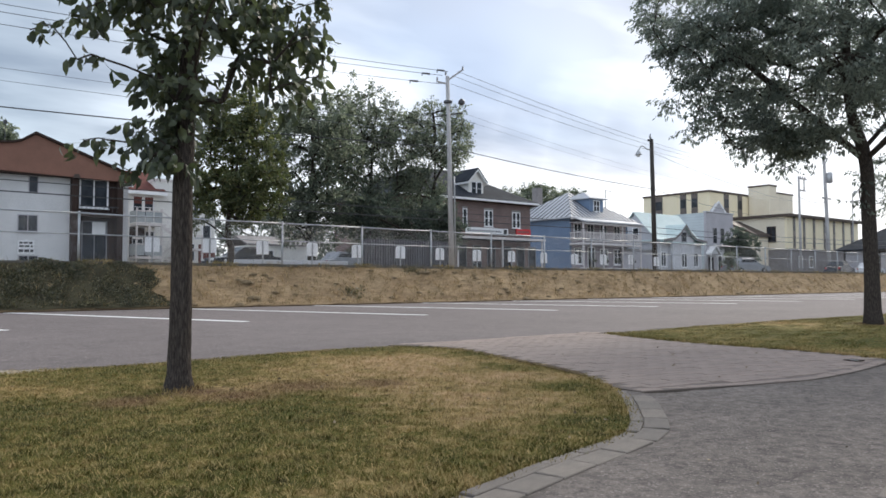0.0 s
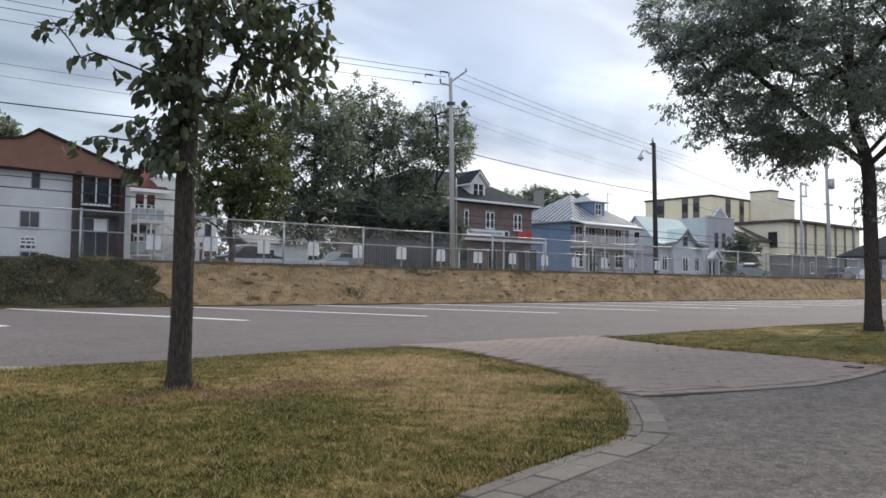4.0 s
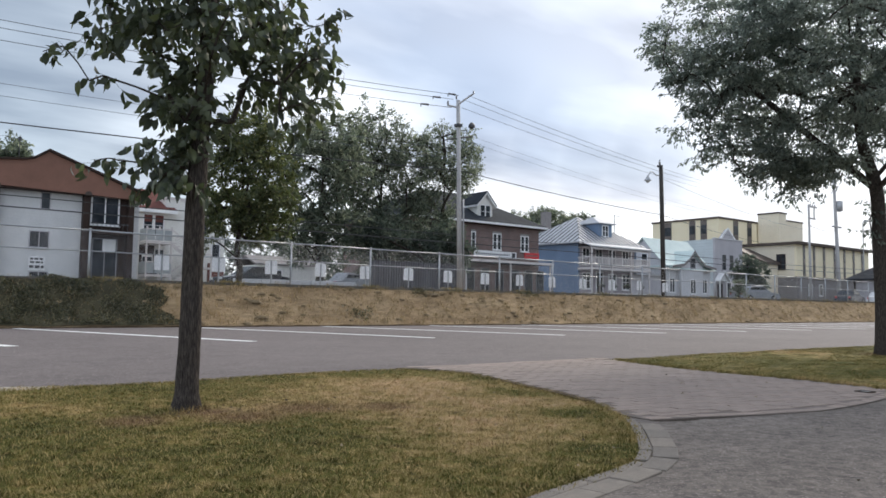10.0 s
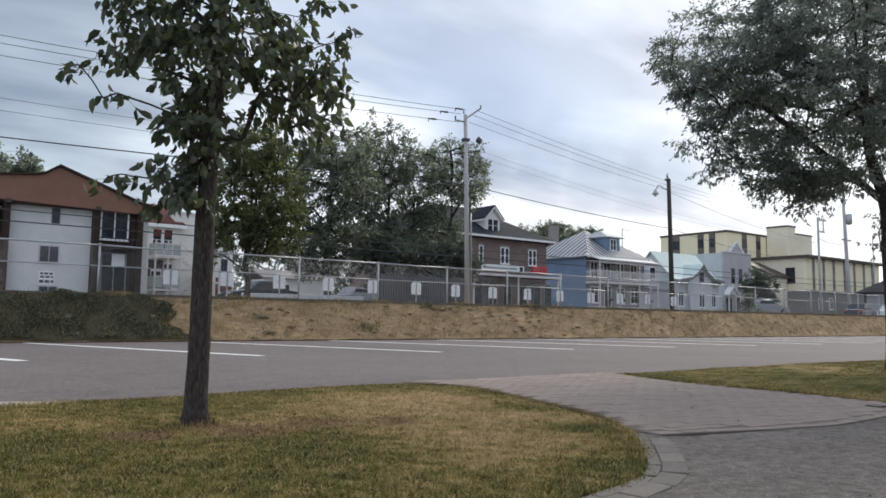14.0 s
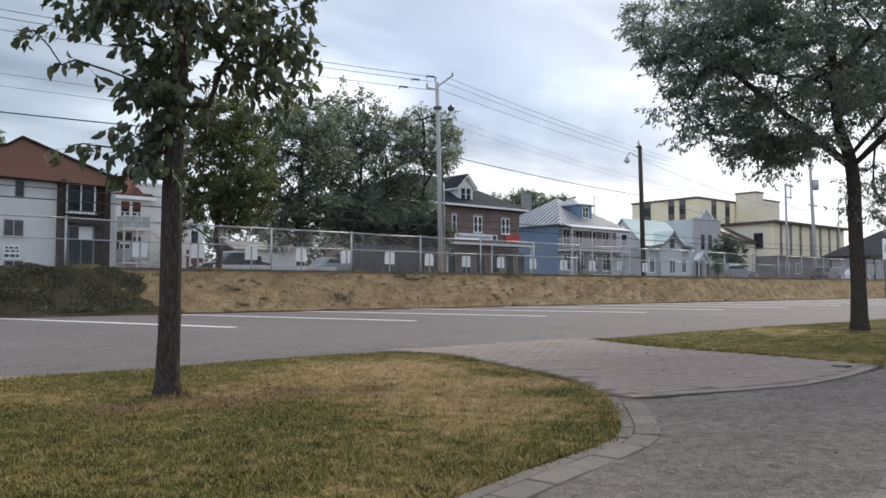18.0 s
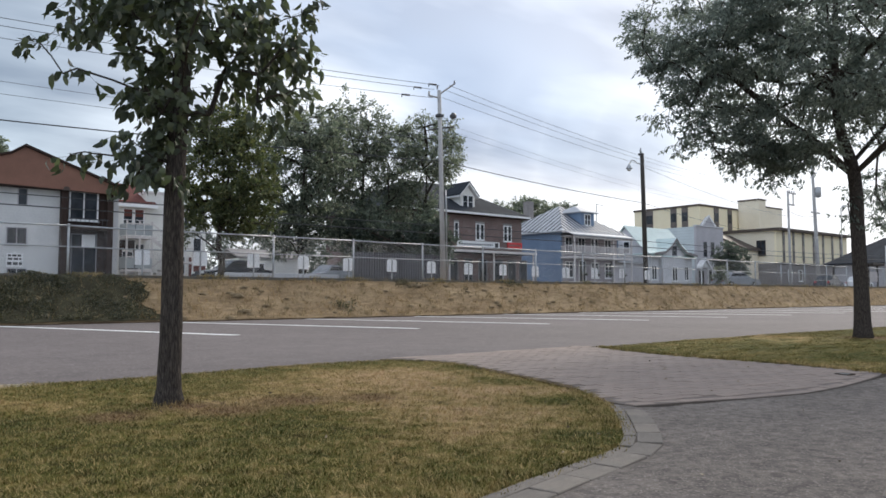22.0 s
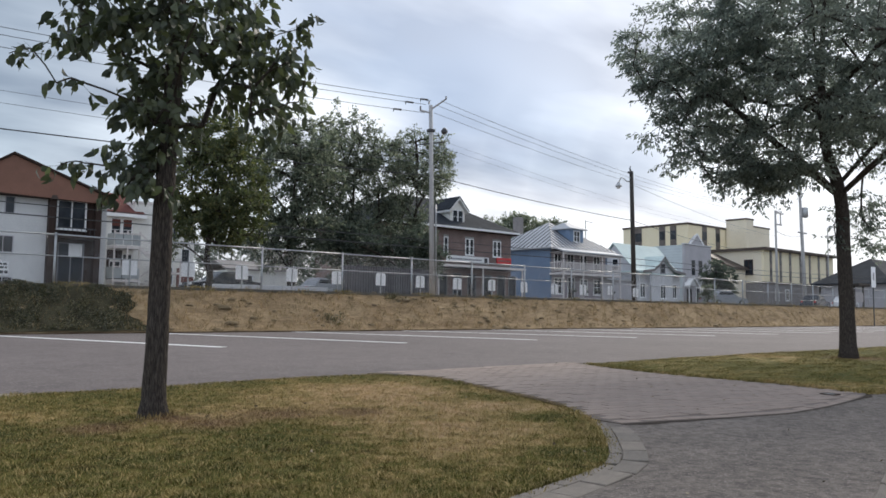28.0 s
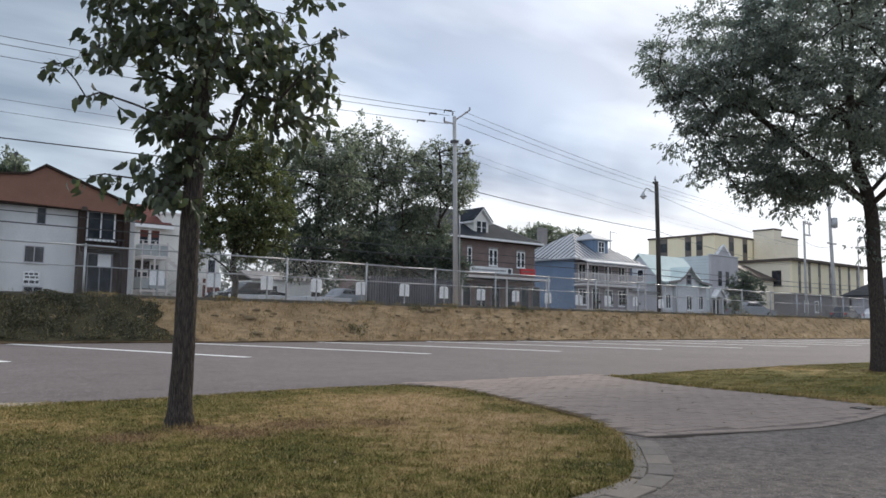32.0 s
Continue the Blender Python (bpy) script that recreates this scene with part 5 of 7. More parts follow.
    for x in (5.2, 6.7, 8.2, 9.9, 11.4, 12.7):
        window(ob, x, x + 0.8, 0.5, 2.2, -0.005, -1, 1, 1, fw=0.05, frame_mat="grey_ink")
    b1 = part("banner", Geo().box(5.9, 10.35, -0.12, -0.05, 3.08, 3.62, 0.01), "white", ob, "long white shop banner")
    bars(b1, 6.1, 9.6, 3.25, 3.48, -0.12, 1, "grey_ink", 11)
    part("emblem", Geo().box(9.85, 10.2, -0.128, -0.118, 3.15, 3.55), "ink", b1)
    b2 = part("banner", Geo().box(11.25, 12.9, -0.12, -0.05, 3.2, 3.68, 0.01), "red", ob, "red shop banner")
    bars(b2, 11.4, 12.7, 3.33, 3.55, -0.12, 1, "brick", 12)
    return ob


def blue_house():
    ob = thing("blue_house", (54.4, 48.8, UPPER), "blue clapboard house with tin roof and pale double gallery", "house")
    W, Dp, H = 8.9, 8.4, 5.55
    wall_pieces(ob, "wall", "blue", [(0, 0.25, 0, Dp, 0, H), (W - 0.25, W, 0, Dp, 0, H), (0.25, W - 0.25, Dp - 0.25, Dp, 0, H)])
    part("front_wall", Geo().box(0.25, W - 0.25, 0.02, 0.27, 0, H), "mauve_wall", ob)
    rz, rise = H - 0.05, 3.1
    cx, cy = W / 2, Dp / 2 - 0.3
    part("roof", hip_roof(-0.55, W + 0.55, -0.7, Dp + 0.5, rz, rise, (cx - 0.05, cx + 0.05)), "tin", ob, "bare ribbed tin roof")
    # standing seams on the two slopes that show
    apx = (W / 2, (Dp - 0.2) / 2, rz + rise + 0.12)
    seams = []
    for i in range(1, 17):
        s = i / 17
        x = -0.55 + (W + 1.1) * s
        k = 1 - abs(2 * s - 1)
        seams.append(((x, -0.7, rz + 0.13), (x, -0.7 + (apx[1] + 0.7) * k, rz + 0.13 + (rise) * k)))
    for i in range(1, 15):
        s = i / 15
        y = -0.7 + (Dp + 1.2) * s
        k = 1 - abs(2 * s - 1)
        seams.append(((-0.55, y, rz + 0.13), (-0.55 + (apx[0] + 0.55) * k, y, rz + 0.13 + rise * k)))
    for a, b in seams:
        part("roof_seam", Geo().tube([a, b], 0.07, 4), "tin_patch", ob)
    part("eave_board", Geo().box(-0.58, W + 0.58, -0.74, -0.7, rz - 0.12, rz + 0.1), "gallery", ob)
    # roof of the gallery: a shallower skirt in front
    part("gallery_roof", Geo().prism([(-1.95, rz - 0.42), (-0.65, rz - 0.02), (-0.65, rz + 0.06), (-1.95, rz - 0.30)], 0, -0.15, W + 0.15), "tin", ob)
    part("gallery_beam", Geo().box(-0.05, W + 0.05, -1.78, -1.66, rz - 0.62, rz - 0.42), "gallery", ob)
    part("gallery_ceiling", Geo().box(0, W, -1.7, 0.0, rz - 0.44, rz - 0.38), "gallery", ob)
    # decks
    for z, nm in ((3.12, "upper_deck"), (0.72, "lower_deck")):
        dk = part(nm, Geo().box(-0.05, W + 0.05, -1.78, 0.0, z - 0.2, z, 0.02), "gallery", ob)
        if z > 2:
            part("railing", Geo().box(-0.02, W + 0.02, -1.75, -1.68, z + 0.95, z + 1.03), "gallery", dk)
            part("railing", Geo().box(-0.02, W + 0.02, -1.74, -1.69, z + 0.12, z + 0.18), "gallery", dk)
            part("railing", Geo().box(0.0, 0.06, -1.68, 0.0, z + 0.95, z + 1.03), "gallery", dk)
            for i in range(52):
                x = 0.05 + i * (W - 0.1) / 52
                part("baluster", Geo().box(x, x + 0.075, -1.73, -1.70, z + 0.18, z + 0.95), "gallery", dk)
            for i in range(9):
                y = -1.6 + i * 0.18
                part("baluster", Geo().box(0.01, 0.05, y, y + 0.05, z + 0.12, z + 0.95), "gallery", dk)
    for i in range(4):
        x = i * (W - 0.14) / 3
        part("post", Geo().box(x, x + 0.14, -1.76, -1.62, 3.12, rz - 0.6, 0.02), "gallery", ob)
        part("post", Geo().box(x, x + 0.14, -1.76, -1.62, -0.02, 2.93, 0.02), "gallery", ob)
    for x in (0.7, 2.6, 4.6, 6.7):
        window(ob, x, x + 0.9, 3.6, 5.0, 0.01, -1, 2, 2, fw=0.1)
    for x in (0.7, 4.6, 6.7):
        window(ob, x, x + 1.0, 1.2, 2.6, 0.01, -1, 2, 2, fw=0.1)
    window(ob, 2.7, 3.6, 0.74, 2.75, 0.01, -1, 1, 1, fw=0.1, sill=False, name="door")
    for x in (1.2, 3.0, 5.0, 7.2):
        bx = part("flower_box", Geo().box(x - 0.45, x + 0.45, -1.98, -1.78, 1.28, 1.46, 0.02), "dark_wood", ob, "dark flower box with drooping leaves")
        pts = np.stack([RNG.uniform(x - 0.5, x + 0.5, 110), RNG.uniform(-2.02, -1.74, 110), RNG.uniform(1.3, 1.6, 110)], 1)
        v, t = leaves_at(pts, np.zeros((110, 3)), 0.12, 0.07, 1.0, 0.3)
        tagged(part("flower_leaves", tri_mesh("flower_leaves", v, t), "leaf_back", bx), kind="stuff")
    # roof dormer, blue cheeks and a small tin hip
    dm = part("dormer", Geo().box(3.6, 5.7, 0.55, 3.2, rz + 0.6, rz + 2.2), "blue", ob, "blue roof dormer with a white window")
    part("dormer_roof", hip_roof(3.25, 6.05, 0.2, 3.6, rz + 2.2, 0.75, (4.3, 5.0), 0.08), "tin", ob)
    window(dm, 4.25, 5.05, rz + 1.0, rz + 2.0, 0.54, -1, 2, 2, fw=0.09)
    # steps to the lower deck
    for s in range(3):
        part("step", Geo().box(W - 1.3, W - 0.2, -2.05 - s * 0.28, -1.78 - s * 0.28, 0.0, 0.54 - s * 0.18), "gallery", ob)
    part("chimney", Geo().box(2.2, 3.0, 6.4, 7.2, 5.0, 9.3, 0.02), "grey_base", ob, "weathered brown-grey chimney")
    return ob


def turquoise_house():
    ob = thing("turquoise_house", (67.4, 48.0, UPPER), "pale house with a flared turquoise metal roof", "house")
    W, Dp, H, top = 8.1, 6.0, 3.7, 7.05
    wall_pieces(ob, "wall", "pale_stucco", [(0, W, 0, 0.25, 0, H), (0, 0.25, 0.25, Dp, 0, H), (W - 0.25, W, 0.25, Dp, 0, H), (0, W, Dp - 0.25, Dp, 0, H)])
    for x in (0.0, W - 0.25):
        part("gable_end", Geo().prism([(0.0, H), (Dp, H), (Dp / 2, top - 0.25)], 0, x, x + 0.25), "pale_stucco", ob)
    prof = [(-0.7, H - 0.1), (0.3, H + 0.5), (1.4, H + 1.6), (Dp / 2, top), (Dp - 1.4, H + 1.6), (Dp - 0.3, H + 0.5), (Dp + 0.7, H - 0.1)]
    part("roof", Geo().prism(prof + [(y, z - 0.12) for y, z in reversed(prof)], 0, -0.25, W + 0.05), "turquoise", ob)
    # steep flared cross gable towards the street
    gx, gz = 3.75, H + 1.72
    wing = [(0.0, 0.0), (0.9, -0.85), (2.0, -1.5), (4.0, -1.75)]
    left = [(gx - d, gz + h) for d, h in wing]
    right = [(gx + d, gz + h) for d, h in wing]
    part("cross_gable", Geo().prism(left[2::-1] + right[1:3] + [(gx + 2.0, 0.0), (gx - 2.0, 0.0)], 1, -0.6, 1.6), "pale_stucco", ob)
    for side in (left, right):
        part("gable_roof", Geo().prism([(x, z + 0.05) for x, z in side] + [(x, z + 0.2) for x, z in reversed(side)], 1, -0.95, 2.2), "turquoise", ob)
        part("verge_board", Geo().prism([(x, z - 0.06) for x, z in side] + [(x, z + 0.21) for x, z in reversed(side)], 1, -1.0, -0.955), "grey_base", ob, "dark grey verge board")
    window(ob, gx - 0.3, gx + 0.45, H + 0.05, H + 1.0, -0.61, -1, 1, 2, fw=0.07, frame_mat="grey_ink")
    window(ob, gx - 0.4, gx + 0.5, 1.0, 2.4, -0.61, -1, 2, 1, fw=0.08)
    window(ob, 0.5, 1.3, 1.1, 2.5, -0.005, -1, 2, 1, fw=0.08)
    window(ob, 6.5, 7.3, 1.1, 2.5, -0.005, -1, 2, 1, fw=0.08)
    window(ob, 2.2, 3.0, 1.2, 2.6, -0.005, -1, 1, 1, fw=0.08, axis=0)
    window(ob, 2.5, 3.2, 4.0, 5.2, -0.005, -1, 1, 2, fw=0.08, axis=0)
    part("rain_pipe", Geo().tube([(0.35, -0.06, 0.0), (0.35, -0.06, H - 0.2)], 0.05, 6), "white", ob)
    # grey low annex beside the gallery
    part("annex", Geo().box(-5.3, -0.3, 0.4, 5.5, 0, 2.6), "grey_stucco", ob)
    part("annex_roof", Geo().box(-5.5, -0.26, 0.2, 5.7, 2.6, 2.78), "concrete", ob)
    return ob


def false_front():
    ob = thing("false_front_building", (82.1, 51.5, UPPER), "grey rendered shop house with small pediment and white porch", "building")
    W, Dp, H = 6.1, 9.0, 7.9
    wall_pieces(ob, "wall", "grey_stucco", [(0, W, 0, 0.3, 0, H), (W - 0.3, W, 0.3, Dp, 0, H - 0.3), (0, W, Dp - 0.3, Dp, 0, H - 0.3)])
    wall_pieces(ob, "side_wall", "side_panel", [(0, 0.3, 0.3, Dp - 0.3, 0, H - 0.05)], "pale blue-green metal side wall")
    part("roof", Geo().box(0.3, W - 0.3, 0.3, Dp - 0.3, H - 0.7, H - 0.6), "concrete", ob)
    part("cap", Geo().box(-0.08, W + 0.08, -0.1, 0.4, H, H + 0.12), "pale_stucco", ob)
    pd = part("pediment", Geo().prism([(1.2, H + 0.12), (4.5, H + 0.12), (3.1, H + 1.3), (2.6, H + 1.3)], 1, 0.0, 0.3), "grey_stucco", ob)
    part("trim", Geo().prism([(1.1, H + 0.12), (1.5, H + 0.12), (2.85, H + 1.32), (2.72, H + 1.52)], 1, -0.05, 0.0).prism([(4.6, H + 0.12), (2.98, H + 1.52), (2.85, H + 1.32), (4.2, H + 0.12)], 1, -0.05, 0.0), "white", pd)
    for x in (1.45, 3.1):
        window(ob, x, x + 0.85, 4.15, 6.0, -0.005, -1, 1, 2, fw=0.08, frame_mat="grey_stucco")
    window(ob, 2.4, 3.3, 0.8, 2.6, -0.005, -1, 1, 1, fw=0.08)
    window(ob, 4.4, 5.3, 0.8, 2.6, -0.005, -1, 1, 1, fw=0.08)
    # gabled entry porch
    part("porch", Geo().prism([(0.1, 2.75), (1.7, 2.75), (0.9, 3.65)], 1, -0.55, 0.0), "white", ob, "small white porch gable")
    for run in (-1, 1):
        q = [(0.9, 3.65), (0.9, 3.88), (0.9 + run * 1.1, 2.85), (0.9 + run * 1.1, 2.65)]
        part("porch_roof", Geo().prism(q if run > 0 else q[::-1], 1, -0.8, 0.0), "white", ob)
    for x in (0.1, 1.58):
        part("porch_post", Geo().box(x, x + 0.12, -0.55, -0.43, 0, 2.75), "white", ob)
    window(ob, 0.45, 1.35, 0.1, 2.3, -0.005, -1, 1, 1, fw=0.08, frame_mat="dark_brown", sill=False, name="door")
    return ob


def low_yellow():
    ob = thing("yellow_building", (99.0, 50.0, UPPER), "low yellow building with dark window strips and flat roof", "building")
    W, Dp, H = 22.0, 8.5, 8.15
    wall_pieces(ob, "wall", "yellow", [(0, W, 0, 0.3, 3.7, H), (W - 0.3, W, 0.3, Dp, 0, H), (0, W, Dp - 0.3, Dp, 0, H)])
    wall_pieces(ob, "side_wall", "cream", [(0, 0.3, 0.3, Dp, 3.7, H)])
    wall_pieces(ob, "base_wall", "grey_base", [(0.3, W, 0.02, 0.3, 0, 3.7), (0, 0.3, 0.02, Dp, 0, 3.7)])
    part("roof", Geo().box(-0.5, W + 0.5, -0.7, Dp + 0.4, H, H + 0.35), "brown_trim", ob)
    for x in (1.7, 4.5, 7.4, 10.6, 13.6, 16.6, 19.4):
        st = part("window_strip", Geo().box(x, x + 0.62, -0.05, 0.02, 3.9, H - 0.02), "window_band", ob)
        part("pane", Geo().box(x + 0.07, x + 0.55, -0.07, -0.05, 4.2, 5.5), "glass", st)
        part("pane", Geo().box(x + 0.07, x + 0.55, -0.07, -0.05, 6.3, 7.6), "glass", st)
    for x in (3.2, 6.2):
        window(ob, x, x + 0.9, 1.4, 2.8, 0.01, -1, 1, 1, fw=0.1)
    part("band", Geo().box(-0.1, W + 0.1, -0.12, 0.3, 3.6, 3.82), "brown_trim", ob)
    window(ob, 1.6, 2.7, 4.9, 6.8, -0.005, -1, 2, 2, fw=0.1, axis=0, frame_mat="dark_brown")
    # side wing with a shallow brown roof
    part("side_wing", Geo().prism([(2.6, 0.0), (11.0, 0.0), (11.0, 6.6), (6.8, 7.5), (2.6, 5.5)], 0, -3.6, -0.05), "cream", ob)
    part("side_wing_roof", Geo().prism([(2.2, 5.4), (6.8, 7.55), (11.2, 6.6), (11.2, 6.85), (6.8, 7.85), (2.2, 5.7)], 0, -4.0, -0.05), "brown_trim", ob)
    return ob


def high_yellow():
    ob = thing("yellow_building", (112.7, 70.0, UPPER), "tall pale yellow block with brown window strips and tower", "building")
    H = 14.4
    wall_pieces(ob, "wall", "yellow", [(0, 20.3, 0, 13.2, 0, H)])
    part("roof_edge", Geo().box(-0.15, 20.4, -0.15, 13.35, H, H + 0.32), "brown_trim", ob)
    part("tower", Geo().box(12.1, 14.6, -4.0, -0.16, 0, H + 1.55, 0.03), "cream", ob, "pale stair tower")
    part("tower_roof", Geo().box(12.0, 14.7, -4.1, -0.1, H + 1.55, H + 1.8), "brown_trim", ob)
    part("wing", Geo().box(14.61, 20.6, -3.9, 0.0, 0, H + 0.4, 0.03), "cream", ob)
    part("wing_roof", Geo().box(14.71, 20.7, -4.0, 0.0, H + 0.4, H + 0.62), "brown_trim", ob)
    for y0, y1 in ((2.2, 3.4), (4.4, 5.6), (9.2, 10.9)):
        st = part("window_strip", Geo().box(-0.06, 0.0, y0, y1, 5.0, H - 0.05), "window_band", ob)
        for z in (6.0, 9.2, 12.0):
            part("pane", Geo().box(-0.09, -0.06, y0 + 0.1, y1 - 0.1, z, z + 1.5), "glass", st)
    for x0, x1 in ((4.4, 5.9), (8.8, 10.2)):
        st = part("window_strip", Geo().box(x0, x1, -0.06, 0.0, 5.0, H - 0.05), "window_band", ob)
        for z in (6.0, 9.2, 12.0):
            part("pane", Geo().box(x0 + 0.1, x1 - 0.1, -0.09, -0.06, z, z + 1.5), "glass", st)
    return ob


def bungalow():
    ob = thing("bungalow", (95.5, 33.5, UPPER), "low house with a broad dark grey hipped roof", "house")
    W, Dp, H = 26.0, 8.0, 3.1
    wall_pieces(ob, "wall", "grey_stucco", [(0.6, W, 0, 0.25, 0, H), (0.6, 0.85, 0.25, Dp, 0, H), (W - 0.25, W, 0.25, Dp, 0, H), (0.6, W, Dp - 0.25, Dp, 0, H)])
    part("roof", hip_roof(-0.4, W + 0.5, -0.7, Dp + 0.6, H, 3.3, (6.0, W - 8)), "shingle", ob)
    for x in (2.0, 6.0, 10.0, 15.0):
        window(ob, x, x + 1.4, 0.8, 2.0, -0.005, -1, 2, 1, fw=0.08)
    return ob


def at_distance(ob, k):
    """Carry a building k times as far off and k times as large; its foot stays on the level of the street."""
    up = (UPPER - EYE) * (k - 1)
    done = set()
    for o in ob.children_recursive:
        if o.type == 'MESH' and o.data.name not in done:
            done.add(o.data.name)
            for v in o.data.vertices:
                z = v.co.z
                v.co *= k
                v.co.z = v.co.z + up if z > 0.02 else z
    ob.location = (ob.location.x * k, ob.location.y * k, ob.location.z)


# storeys of the left-hand blocks are 2.6 m high
for block in (apartment_block, rear_block, stepped_block):
    at_distance(block(), 1.33)
brick_house()
blue_house()
turquoise_house()
false_front()
low_yellow()
high_yellow()
bungalow()


# ---- poles, lamps and wires ----
def utility_pole():
    ob = thing("utility_pole", (21.85, 26.8, UPPER), "weathered grey wooden power pole behind the fence", "pole")
    lean = -0.25
    part("pole", Geo().tube([(0, 0, -0.3), (lean * 0.5, 0, 4.5), (lean, 0, 8.95)], [0.13, 0.11, 0.088], 12, jitter=0.02), "grey_wood", ob, smooth=True)
    part("conduit", Geo().tube([(0.15, -0.08, -0.2), (0.07, -0.11, 3.6), (0.05, -0.11, 4.3)], 0.035, 8), "galvanised", ob, smooth=True)
    part("arm", Geo().tube([(lean, 0, 8.75), (lean + 0.55, -0.4, 9.25)], 0.04, 6), "grey_wood", ob)
    part("arm", Geo().tube([(lean, 0, 8.6), (lean - 0.62, 0.0, 8.6)], 0.04, 6), "grey_wood", ob)
    part("brace", Geo().tube([(lean, 0, 7.15), (lean + 0.9, 0, 7.35)], 0.035, 6).tube([(lean, 0, 7.15), (lean - 0.75, 0, 6.95)], 0.03, 6), "steel_dark", ob)
    part("switch_gear", Geo().lathe([(0.05, 7.72), (0.16, 7.78), (0.16, 7.9), (0.06, 8.02)], 8, (lean + 0.85, 0, 0)), "steel_dark", ob)
    part("bracket", Geo().box(lean - 0.13, lean + 0.16, -0.16, 0.14, 7.68, 7.82, 0.02), "steel_dark", ob)
    prof = [(0.02, 0), (0.05, 0.03), (0.03, 0.06), (0.05, 0.09), (0.03, 0.12), (0.045, 0.16), (0.01, 0.19)]
    for x, y, z in ((lean + 0.58, -0.42, 9.24), (lean - 0.6, 0, 8.63), (lean - 0.1, 0, 8.98)):
        part("insulator", Geo().lathe([(r, h + z) for r, h in prof], 8, (x, y, 0)), "grey_ink", ob)
    for x, y, z in ((-0.95, -0.4, 9.02), (-1.5, 0.0, 8.87), (-2.1, 0.1, 8.45)):
        part("insulator", Geo().tube([(x - 0.2, y, z - 0.016), (x + 0.2, y, z + 0.016)], [0.035, 0.045], 6).tube([(x - 0.22, y, z), (x - 0.22, y, z - 0.14)], 0.022, 5), "steel_dark", ob)
    return ob


def street_lamp():
    ob = thing("street_lamp", (37.6, 27.0, UPPER), "dark creosoted wooden pole with a lamp on a curved arm", "street lamp")
    part("pole", Geo().tube([(0, 0, -0.3), (-0.1, 0, 4), (-0.2, 0, 7.9)], [0.15, 0.135, 0.115], 10, jitter=0.02), "dark_wood", ob, smooth=True)
    part("arm", Geo().tube([(-0.2, 0, 7.25), (-0.8, -0.1, 7.22), (-1.2, -0.15, 7.35), (-1.5, -0.2, 7.32), (-1.72, -0.22, 7.05)], 0.03, 6), "galvanised", ob, smooth=True)
    hd = part("lamp_head", Geo().lathe([(0.04, 7.08), (0.07, 6.98), (0.19, 6.80), (0.2, 6.77), (0.14, 6.76)], 14, (-1.78, -0.23, 0)), "galvanised", ob, smooth=True)
    part("bowl", Geo().lathe([(0.13, 6.76), (0.11, 6.68), (0.04, 6.64)], 12, (-1.78, -0.23, 0)), "lamp_glass", hd, smooth=True)
    part("cap", Geo().tube([(-0.22, 0, 7.85), (-0.35, 0, 8.05), (-0.3, 0, 8.22)], [0.06, 0.07, 0.03], 6), "galvanised", ob)
    part("bracket", Geo().box(-0.5, -0.2, -0.06, 0.06, 7.75, 7.87), "steel_dark", ob)
    return ob


def far_pole_frame():
    ob = thing("utility_pole", (82.2, 40.0, UPPER), "slim power pole with a square steel crossarm frame", "pole")
    part("pole", Geo().tube([(0, 0, -0.3), (-0.1, 0, 11.0)], [0.16, 0.11], 8), "grey_wood", ob, smooth=True)
    for z in (10.7, 9.4):
        part("crossarm", Geo().box(-0.2, 1.75 if z > 10 else 1.3, -0.06, 0.06, z, z + 0.14), "grey_wood", ob)
    part("strut", Geo().box(1.05, 1.15, -0.05, 0.05, 9.4, 10.8), "grey_wood", ob)
    for x in (0.3, 0.8, 1.3):
        part("insulator", Geo().lathe([(0.03, 10.84), (0.07, 10.92), (0.02, 11.08)], 6, (x, 0, 0)), "grey_ink", ob)
    return ob


def far_pole_transformer():
    ob = thing("utility_pole", (89.0, 40.0, UPPER), "leaning power pole carrying a grey transformer can", "pole")
    part("pole", Geo().tube([(0, 0, -0.3), (-0.35, 0, 6.0), (-0.85, 0, 14.6)], [0.23, 0.20, 0.15], 10), "grey_wood", ob, smooth=True)
    part("transformer", Geo().lathe([(0.1, 10.7), (0.34, 10.8), (0.34, 11.9), (0.1, 12.0)], 12, (-0.42, -0.4, 0)), "galvanised", ob, smooth=True)
    part("crossarm", Geo().box(-1.4, 0.7, -0.07, 0.07, 8.9, 9.05), "grey_wood", ob)
    part("crossarm", Geo().box(-1.7, 0.2, -0.07, 0.07, 13.6, 13.75), "grey_wood", ob)
    return ob


def short_post():
    ob = thing("traffic_sign", (63.0, 23.1, 0.0), "narrow white sign on a dark post at the roadside", "sign")
    part("post", Geo().box(-0.05, 0.05, -0.03, 0.03, -0.1, 4.6, 0.01), "steel_dark", ob)
    part("plate", Geo().box(-0.42, 0.42, -0.05, -0.032, 2.95, 4.55, 0.008), "sign", ob)
    part("mark", Geo().box(-0.12, 0.12, -0.056, -0.05, 3.5, 4.1), "grey_ink", ob)
    return ob


utility_pole()
street_lamp()
far_pole_frame()
far_pole_transformer()
short_post()
copy_far = thing("utility_pole", (101.5, 41.0, UPPER), "thin distant wooden pole", "pole")
part("pole", Geo().tube([(0, 0, -0.3), (0, 0, 7.6)], [0.13, 0.1], 8), "grey_wood", copy_far, smooth=True)
flag = thing("light_pole", (76.0, 62.0, UPPER), "thin grey pole with a short arm", "pole")
part("pole", Geo().tube([(0, 0, -0.3), (0, 0, 11.2)], 0.07, 6), "galvanised", flag)
part("arm", Geo().tube([(0, 0, 11.1), (1.4, 0, 11.0)], 0.05, 5), "galvanised", flag)


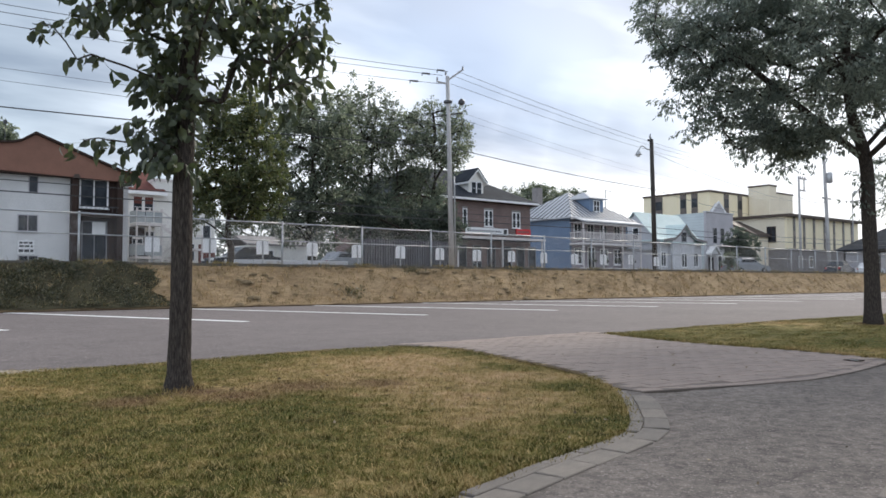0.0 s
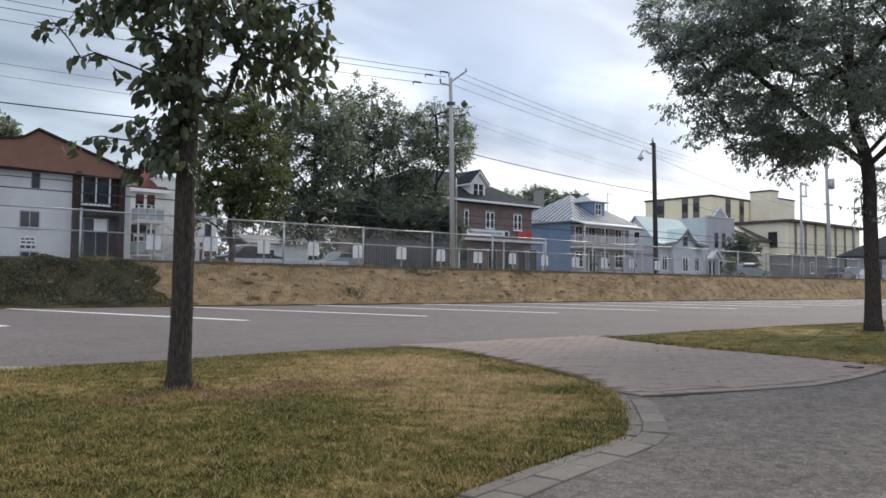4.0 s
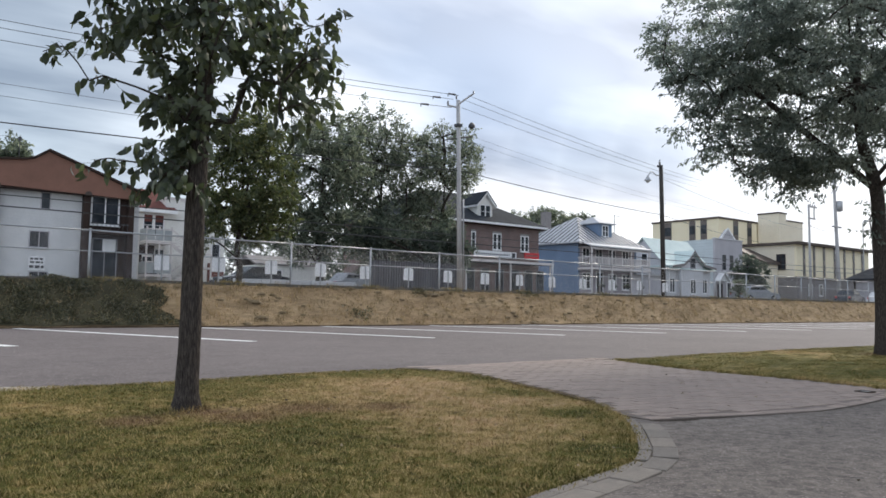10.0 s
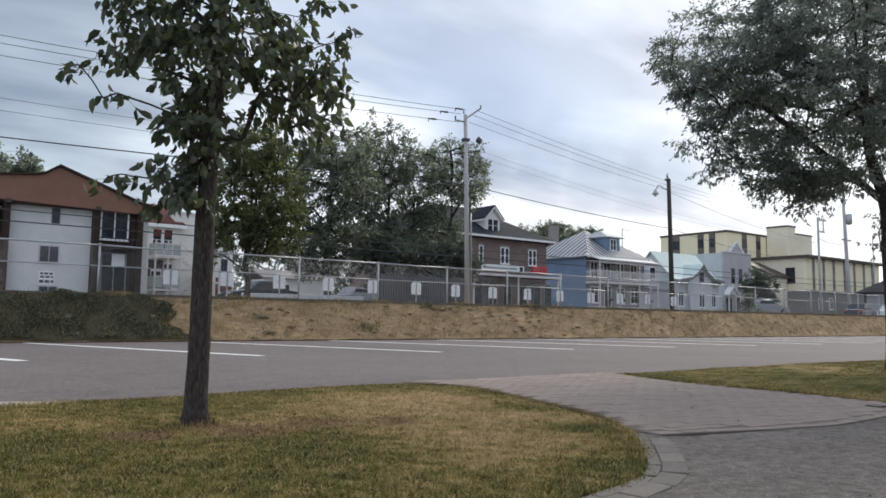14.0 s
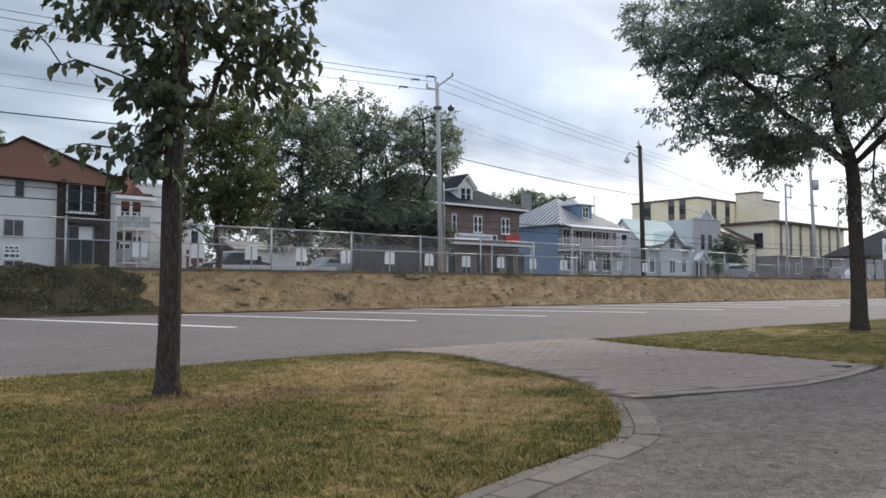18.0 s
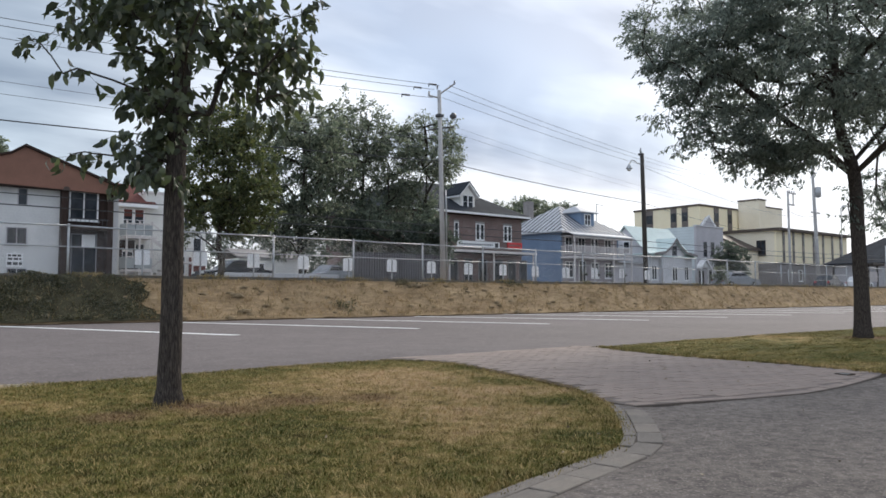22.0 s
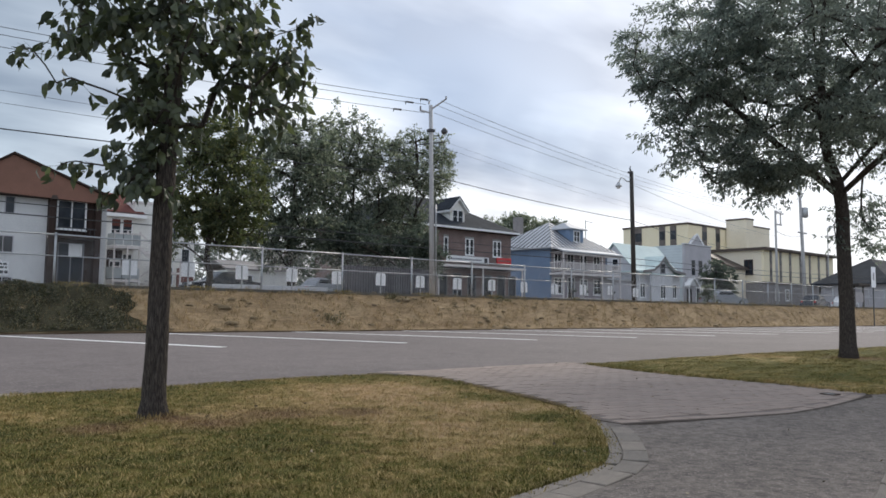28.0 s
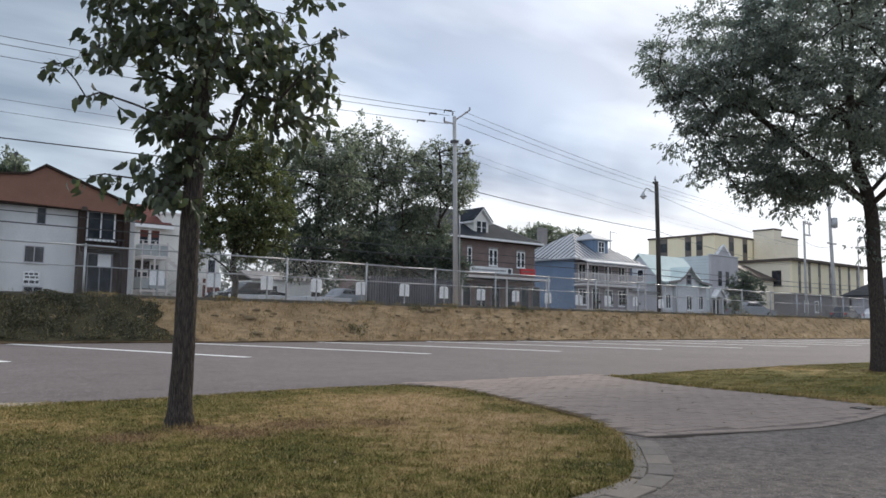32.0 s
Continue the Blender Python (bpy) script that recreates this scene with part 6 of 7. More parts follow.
lp = thing("street_lamp", (107.3, 45.0, UPPER), "thin distant lamp pole with a small round head", "street lamp")
part("pole", Geo().tube([(0, 0, -0.3), (0.1, 0, 11.4)], [0.09, 0.06], 6), "grey_wood", lp)
part("arm", Geo().tube([(0.1, 0, 11.3), (0.6, 0, 11.7), (0.9, 0, 11.6)], 0.05, 5), "galvanised", lp)
part("lamp_head", Geo().lathe([(0.05, 11.8), (0.28, 11.5), (0.1, 11.4)], 8, (0.9, 0, 0)), "galvanised", lp)


def span(a, b, sag, r, material, label="thin overhead wire between the poles", steps=18):
    a, b = Vector(a), Vector(b)
    pts = []
    for k in range(steps + 1):
        t = k / steps
        p = a.lerp(b, t)
        p.z -= sag * 4 * t * (1 - t)
        pts.append(tuple(p))
    tagged(part("overhead_wire", Geo().tube(pts, r, 4, cap=False), material), label, "wire", "overhead wires")


for z0, z1, dz, dy in ((10.42, 9.55, 0.0, -0.4), (10.32, 9.35, -0.1, 0.0), (9.95, 9.0, -0.3, 0.1)):
    span((-40, 26.8 + dy, z1 + 1.0), (21.3, 26.8 + dy, z0), 1.25, 0.013, "wire")
    span((21.9, 26.8 + dy, z0 + 0.1), (83.0, 40.0 + dy, 12.3 + dz), 0.9, 0.010, "wire")
for z in (7.75, 7.35):
    span((-40, 27.2, z + 0.5), (21.7, 26.9, z + 0.25), 0.6, 0.009, "wire")
span((-40, 26.7, 6.7), (21.6, 26.8, 7.0), 0.75, 0.024, "cable", "thick black overhead cable")
span((21.7, 26.9, 7.05), (37.45, 27.0, 6.3), 0.12, 0.02, "cable", "thick black overhead cable")
span((37.45, 27.0, 6.3), (82.2, 40.0, 7.6), 0.5, 0.014, "cable", "thick black overhead cable")
for z, r in ((4.4, 0.022), (4.0, 0.028)):
    span((-30, 30.0, z + 0.25), (37.5, 30.0, z), 0.12, r, "cable", "black telephone cable strung low behind the fence")
    span((37.5, 30.0, z), (100, 34.0, z + 1.0), 0.3, r, "cable", "black telephone cable strung low behind the fence")
span((37.4, 27.0, 8.5), (82.2, 40.0, 9.5), 0.4, 0.012, "wire")
span((82.2, 40, 10.1), (88.6, 40, 10.0), 0.35, 0.02, "cable")
for z in (7.3, 7.0):
    span((21.6, 26.9, z + 1.6), (82.2, 40, z + 2.6), 0.9, 0.005, "wire")

# ---- trees ----
RIGHT = np.array([0.7826, -0.6225, 0.0])
AWAY = np.array([0.6225, 0.7826, 0.0])


def placed(rows):
    """Clump centres given as offsets across, away and up."""
    return np.array([RIGHT * a + AWAY * b + np.array([0, 0, c]) for a, b, c in rows])


def fill_outline(n, z0, z1, left, right, deep):
    """Clump centres inside an outline: its edges across at each height, and how deep it is there."""
    zs = np.array([q[0] for q in left])
    z = RNG.uniform(z0, z1, n * 3)
    lo = np.interp(z, zs, [q[1] for q in left])
    hi = np.interp(z, [q[0] for q in right], [q[1] for q in right])
    z = z[RNG.random(len(z)) < (hi - lo) / (hi - lo).max()][:n]
    lo = np.interp(z, zs, [q[1] for q in left])
    hi = np.interp(z, [q[0] for q in right], [q[1] for q in right])
    a = lo + (hi - lo) * RNG.random(len(z))
    mid, halfw = (lo + hi) / 2, (hi - lo) / 2
    b = RNG.uniform(-1, 1, len(z)) * deep * np.sqrt(np.maximum(0.06, 1 - ((a - mid) / (halfw + 0.05)) ** 2)) * np.maximum(halfw, 0.25)
    return placed(zip(a, b, z))


def near_tree():
    left = [(1.45, -0.08), (1.7, -0.20), (1.9, -0.28), (2.1, -0.30), (2.3, -0.20), (2.42, -0.30), (2.6, -0.58), (2.8, -0.74), (3.1, -0.80), (3.5, -1.0)]
    right = [(1.45, 0.03), (1.9, 0.07), (2.05, 0.25), (2.2, 0.66), (2.4, 0.84), (2.6, 0.98), (2.8, 0.90), (3.1, 1.0), (3.5, 1.1)]
    seen = fill_outline(134, 1.5, 3.4, left, right, 0.9)
    side = seen[:, :2] @ RIGHT[:2]
    seen = seen[(side < 0.14) | (side > 0.62) | (seen[:, 2] > 2.5) | (RNG.random(len(seen)) < 0.3)]
    seen = seen[(seen[:, :2] @ RIGHT[:2] < 0.25) | (RNG.random(len(seen)) < 0.7)]
    stem = placed([(RNG.uniform(-0.24, 0.22), RNG.uniform(-0.4, -0.12), z) for z in np.linspace(1.75, 3.15, 15)])
    # upper crown added above the view, its spread chosen to shade the lawn
    crown = in_lobes([(0.0, 0.0, 4.4, 1.9, 1.9, 1.0), (0.0, 0.0, 5.6, 2.0, 2.0, 1.4), (0.0, 0.0, 7.0, 1.3, 1.3, 1.2)], 300, 0.3)
    # cut back so that none of it enters the camera's view
    crown = crown[crown[:, 2] > 3.6 + 0.45 * (crown[:, :2] @ AWAY[:2])]
    sprigs = placed([(-0.3, -0.05, 1.86), (-0.42, -0.08, 1.85), (-0.54, -0.1, 1.86), (-0.66, -0.12, 1.86), (-0.74, -0.1, 1.82), (-0.5, -0.05, 1.70), (-0.4, 0.0, 1.64), (-0.28, 0.0, 1.66),
                     (-0.78, -0.1, 2.46), (-0.68, -0.1, 2.5), (-1.14, -0.1, 2.68), (-0.98, -0.1, 2.72), (0.92, -0.1, 2.84), (1.08, -0.05, 2.66), (1.06, -0.1, 2.52), (1.0, 0.0, 2.38), (0.86, -0.1, 2.3), (0.14, -0.1, 1.7)])
    ob = tree("tree", (1.955, 5.635, -0.01), "young ash tree with rough grey bark on the lawn",
              [(0, 0, -0.12), (0.01, -0.01, 0.7), (0.015, -0.01, 1.6), (0.045, -0.03, 2.6), (0.06, 0.0, 3.6), (0.03, 0.03, 5.4), (0.02, 0.02, 7.6)],
              [0.088, 0.080, 0.072, 0.064, 0.052, 0.034, 0.012], np.concatenate([seen, stem, crown, sprigs]), 27, 0.20, (0.105, 0.052), "leaf_near",
              limb_from=1.5, boughs=10, tip=0.0024, twigs=3, flat=0.8, droop=1.0, spread=0.5, sides=16, oval=True, small=len(sprigs))
    g = Geo()
    n = 22
    rim = [(math.cos(2 * math.pi * k / n) * 0.15 * random.uniform(0.6, 1.35) + 0.03, math.sin(2 * math.pi * k / n) * 0.13 * random.uniform(0.6, 1.35) - 0.02, -0.006) for k in range(n)]
    g.add([(0, 0, 0.03)] + rim, [(0, 1 + k, 1 + (k + 1) % n) for k in range(n)])
    for k in range(70):
        a, r = random.uniform(-2.6, 1.2), abs(random.gauss(0.12, 0.22))
        x, y, q = math.cos(a) * r + 0.05 * r, math.sin(a) * r * 0.8, random.uniform(0.006, 0.02)
        n6 = [(math.cos(w * 1.047) * q * random.uniform(0.8, 1.6), math.sin(w * 1.047) * q * random.uniform(0.6, 1.2)) for w in range(6)]
        g.add([(x + u, y + w, 0.0) for u, w in n6] + [(x, y, 0.012 + q * 0.6)], [(w, (w + 1) % 6, 6) for w in range(6)])
    tagged(part("root_soil", g, "soil", ob, "bare brown soil round the foot", smooth=True), kind="stuff")
    return ob


def spreading_tree():
    lobes = [(0, 0, 5.9, 4.1, 4.1, 2.6), (-2.3, 0.9, 5.0, 2.2, 2.2, 1.6), (2.0, -1.2, 5.2, 2.4, 2.4, 1.7), (-1.2, -1.5, 4.8, 2.0, 2.0, 1.2), (0.3, 1.6, 4.8, 2.2, 2.0, 1.2)]
    lobes += [(-0.9, 0.7, 6.6, 3.6, 3.4, 2.0), (-2.6, 2.0, 5.6, 1.6, 1.6, 1.2), (1.4, -1.0, 7.0, 2.8, 2.8, 1.6)]
    crown = in_lobes(lobes, 960, 0.2)
    low = placed([(a + RNG.normal(0, 0.12), RNG.normal(0, 0.5), c + RNG.normal(0, 0.10)) for a, c in
                  ((-1.65, 3.2), (-1.4, 3.15), (-1.1, 3.2), (-1.5, 3.4), (-1.2, 3.45), (-1.75, 3.45), (-2.2, 3.55), (-2.5, 3.65), (-3.0, 3.85), (-3.3, 3.95), (-2.0, 3.6), (-0.95, 3.4), (-2.7, 3.8), (-3.1, 4.1),
                   (-3.4, 4.5), (-3.9, 5.0), (-4.0, 5.3), (-4.05, 5.6), (-3.95, 5.9), (-3.8, 5.2), (-1.9, 3.4), (-1.35, 3.3), (-2.3, 3.7)) for _ in range(2 if a < -2.0 else 5)])
    hang = placed([(a, RNG.normal(0.3, 0.4), c) for a, c in ((0.4, 3.0), (0.55, 2.75), (0.7, 2.5), (0.85, 2.3), (1.0, 2.15), (0.6, 3.2), (0.8, 2.9), (1.0, 2.7), (1.2, 2.5), (1.3, 2.9), (1.1, 3.1), (1.5, 2.6), (1.6, 3.0), (0.45, 2.45), (0.7, 2.15), (0.9, 2.0))])
    every = np.concatenate([crown, low, hang])
    # trim the crown to the outline the camera sees: projected reach and underside
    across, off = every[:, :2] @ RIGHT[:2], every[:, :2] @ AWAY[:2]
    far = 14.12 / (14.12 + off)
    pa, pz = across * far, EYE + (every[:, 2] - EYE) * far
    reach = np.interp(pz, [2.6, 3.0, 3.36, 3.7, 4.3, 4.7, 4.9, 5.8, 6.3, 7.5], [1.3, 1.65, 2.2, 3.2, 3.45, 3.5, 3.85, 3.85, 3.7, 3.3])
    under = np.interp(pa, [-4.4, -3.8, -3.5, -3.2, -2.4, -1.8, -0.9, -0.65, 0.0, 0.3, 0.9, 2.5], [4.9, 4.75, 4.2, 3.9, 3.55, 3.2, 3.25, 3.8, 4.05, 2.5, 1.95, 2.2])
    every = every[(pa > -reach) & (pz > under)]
    # the top over the trunk is thinned to let sky through and brighten it
    inner = (every[:, :2] @ RIGHT[:2] > -1.4) & (every[:, 2] > 4.4)
    every = every[~inner | (RNG.random(len(every)) < 0.8)]
    sprigs = placed([(-0.2, 0.0, 2.5), (-0.3, 0.05, 2.3), (-0.15, 0.0, 2.15), (0.3, 0.1, 2.3), (0.5, 0.0, 2.05)]
                    + [(-np.interp(z, [3.3, 3.7, 4.7, 5.8, 6.6], [2.35, 3.35, 3.7, 4.1, 3.95]) + RNG.uniform(-0.15, 0.2), RNG.normal(0, 0.5), z) for z in np.linspace(3.3, 6.6, 26)]
                    + [(a, RNG.normal(0, 0.4), np.interp(a, [-3.4, -2.4, -1.8, -0.9], [3.7, 3.35, 3.0, 3.05]) + RNG.uniform(-0.05, 0.2)) for a in np.linspace(-3.3, -0.9, 16)])
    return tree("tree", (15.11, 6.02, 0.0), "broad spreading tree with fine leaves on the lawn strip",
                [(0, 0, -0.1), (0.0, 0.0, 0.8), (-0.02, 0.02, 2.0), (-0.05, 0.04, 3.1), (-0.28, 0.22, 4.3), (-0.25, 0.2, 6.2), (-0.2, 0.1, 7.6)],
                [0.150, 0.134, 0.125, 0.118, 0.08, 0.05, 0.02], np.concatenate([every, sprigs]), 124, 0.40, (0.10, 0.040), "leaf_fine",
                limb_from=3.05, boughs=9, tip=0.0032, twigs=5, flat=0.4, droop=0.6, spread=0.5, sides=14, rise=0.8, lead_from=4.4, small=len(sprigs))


near_tree()
spreading_tree()


def back_tree(x, y, z, trunk_h, lobes, n, per, size, leaf, mat, label, r=0.16, name="tree", shell=0.25, reach=None):
    """reach: heights and the crown's limit there to the right, set to fit the camera's view."""
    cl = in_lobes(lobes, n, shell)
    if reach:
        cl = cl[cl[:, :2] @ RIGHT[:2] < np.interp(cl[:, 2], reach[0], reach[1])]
    h = max(l[2] for l in lobes)
    return tree(name, (x, y, z), label, [(0, 0, -0.2), (0.1, 0.0, trunk_h * 0.5), (0.0, 0.1, trunk_h), (0.1, 0.0, (trunk_h + h) / 2), (0.15, 0.0, h * 0.85)], [r * 1.15, r, r * 0.85, r * 0.4, r * 0.1],
                cl, per, size, leaf, mat, "bark_far", limb_from=trunk_h * 0.6, boughs=5, tip=0.008, twigs=4, flat=0.8, droop=0.3, spread=0.8, root=False, sides=8)


back_tree(11.45, 27.6, UPPER, 1.4, [(0.2, -0.1, 4.1, 1.9, 1.9, 2.7), (0.7, -0.5, 3.4, 1.6, 1.5, 1.9), (-0.5, 0.3, 2.6, 1.2, 1.2, 1.3), (0.4, -0.3, 5.7, 1.4, 1.4, 1.4)], 340, 62, 0.36, (0.15, 0.09), "leaf_light",
          "slender light green tree just behind the fence", 0.13)
back_tree(18.4, 34.0, UPPER, 2.0, [(0, 0, 5.4, 3.0, 3.0, 4.2), (-0.8, 0.4, 3.2, 2.2, 2.2, 2.0), (0.8, 0, 8.0, 2.0, 2.0, 2.2)], 330, 60, 0.55, (0.21, 0.10), "leaf_back", "large leafy tree behind the fence", 0.2)
back_tree(23.3, 36.0, UPPER, 2.0, [(0, 0, 5.6, 3.6, 3.3, 4.6), (0.5, 0, 3.0, 3.2, 2.4, 2.4), (-0.6, 0, 8.8, 2.4, 2.0, 2.1), (2.4, 0, 7.4, 2.0, 2.0, 2.6), (-2.6, -0.6, 7.0, 1.8, 1.8, 2.6)], 430, 50, 0.55, (0.21, 0.10), "leaf_back", "tall dark green tree in a dense row", 0.22)
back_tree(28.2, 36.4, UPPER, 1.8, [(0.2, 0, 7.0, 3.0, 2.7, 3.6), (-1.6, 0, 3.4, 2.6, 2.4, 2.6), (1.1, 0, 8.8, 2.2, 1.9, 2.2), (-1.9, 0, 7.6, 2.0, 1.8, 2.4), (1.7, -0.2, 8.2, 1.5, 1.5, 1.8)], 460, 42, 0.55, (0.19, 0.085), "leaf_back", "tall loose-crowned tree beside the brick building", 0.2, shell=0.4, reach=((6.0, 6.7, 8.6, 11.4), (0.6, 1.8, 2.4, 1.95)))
back_tree(26.2, 32.8, UPPER, 0.9, [(-0.7, 0, 2.0, 2.0, 1.6, 1.9), (-2.2, 0.2, 1.7, 1.9, 1.5, 1.7), (-0.5, -0.2, 2.4, 1.3, 1.3, 1.9), (-4.6, 0.4, 3.0, 1.8, 1.6, 1.0)], 290, 70, 0.42, (0.16, 0.09), "leaf_dark", "dense dark shrubs under the trees", 0.09, "shrub", 0.1)
# distance
back_tree(42.0, 84.0, UPPER, 1.4, [(-11, 0, 4.7, 5.6, 2.8, 3.6), (-3, 0, 5.2, 5.6, 2.8, 3.9), (5.6, 0, 5.0, 5.6, 2.8, 3.9), (12.6, 0, 5.0, 5.6, 2.8, 3.9)], 420, 60, 0.7, (0.3, 0.18), "leaf_dark", "hedge of dark shrubs behind the parking lot", 0.1, "shrub", 0.1)
back_tree(11.0, 104.4, UPPER, 6.0, [(-1.5, 0, 14.6, 7.2, 7.0, 6.1), (3.8, 0, 13.5, 4.6, 5.0, 4.6), (-7.2, 0, 13.2, 7, 6, 5.8)], 480, 60, 1.3, (0.48, 0.28), "leaf_back", "distant dark tree behind the apartment block", 0.3)
back_tree(74.0, 72.0, UPPER, 4.0, [(0, 0, 9.2, 4.8, 4.5, 3.4), (5.0, 0, 9.3, 4.2, 4.0, 3.2), (-3.5, 0, 9.3, 3.4, 3.0, 2.8)], 480, 60, 0.9, (0.34, 0.2), "leaf_back", "distant dark tree behind the blue house", 0.3)
back_tree(80.9, 46.4, UPPER, 0.8, [(0, 0, 3.3, 2.0, 2.0, 2.5), (1.0, 0.3, 1.7, 2.2, 1.7, 1.6), (-0.6, 0, 1.7, 1.8, 1.6, 1.5)], 430, 80, 0.42, (0.18, 0.09), "leaf_dark", "round dark bush in front of the yellow building", 0.1, "shrub", 0.1)
back_tree(52.6, 31.0, UPPER, 0.4, [(0, 0, 0.9, 0.9, 0.8, 0.8)], 40, 50, 0.25, (0.12, 0.07), "leaf_back", "small bush by the street", 0.05, "shrub", 0.1)


# ---- plants of the bank and lawns ----
def bank_cover():
    ob = thing("ground_cover", (0, 0, 0), "dark low shrubs covering one end of the bank", "shrub", kind="stuff")
    n = 70000
    x = RNG.uniform(-2, 8.6, n)
    t = RNG.random(n)
    y = ROAD_FAR + 0.12 + t * (BANK_TOP + 0.05 - ROAD_FAR)
    keep = x + 0.2 * np.sin(y * 5) + 0.12 * np.sin(y * 13) < 8.0 - 0.5 * t
    x, y = x[keep], y[keep]
    lump = np.sin(x * 2.3 + y * 1.1) * np.sin(y * 3.4 + x * 0.7) + 0.6 * np.sin(x * 5.3 - y * 4.1)
    keep = RNG.random(len(x)) < np.clip(0.55 + 0.55 * lump, 0.06, 1) * np.clip((8.4 - x) / 1.8, 0.25, 1)
    x, y, lump = x[keep], y[keep], lump[keep]
    z = bank_height(x, y) + RNG.random(len(x)) ** 1.3 * np.maximum(0.015, 0.045 + 0.075 * lump) + 0.02
    mx, my = np.arange(-14, 8.3, 0.16), np.linspace(ROAD_FAR + 0.03, BANK_TOP + 0.04, 14)
    gv, gf = [], []
    for j, b in enumerate(my):
        edge = 8.0 - 0.5 * j / 13 - 0.2 * math.sin(b * 5) - 0.12 * math.sin(b * 13)
        for a in mx:
            a = min(float(a), edge)
            gv.append((a, float(b), float(bank_height(np.array([a]), np.array([b]))[0]) + 0.035 + 0.022 * math.sin(a * 5.1 + b * 9.3) * math.sin(a * 2.3 - b * 6.1)))
    for j in range(13):
        for i in range(len(mx) - 1):
            o = j * len(mx) + i
            gf.append((o, o + 1, o + 1 + len(mx), o + len(mx)))
    part("litter_mat", Geo().add(gv, gf), "mat", ob, "dark leaf litter under the shrubs", smooth=True)
    up = np.zeros((len(x), 3))
    up[:, 2] = 0.7
    up[:, 1] = -0.3
    v, tr = leaves_at(np.stack([x, y, z], 1), up * 0.4, 0.07, 0.04, 0.9, 0.1)
    tagged(part("leaves", tri_mesh("leaves", v, tr), "leaf_shrub", ob), kind="stuff")
    blades("tall_grass", [(-2, ROAD_FAR + 0.1), (8.0, ROAD_FAR + 0.1), (7.6, BANK_TOP + 0.2), (-2, BANK_TOP + 0.2)], lambda a, b: np.where(b < BANK_TOP, bank_height(a, b), UPPER),
           lambda a, b: (110 * (0.35 + 0.65 * np.clip((b - ROAD_FAR) / 2.0, 0, 1)), 110), 0.06, 0.2, 0.012, "bank_straw", ob, 0.8, 0.5)
    g = Geo()
    for k in range(500):
        a = random.uniform(1.0, 7.9)
        b = random.uniform(ROAD_FAR + 0.2, BANK_TOP)
        zz = float(bank_height(np.array([a]), np.array([b]))[0])
        g.tube([(a, b, zz - 0.02), (a + random.uniform(-0.1, 0.1), b - 0.08, zz + random.uniform(0.05, 0.14))], [0.008, 0.003], 3, cap=False)
    tagged(part("stems", g, "dead_leaf", ob), kind="stuff")


def bank_grass():
    ob = thing("dry_grass", (0, 0, 0), "dry yellow grass and weeds on the bank", "grass", kind="stuff")
    poly = [(7.2, ROAD_FAR + 0.03), (100, ROAD_FAR + 0.03), (100, BANK_TOP + 0.35), (7.2, BANK_TOP + 0.35)]

    def hz(x, y):
        return np.where(y < BANK_TOP, bank_height(x, y), UPPER)

    def dens(x, y):
        return 620 * np.clip(26 / np.maximum(x, 8) * (0.5 + 0.9 * (np.sin(x * 1.7) * np.sin(y * 2.9 + x * 0.6) > -0.3)), 0.12, 1.0), 620
    blades("blades", poly, hz, dens, 0.05, 0.14, 0.014, "bank_straw", ob, 1.1, 0.3)
    crest = [(-6, BANK_TOP - 0.12), (100, BANK_TOP - 0.12), (100, BANK_TOP + 0.42), (-6, BANK_TOP + 0.42)]

    def dens2(x, y):
        return 500 * np.clip((np.sin(x * 1.3) + np.sin(x * 3.1 + 1) - 0.5) * 20 / np.maximum(x, 12), 0.03, 1), 500
    blades("crest_blades", crest, hz, dens2, 0.10, 0.24, 0.016, "blade", ob, 0.5)
    for cx, cy in ((14.9, 24.1), (18.5, 25.3), (24.8, 25.3)):
        n = 160
        p = np.stack([RNG.normal(cx, 0.28, n), RNG.normal(cy, 0.14, n), np.zeros(n)], 1)
        p[:, 2] = bank_height(p[:, 0], p[:, 1]) + RNG.random(n) * 0.1
        up = np.zeros((n, 3))
        up[:, 2] = 0.6
        v, t = leaves_at(p, up, 0.1, 0.05, 0.8, 0.1)
        tagged(part("weed_leaves", tri_mesh("weed_leaves", v, t), "leaf_shrub", ob), kind="stuff")


def bank_clods():
    """Clods of bare earth and tufts on the dry bank."""
    ob = thing("earth_clods", (0, 0, 0), "brown clods of earth on the dry bank", "earth", kind="stuff")
    g = Geo()
    for k in range(170):
        x = 8.3 + 60 * random.random() ** 1.6
        t = random.random()
        y = ROAD_FAR + 0.1 + t * (BANK_TOP - ROAD_FAR - 0.1)
        z = float(bank_height(np.array([x]), np.array([y]))[0])
        r = random.uniform(0.03, 0.10) * (1.5 if random.random() < 0.1 else 1)
        n = 6
        vs = []
        for h, s in ((-0.02, 1.1), (r * 0.35, 0.9), (r * 0.6, 0.4)):
            for q in range(n):
                a = 2 * math.pi * q / n
                j = random.uniform(0.7, 1.3)
                vs.append((x + math.cos(a) * r * 1.7 * s * j, y + math.sin(a) * r * s * j, z + h))
        fs = [(i * n + q, i * n + (q + 1) % n, (i + 1) * n + (q + 1) % n, (i + 1) * n + q) for i in range(2) for q in range(n)] + [tuple(range(2 * n, 3 * n))]
        g.add(vs, fs)
    tagged(part("clods", g, "clod", ob), kind="stuff")


def lawn_grass():
    ob = thing("lawn_grass", (0, 0, 0), "mown grass, partly green and partly straw", "grass", kind="stuff")
    near = [(-1.2, ROAD_NEAR - 0.03)] + [p for p in LAWN[2:22] if p[0] > -1.2] + [(-1.2, 1.1)]

    def dens(x, y):
        d = np.hypot(x, y)
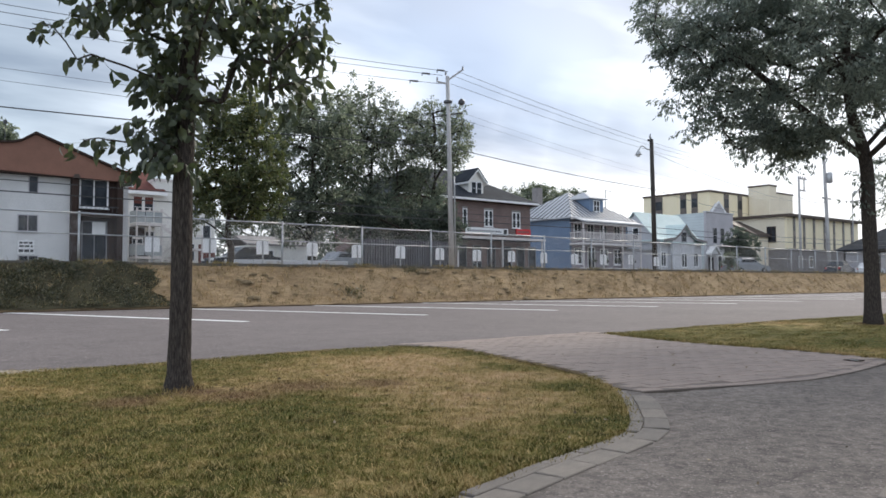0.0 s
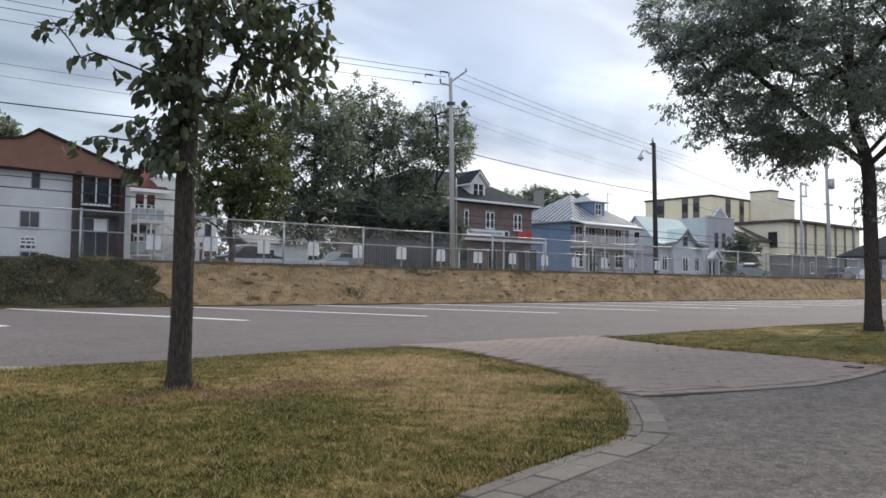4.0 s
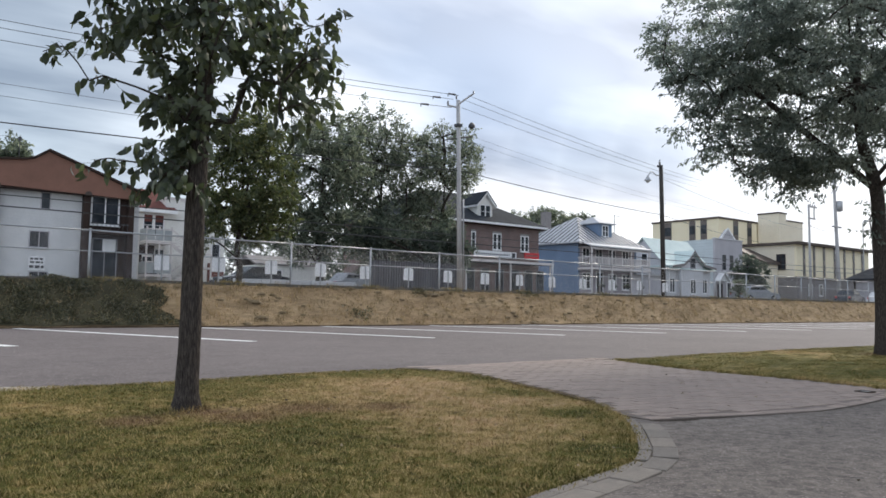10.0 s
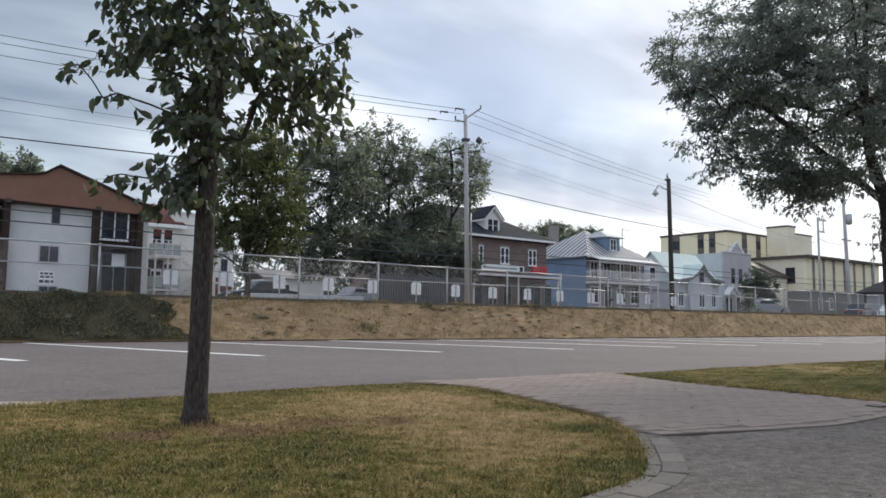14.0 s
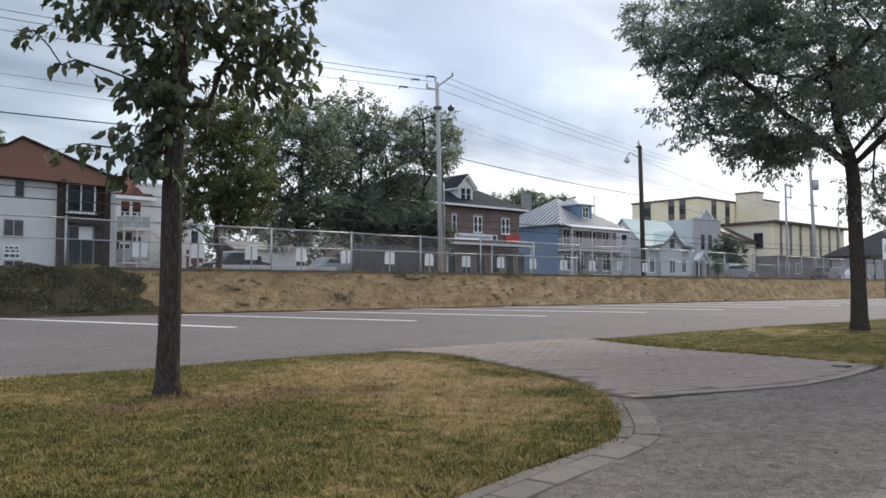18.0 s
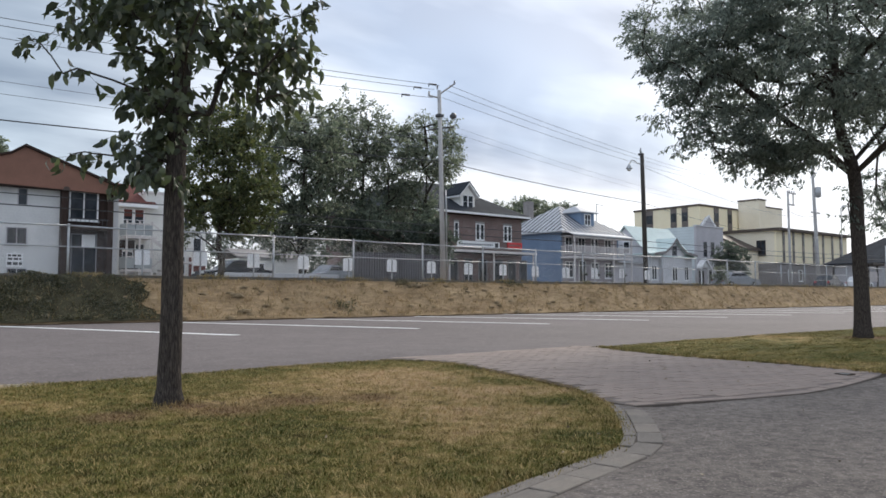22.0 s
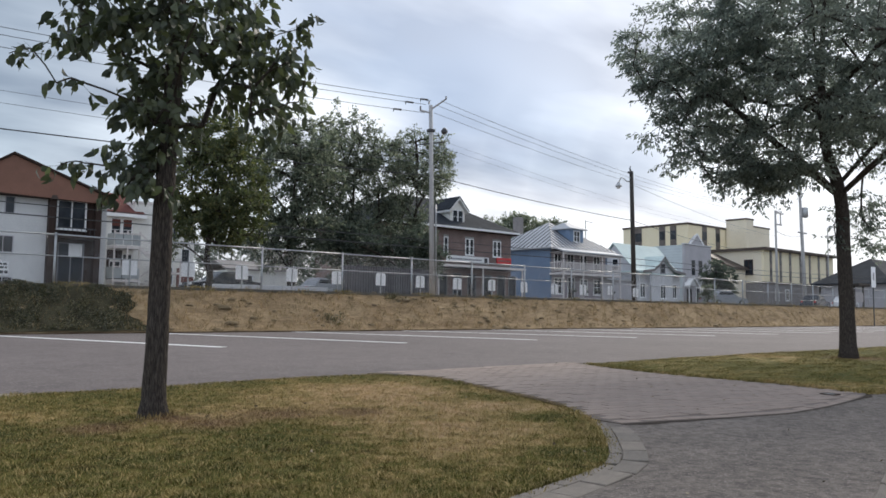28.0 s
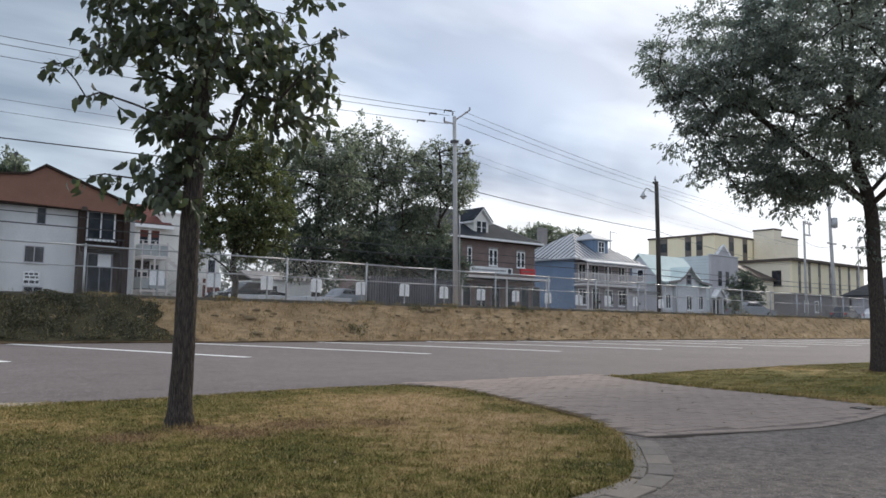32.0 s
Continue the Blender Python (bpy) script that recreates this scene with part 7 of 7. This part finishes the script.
        bare = np.hypot((x - 2.03) / 1.1, y - 5.55) < 0.26
        return 20000 * np.clip((3.4 / np.maximum(d, 1.0)) ** 1.25, 0.12, 1.0) * np.where(bare, 0.15, 1.0), 20000
    blades("blades", near, lawn_height, dens, 0.012, 0.032, 0.0036, "blade", ob, 1.25, 0.11, (0.5, 1.45))

    # dead stalks lying loose over the turf
    blades("straw", near, lambda a, b: lawn_height(a, b) + 0.012, lambda a, b: (900 * np.clip((4.0 / np.maximum(np.hypot(a, b), 1.0)) ** 1.2, 0.15, 1.0), 900), 0.018, 0.042, 0.0030, "dry_blade", ob, 1.2, 0.25, (1.1, 1.6))
    # tufts the mower missed round the trunk
    n = 420
    a, r = RNG.uniform(0, 2 * np.pi, n), 0.085 + np.abs(RNG.normal(0, 0.06, n))
    up = np.zeros((n, 3))
    up[:, 2] = 1.0
    v, t = leaves_at(np.stack([1.955 + np.cos(a) * r, 5.635 + np.sin(a) * r, np.full(n, -0.012)], 1), up, 0.055, 0.006, 0.6, -0.1, 0.1)
    tagged(part("tuft_blades", tri_mesh("tuft_blades", v, t), "blade", ob), kind="stuff")
    # longer, uncut fringe along the edges
    edge = smooth_line(LAWN[3:22], 0.02)
    n = 7000
    k = RNG.integers(0, len(edge), n)
    fx, fy = edge[k, 0] + RNG.normal(0, 0.03, n), edge[k, 1] + RNG.normal(0, 0.03, n)
    up = np.zeros((n, 3))
    up[:, 2] = 1.1
    v, t = leaves_at(np.stack([fx, fy, np.full(n, -0.02)], 1), up, 0.028, 0.005, 0.8, -0.1, 0.1)
    tagged(part("edge_blades", tri_mesh("edge_blades", v, t), "blade", ob), kind="stuff")

    ob2 = thing("lawn_grass", (0, 0, 0), "mown grass of the lawn strip under the tree", "grass", kind="stuff")

    def dens2(x, y):
        return 4600 * np.clip((11 / np.maximum(np.hypot(x, y), 1.0)) ** 1.6, 0.1, 1.0), 4600
    right = [(9.25, 7.55), (8.95, 6.7), (8.78, 5.9), (8.71, 5.1), (8.72, 4.4), (8.62, 3.7), (8.53, 3.25), (9.2, 2.9), (12.0, 2.6), (24.0, 1.5), (34, 3.0), (34.0, ROAD_NEAR - 0.3), (12.0, ROAD_NEAR - 0.2)]
    blades("blades", right, lawn_height, dens2, 0.010, 0.024, 0.0055, "blade", ob2, 1.2, 0.3, (0.6, 1.45))
    redge = smooth_line(right[:8], 0.02)
    n = 3500
    k = RNG.integers(0, len(redge), n)
    up = np.zeros((n, 3))
    up[:, 2] = 1.1
    v, t = leaves_at(np.stack([redge[k, 0] + RNG.normal(0, 0.04, n), redge[k, 1] + RNG.normal(0, 0.04, n), np.full(n, -0.015)], 1), up, 0.05, 0.010, 0.8, -0.1, 0.1)
    tagged(part("edge_blades", tri_mesh("edge_blades", v, t), "blade", ob2), kind="stuff")


bank_cover()
bank_grass()
bank_clods()
lawn_grass()


# ---- parked vehicles on the street above ----
def vehicle(at, turn, paint, label, length=4.4, height=1.45, kind="car"):
    ob = thing(kind, at, label, kind, "parked vehicles", turn=turn)
    L, hw = length / 2, 0.86
    belt = height * 0.60
    if kind == "van":
        side = [(-L, 0.35), (-L, height), (L * 0.35, height), (L * 0.72, belt + 0.1), (L * 0.98, belt - 0.12), (L, 0.35)]
    else:
        side = [(-L, 0.35), (-L * 0.97, belt), (-L * 0.72, belt + 0.06), (-L * 0.45, height), (L * 0.12, height), (L * 0.45, belt + 0.06), (L * 0.93, belt - 0.1), (L, 0.45), (L, 0.3)]
    v, f = [], []
    n = len(side)
    for y, inset in ((-hw, 0.0), (-hw * 0.72, 1.0), (hw * 0.72, 1.0), (hw, 0.0)):
        for x, z in side:
            tuck = 0.16 * max(0, (z - belt) / (height - belt)) if z > belt else 0.0
            yy = y + (tuck if y < 0 else -tuck) * (1.0 if abs(y) == hw else 0.4)
            v.append((x, yy, z + 0.03 * inset))
    for r in range(3):
        for i in range(n):
            f.append((r * n + i, r * n + (i + 1) % n, (r + 1) * n + (i + 1) % n, (r + 1) * n + i))
    f.append(tuple(range(n))[::-1])
    f.append(tuple(range(3 * n, 4 * n)))
    part("body", Geo().add(v, f), paint, ob)
    for s in (-1, 1):
        y = s * (hw - 0.075)
        x0, x1 = (-L * 0.9, L * 0.5) if kind == "van" else (-L * 0.62, L * 0.34)
        top = height - 0.12
        part("side_window", Geo().prism([(x0, belt + 0.08), (x1, belt + 0.08), (x1 - 0.42, top), (x0 + 0.3, top)], 1, min(y, y + s * 0.012), max(y, y + s * 0.012)), "glass", ob)
    part("windscreen", Geo().prism([(L * 0.155, height - 0.05), (L * 0.44, belt + 0.1), (L * 0.455, belt + 0.11), (L * 0.17, height - 0.04)], 1, -hw * 0.7, hw * 0.7), "glass", ob)
    for x in (-L * 0.62, L * 0.62):
        for s in (-1, 1):
            w = part("wheel", Geo().lathe([(0.2, -0.1), (0.31, -0.09), (0.32, 0.0), (0.31, 0.09), (0.2, 0.1)], 16, (x, s * (hw - 0.06), 0.32), axis=1), "tyre", ob, smooth=True)
            part("rim", Geo().lathe([(0.19, -0.115), (0.1, -0.105), (0.03, -0.12)] if s < 0 else [(0.19, 0.115), (0.1, 0.105), (0.03, 0.12)], 12, (x, s * (hw - 0.06), 0.32), axis=1), "rim", w)
    for s in (-1, 1):
        part("headlight", Geo().box(L - 0.06, L + 0.01, s * 0.6 - 0.16, s * 0.6 + 0.16, belt - 0.22, belt - 0.1, 0.02), "lamp_glass", ob)
        part("tail_light", Geo().box(-L - 0.01, -L + 0.05, s * 0.66 - 0.1, s * 0.66 + 0.1, belt - 0.2, belt - 0.02, 0.02), "red", ob)
    return ob


vehicle((18.3, 42.0, UPPER), 184, "car_dark", "dark blue car parked behind the fence", 4.5, 1.45)
vehicle((27.7, 46.0, UPPER), 8, "car_grey", "grey car parked on the lot", 4.3, 1.5)
vehicle((63.6, 36.0, UPPER), -16, "car_grey", "pale grey car parked on the street behind the fence", 4.4, 1.45)
vehicle((83.5, 36.5, UPPER), 6, "car_dark", "dark car parked on the street", 4.4, 1.45)
vehicle((90.0, 36.0, UPPER), 6, "car_white", "white car parked on the street", 4.4, 1.45)

lot_shed = thing("garden_shed", (23.5, 53.0, UPPER), "low white shed on the parking lot", "shed")
wall_pieces(lot_shed, "wall", "white_siding", [(0, 5.5, 0, 0.15, 0, 2.2), (0, 0.15, 0.15, 4, 0, 2.2), (5.35, 5.5, 0.15, 4, 0, 2.2), (0.15, 5.35, 3.85, 4, 0, 2.2)])
part("roof", Geo().prism([(-0.2, 2.2), (2.0, 2.9), (4.2, 2.2), (4.2, 2.32), (2.0, 3.02), (-0.2, 2.32)], 0, -0.2, 5.7), "grey_base", lot_shed)
window(lot_shed, 1.0, 2.0, 1.0, 1.8, -0.005, -1, 2, 1)
# raised pale strip added in place of the lot's sloping ground behind the crest
lot_strip = thing("low_wall", (0, 0, 0), "low pale strip standing in for the lot's rising ground", "wall")
for k in range(5):
    part("coping", Geo().box(13.2 + k * 1.25, 14.44 + k * 1.25, 32.0, 32.3, UPPER - 0.1, UPPER + 0.44 + 0.01 * (k % 2), 0.02), "pale_stucco", lot_strip)
screen = thing("wooden_fence", (19.5, 30.55, UPPER), "dark stained upright slat fence under the trees", "fence")
for z in (0.35, 1.25):
    part("rail", Geo().box(0.0, 5.6, 0.03, 0.08, z, z + 0.09), "slat", screen)
for k in range(4):
    part("post", Geo().box(k * 1.84, k * 1.84 + 0.09, 0.08, 0.17, -0.2, 1.5), "slat", screen)
for k in range(37):
    part("slat", Geo().box(0.02 + k * 0.15, 0.145 + k * 0.15, 0.0, 0.028, 0.04, 1.52 + random.uniform(-0.02, 0.02)), "slat", screen)
kiosk = thing("kiosk", (79.0, 30.5, UPPER), "small roofed notice stand behind the fence", "stand")
part("roof", Geo().box(-0.1, 2.6, -0.3, 0.9, 2.3, 2.55, 0.03), "dark_wood", kiosk)
for x in (0.1, 2.25):
    part("post", Geo().box(x, x + 0.15, 0.2, 0.35, -0.1, 2.3), "dark_wood", kiosk)
part("board", Geo().box(0.25, 2.25, 0.25, 0.3, 0.7, 1.7), "grey_stucco", kiosk)


# ---- pavers of the crossing and the edging of the path ----
CRACK = [(4.60, 3.43), (5.12, 3.28), (5.63, 3.11), (6.25, 2.97), (6.94, 2.97), (7.6, 3.03), (8.2, 3.13), (8.5, 3.22)]
APRON = CRACK + [(8.62, 3.7), (8.72, 4.4), (8.71, 5.1), (8.78, 5.9), (8.95, 6.7), (9.25, 7.55), (9.5, 7.98), (5.45, 7.98), (5.8, 7.5), (5.85, 7.05), (5.55, 5.95), (5.28, 5.05), (5.02, 4.34), (4.78, 3.92), (4.62, 3.70)]

apron = slab("pavement", APRON, -0.010, 0.05, "joint", "concrete block crossing between the two lawns", "pavement")


def paver_mesh(l, w, h, material, name):
    me = Geo().box(-l / 2, l / 2, -w / 2, w / 2, -h, 0, 0.004).mesh(name)
    me.materials.append(M[material])
    return me


def lay_apron():
    L, Wd, gap = 0.225, 0.1125, 0.004
    me = paver_mesh(L - gap, Wd - gap, 0.05, "paver", "paver")
    ang = radians(-8)
    ca, sa = math.cos(ang), math.sin(ang)
    inner = [(x, y + 0.13) if i < len(CRACK) else (x, y) for i, (x, y) in enumerate(APRON)]
    spots = []
    for j in range(-10, 70):
        for i in range(-4, 40):
            u = i * L + (j % 2) * L / 2
            w = j * Wd
            spots.append((4.2 + u * ca - w * sa, 2.6 + u * sa + w * ca))
    sx = np.array([p[0] for p in spots])
    sy = np.array([p[1] for p in spots])
    ok = inside(inner, sx, sy)
    for dx, dy in ((0.06, 0.03), (-0.06, -0.03), (0.06, -0.03), (-0.06, 0.03)):
        ok &= inside(inner, sx + dx, sy + dy)
    spots = [(a, b) for a, b, k in zip(sx, sy, ok) if k]
    spots.sort(key=lambda p: p[1] + 0.15 * p[0])
    rest = Geo()
    for k, (a, b) in enumerate(spots):
        z = -0.004 + random.uniform(-0.0025, 0.0025)
        if k < 300:
            ob = part("paver", me, "paver", apron)
            ob.location = (float(a), float(b), z)
            ob.rotation_euler = (random.uniform(-0.012, 0.012), random.uniform(-0.012, 0.012), ang + random.uniform(-0.01, 0.01))
        else:
            hl, hw = (L - gap) / 2, (Wd - gap) / 2
            vs = []
            for zz, s in ((-0.04, 1.0), (z - 0.004, 1.0), (z, 0.95)):
                for u, w in ((-hl, -hw), (hl, -hw), (hl, hw), (-hl, hw)):
                    vs.append((float(a) + (u * ca - w * sa) * s, float(b) + (u * sa + w * ca) * s, zz))
            rest.add(vs, [(8, 9, 10, 11)] + [(q + e, q + (e + 1) % 4, q + 4 + (e + 1) % 4, q + 4 + e) for q in (0, 4) for e in range(4)])
    tagged(part("paver_field", rest, "paver_rest", apron), kind="stuff")


def lay_rows(name, line, offsets, length, width, material, parent_label, bed="joint"):
    """Rows of edging blocks along a line, beside it at the offsets (to its right hand)."""
    base = smooth_line(line, 0.02)
    ob = thing(name, (0, 0, 0), parent_label, "edging", kind="structure")
    g = Geo()
    pts = smooth_line(line, 0.1)
    d = np.gradient(pts, axis=0)
    d /= np.linalg.norm(d, axis=1)[:, None]
    nr = np.stack([d[:, 1], -d[:, 0]], 1)
    widths = width if isinstance(width, list) else [width] * len(offsets)
    far = offsets[-1] + widths[-1] * 0.5
    near = offsets[0] - widths[0] * 0.55
    a, b = pts + nr * near, pts + nr * far
    vs = [(float(p[0]), float(p[1]), -0.018) for p in a] + [(float(p[0]), float(p[1]), -0.018) for p in b]
    m = len(pts)
    g.add(vs, [(i, i + 1, m + i + 1, m + i) for i in range(m - 1)])
    part("bedding", g, bed, ob)
    for r, off in enumerate(offsets):
        me = paver_mesh(length - 0.006, widths[r] - 0.004, 0.06, material, "edging_block")
        step = int(round(length / 0.02))
        for i in range((r * step // 2) % step, len(base) - step, step):
            p, q = base[i], base[i + step]
            c = (p + q) / 2
            t = q - p
            t /= np.linalg.norm(t)
            n = np.array([t[1], -t[0]])
            c = c + n * off
            o = part("edging_block", me, material, ob)
            o.location = (float(c[0]), float(c[1]), -0.008 + random.uniform(-0.004, 0.004))
            o.rotation_euler = (random.uniform(-0.02, 0.02), random.uniform(-0.02, 0.02), math.atan2(t[1], t[0]) + random.uniform(-0.015, 0.015))
    return ob


lay_apron()
lay_rows("path_edging", [(-1.0, 1.33), (0.0, 1.70), (1.2, 2.06), (1.97, 2.27), (2.38, 2.37), (2.87, 2.48), (3.28, 2.57), (3.53, 2.72), (3.79, 2.93), (4.29, 3.38), (4.50, 3.60)], [0.037, 0.148], 0.30, [0.075, 0.145], "kerb",
         "two rows of grey concrete edging blocks beside the lawn", "joint")
lay_rows("crossing_edging", CRACK, [-0.07], 0.22, 0.11, "paver", "row of concrete blocks where crossing meets path", "paver_rest")
lay_rows("path_edging", [(1.0, 0.75), (2.2, 1.02), (2.96, 1.20), (3.4, 1.31), (5.0, 1.75), (7.0, 2.2), (8.6, 2.7)], [0.07, 0.2], 0.26, 0.13, "kerb",
         "two rows of grey concrete edging blocks along the path", "paver_rest")

# flat dark strip painted for the joint and shaded step at the asphalt, widened to show
gap_line = smooth_line(CRACK, 0.05)
gj = Geo()
for i in range(len(gap_line) - 1):
    p, q = gap_line[i], gap_line[i + 1]
    t = (q - p) / np.linalg.norm(q - p)
    n = np.array([t[1], -t[0]])
    w = 0.004 + 0.080 * max(0.0, math.sin(i * 0.085 + 1.25)) ** 2 * (0.45 + 0.55 * abs(math.sin(i * 0.37))) + 0.004 * abs(math.sin(i * 2.3))
    gj.add([(*map(float, p), -0.0135), (*map(float, q), -0.0135), (*map(float, q + n * w), -0.0135), (*map(float, p + n * w), -0.0135)], [(0, 1, 2, 3)])
tagged(part("open_joint", gj, "rust_and_shade"), "dark strip painted as the joint and its shaded step", "joint", kind="structure")


def litter():
    """Dry leaves and twigs on the path and the lawn."""
    n = 60
    x, y = RNG.uniform(2.0, 8.5, n), RNG.uniform(1.3, 7.5, n)
    on_lawn = inside(LAWN, x, y)
    z = np.where(on_lawn, lawn_height(x, y) + 0.03, np.where(inside(APRON, x, y), 0.004, -0.010))
    p = np.stack([x, y, z], 1)
    way = np.zeros((n, 3))
    way[:, :2] = RNG.normal(0, 1, (n, 2))
    v, t = leaves_at(p, way, 0.035, 0.018, 0.1, 0.0, 0.35)
    ob = thing("fallen_leaves", (0, 0, 0), "scattered dry brown leaves on lawn and path", "leaves", kind="stuff")
    tagged(part("leaves", tri_mesh("leaves", v, t), "dead_leaf", ob), kind="stuff")


litter()

# small iron valve cover let into the blocks
cover = thing("valve_cover", (7.98, 3.37, 0.0), "small square iron valve cover set in the paving", "cover", turn=-6)
part("frame", Geo().box(-0.07, 0.07, -0.07, -0.055, -0.03, 0.006).box(-0.07, 0.07, 0.055, 0.07, -0.03, 0.006).box(-0.07, -0.055, -0.055, 0.055, -0.03, 0.006).box(0.055, 0.07, -0.055, 0.055, -0.03, 0.006), "rust_and_shade", cover)
part("plate", Geo().box(-0.055, 0.055, -0.055, 0.055, -0.03, 0.002), "concrete", cover)


# ---- what moves: the boughs stir in a light wind ----
def motions():
    k = 0
    for ob in [o for o in scene.objects if o.name.startswith("bough") and o.parent and o.parent.name in ("tree", "tree.001")]:
        amp = 0.55 if ob.parent.name == "tree" else 0.22
        rows = []
        t = 0.0
        while t < 32.01:
            a = amp * (math.sin(t * 1.9 + k * 1.3) * 0.6 + math.sin(t * 3.1 + k * 2.1) * 0.4)
            b = amp * (math.sin(t * 1.5 + k * 0.7 + 1.0) * 0.6 + math.sin(t * 2.7 + k * 1.9) * 0.4)
            c = amp * 0.6 * math.sin(t * 1.2 + k)
            rows.append((round(t, 2), pose(0, 0, 0, a, b, c)))
            t += 0.5
        walk(ob, rows)
        k += 1


motions()
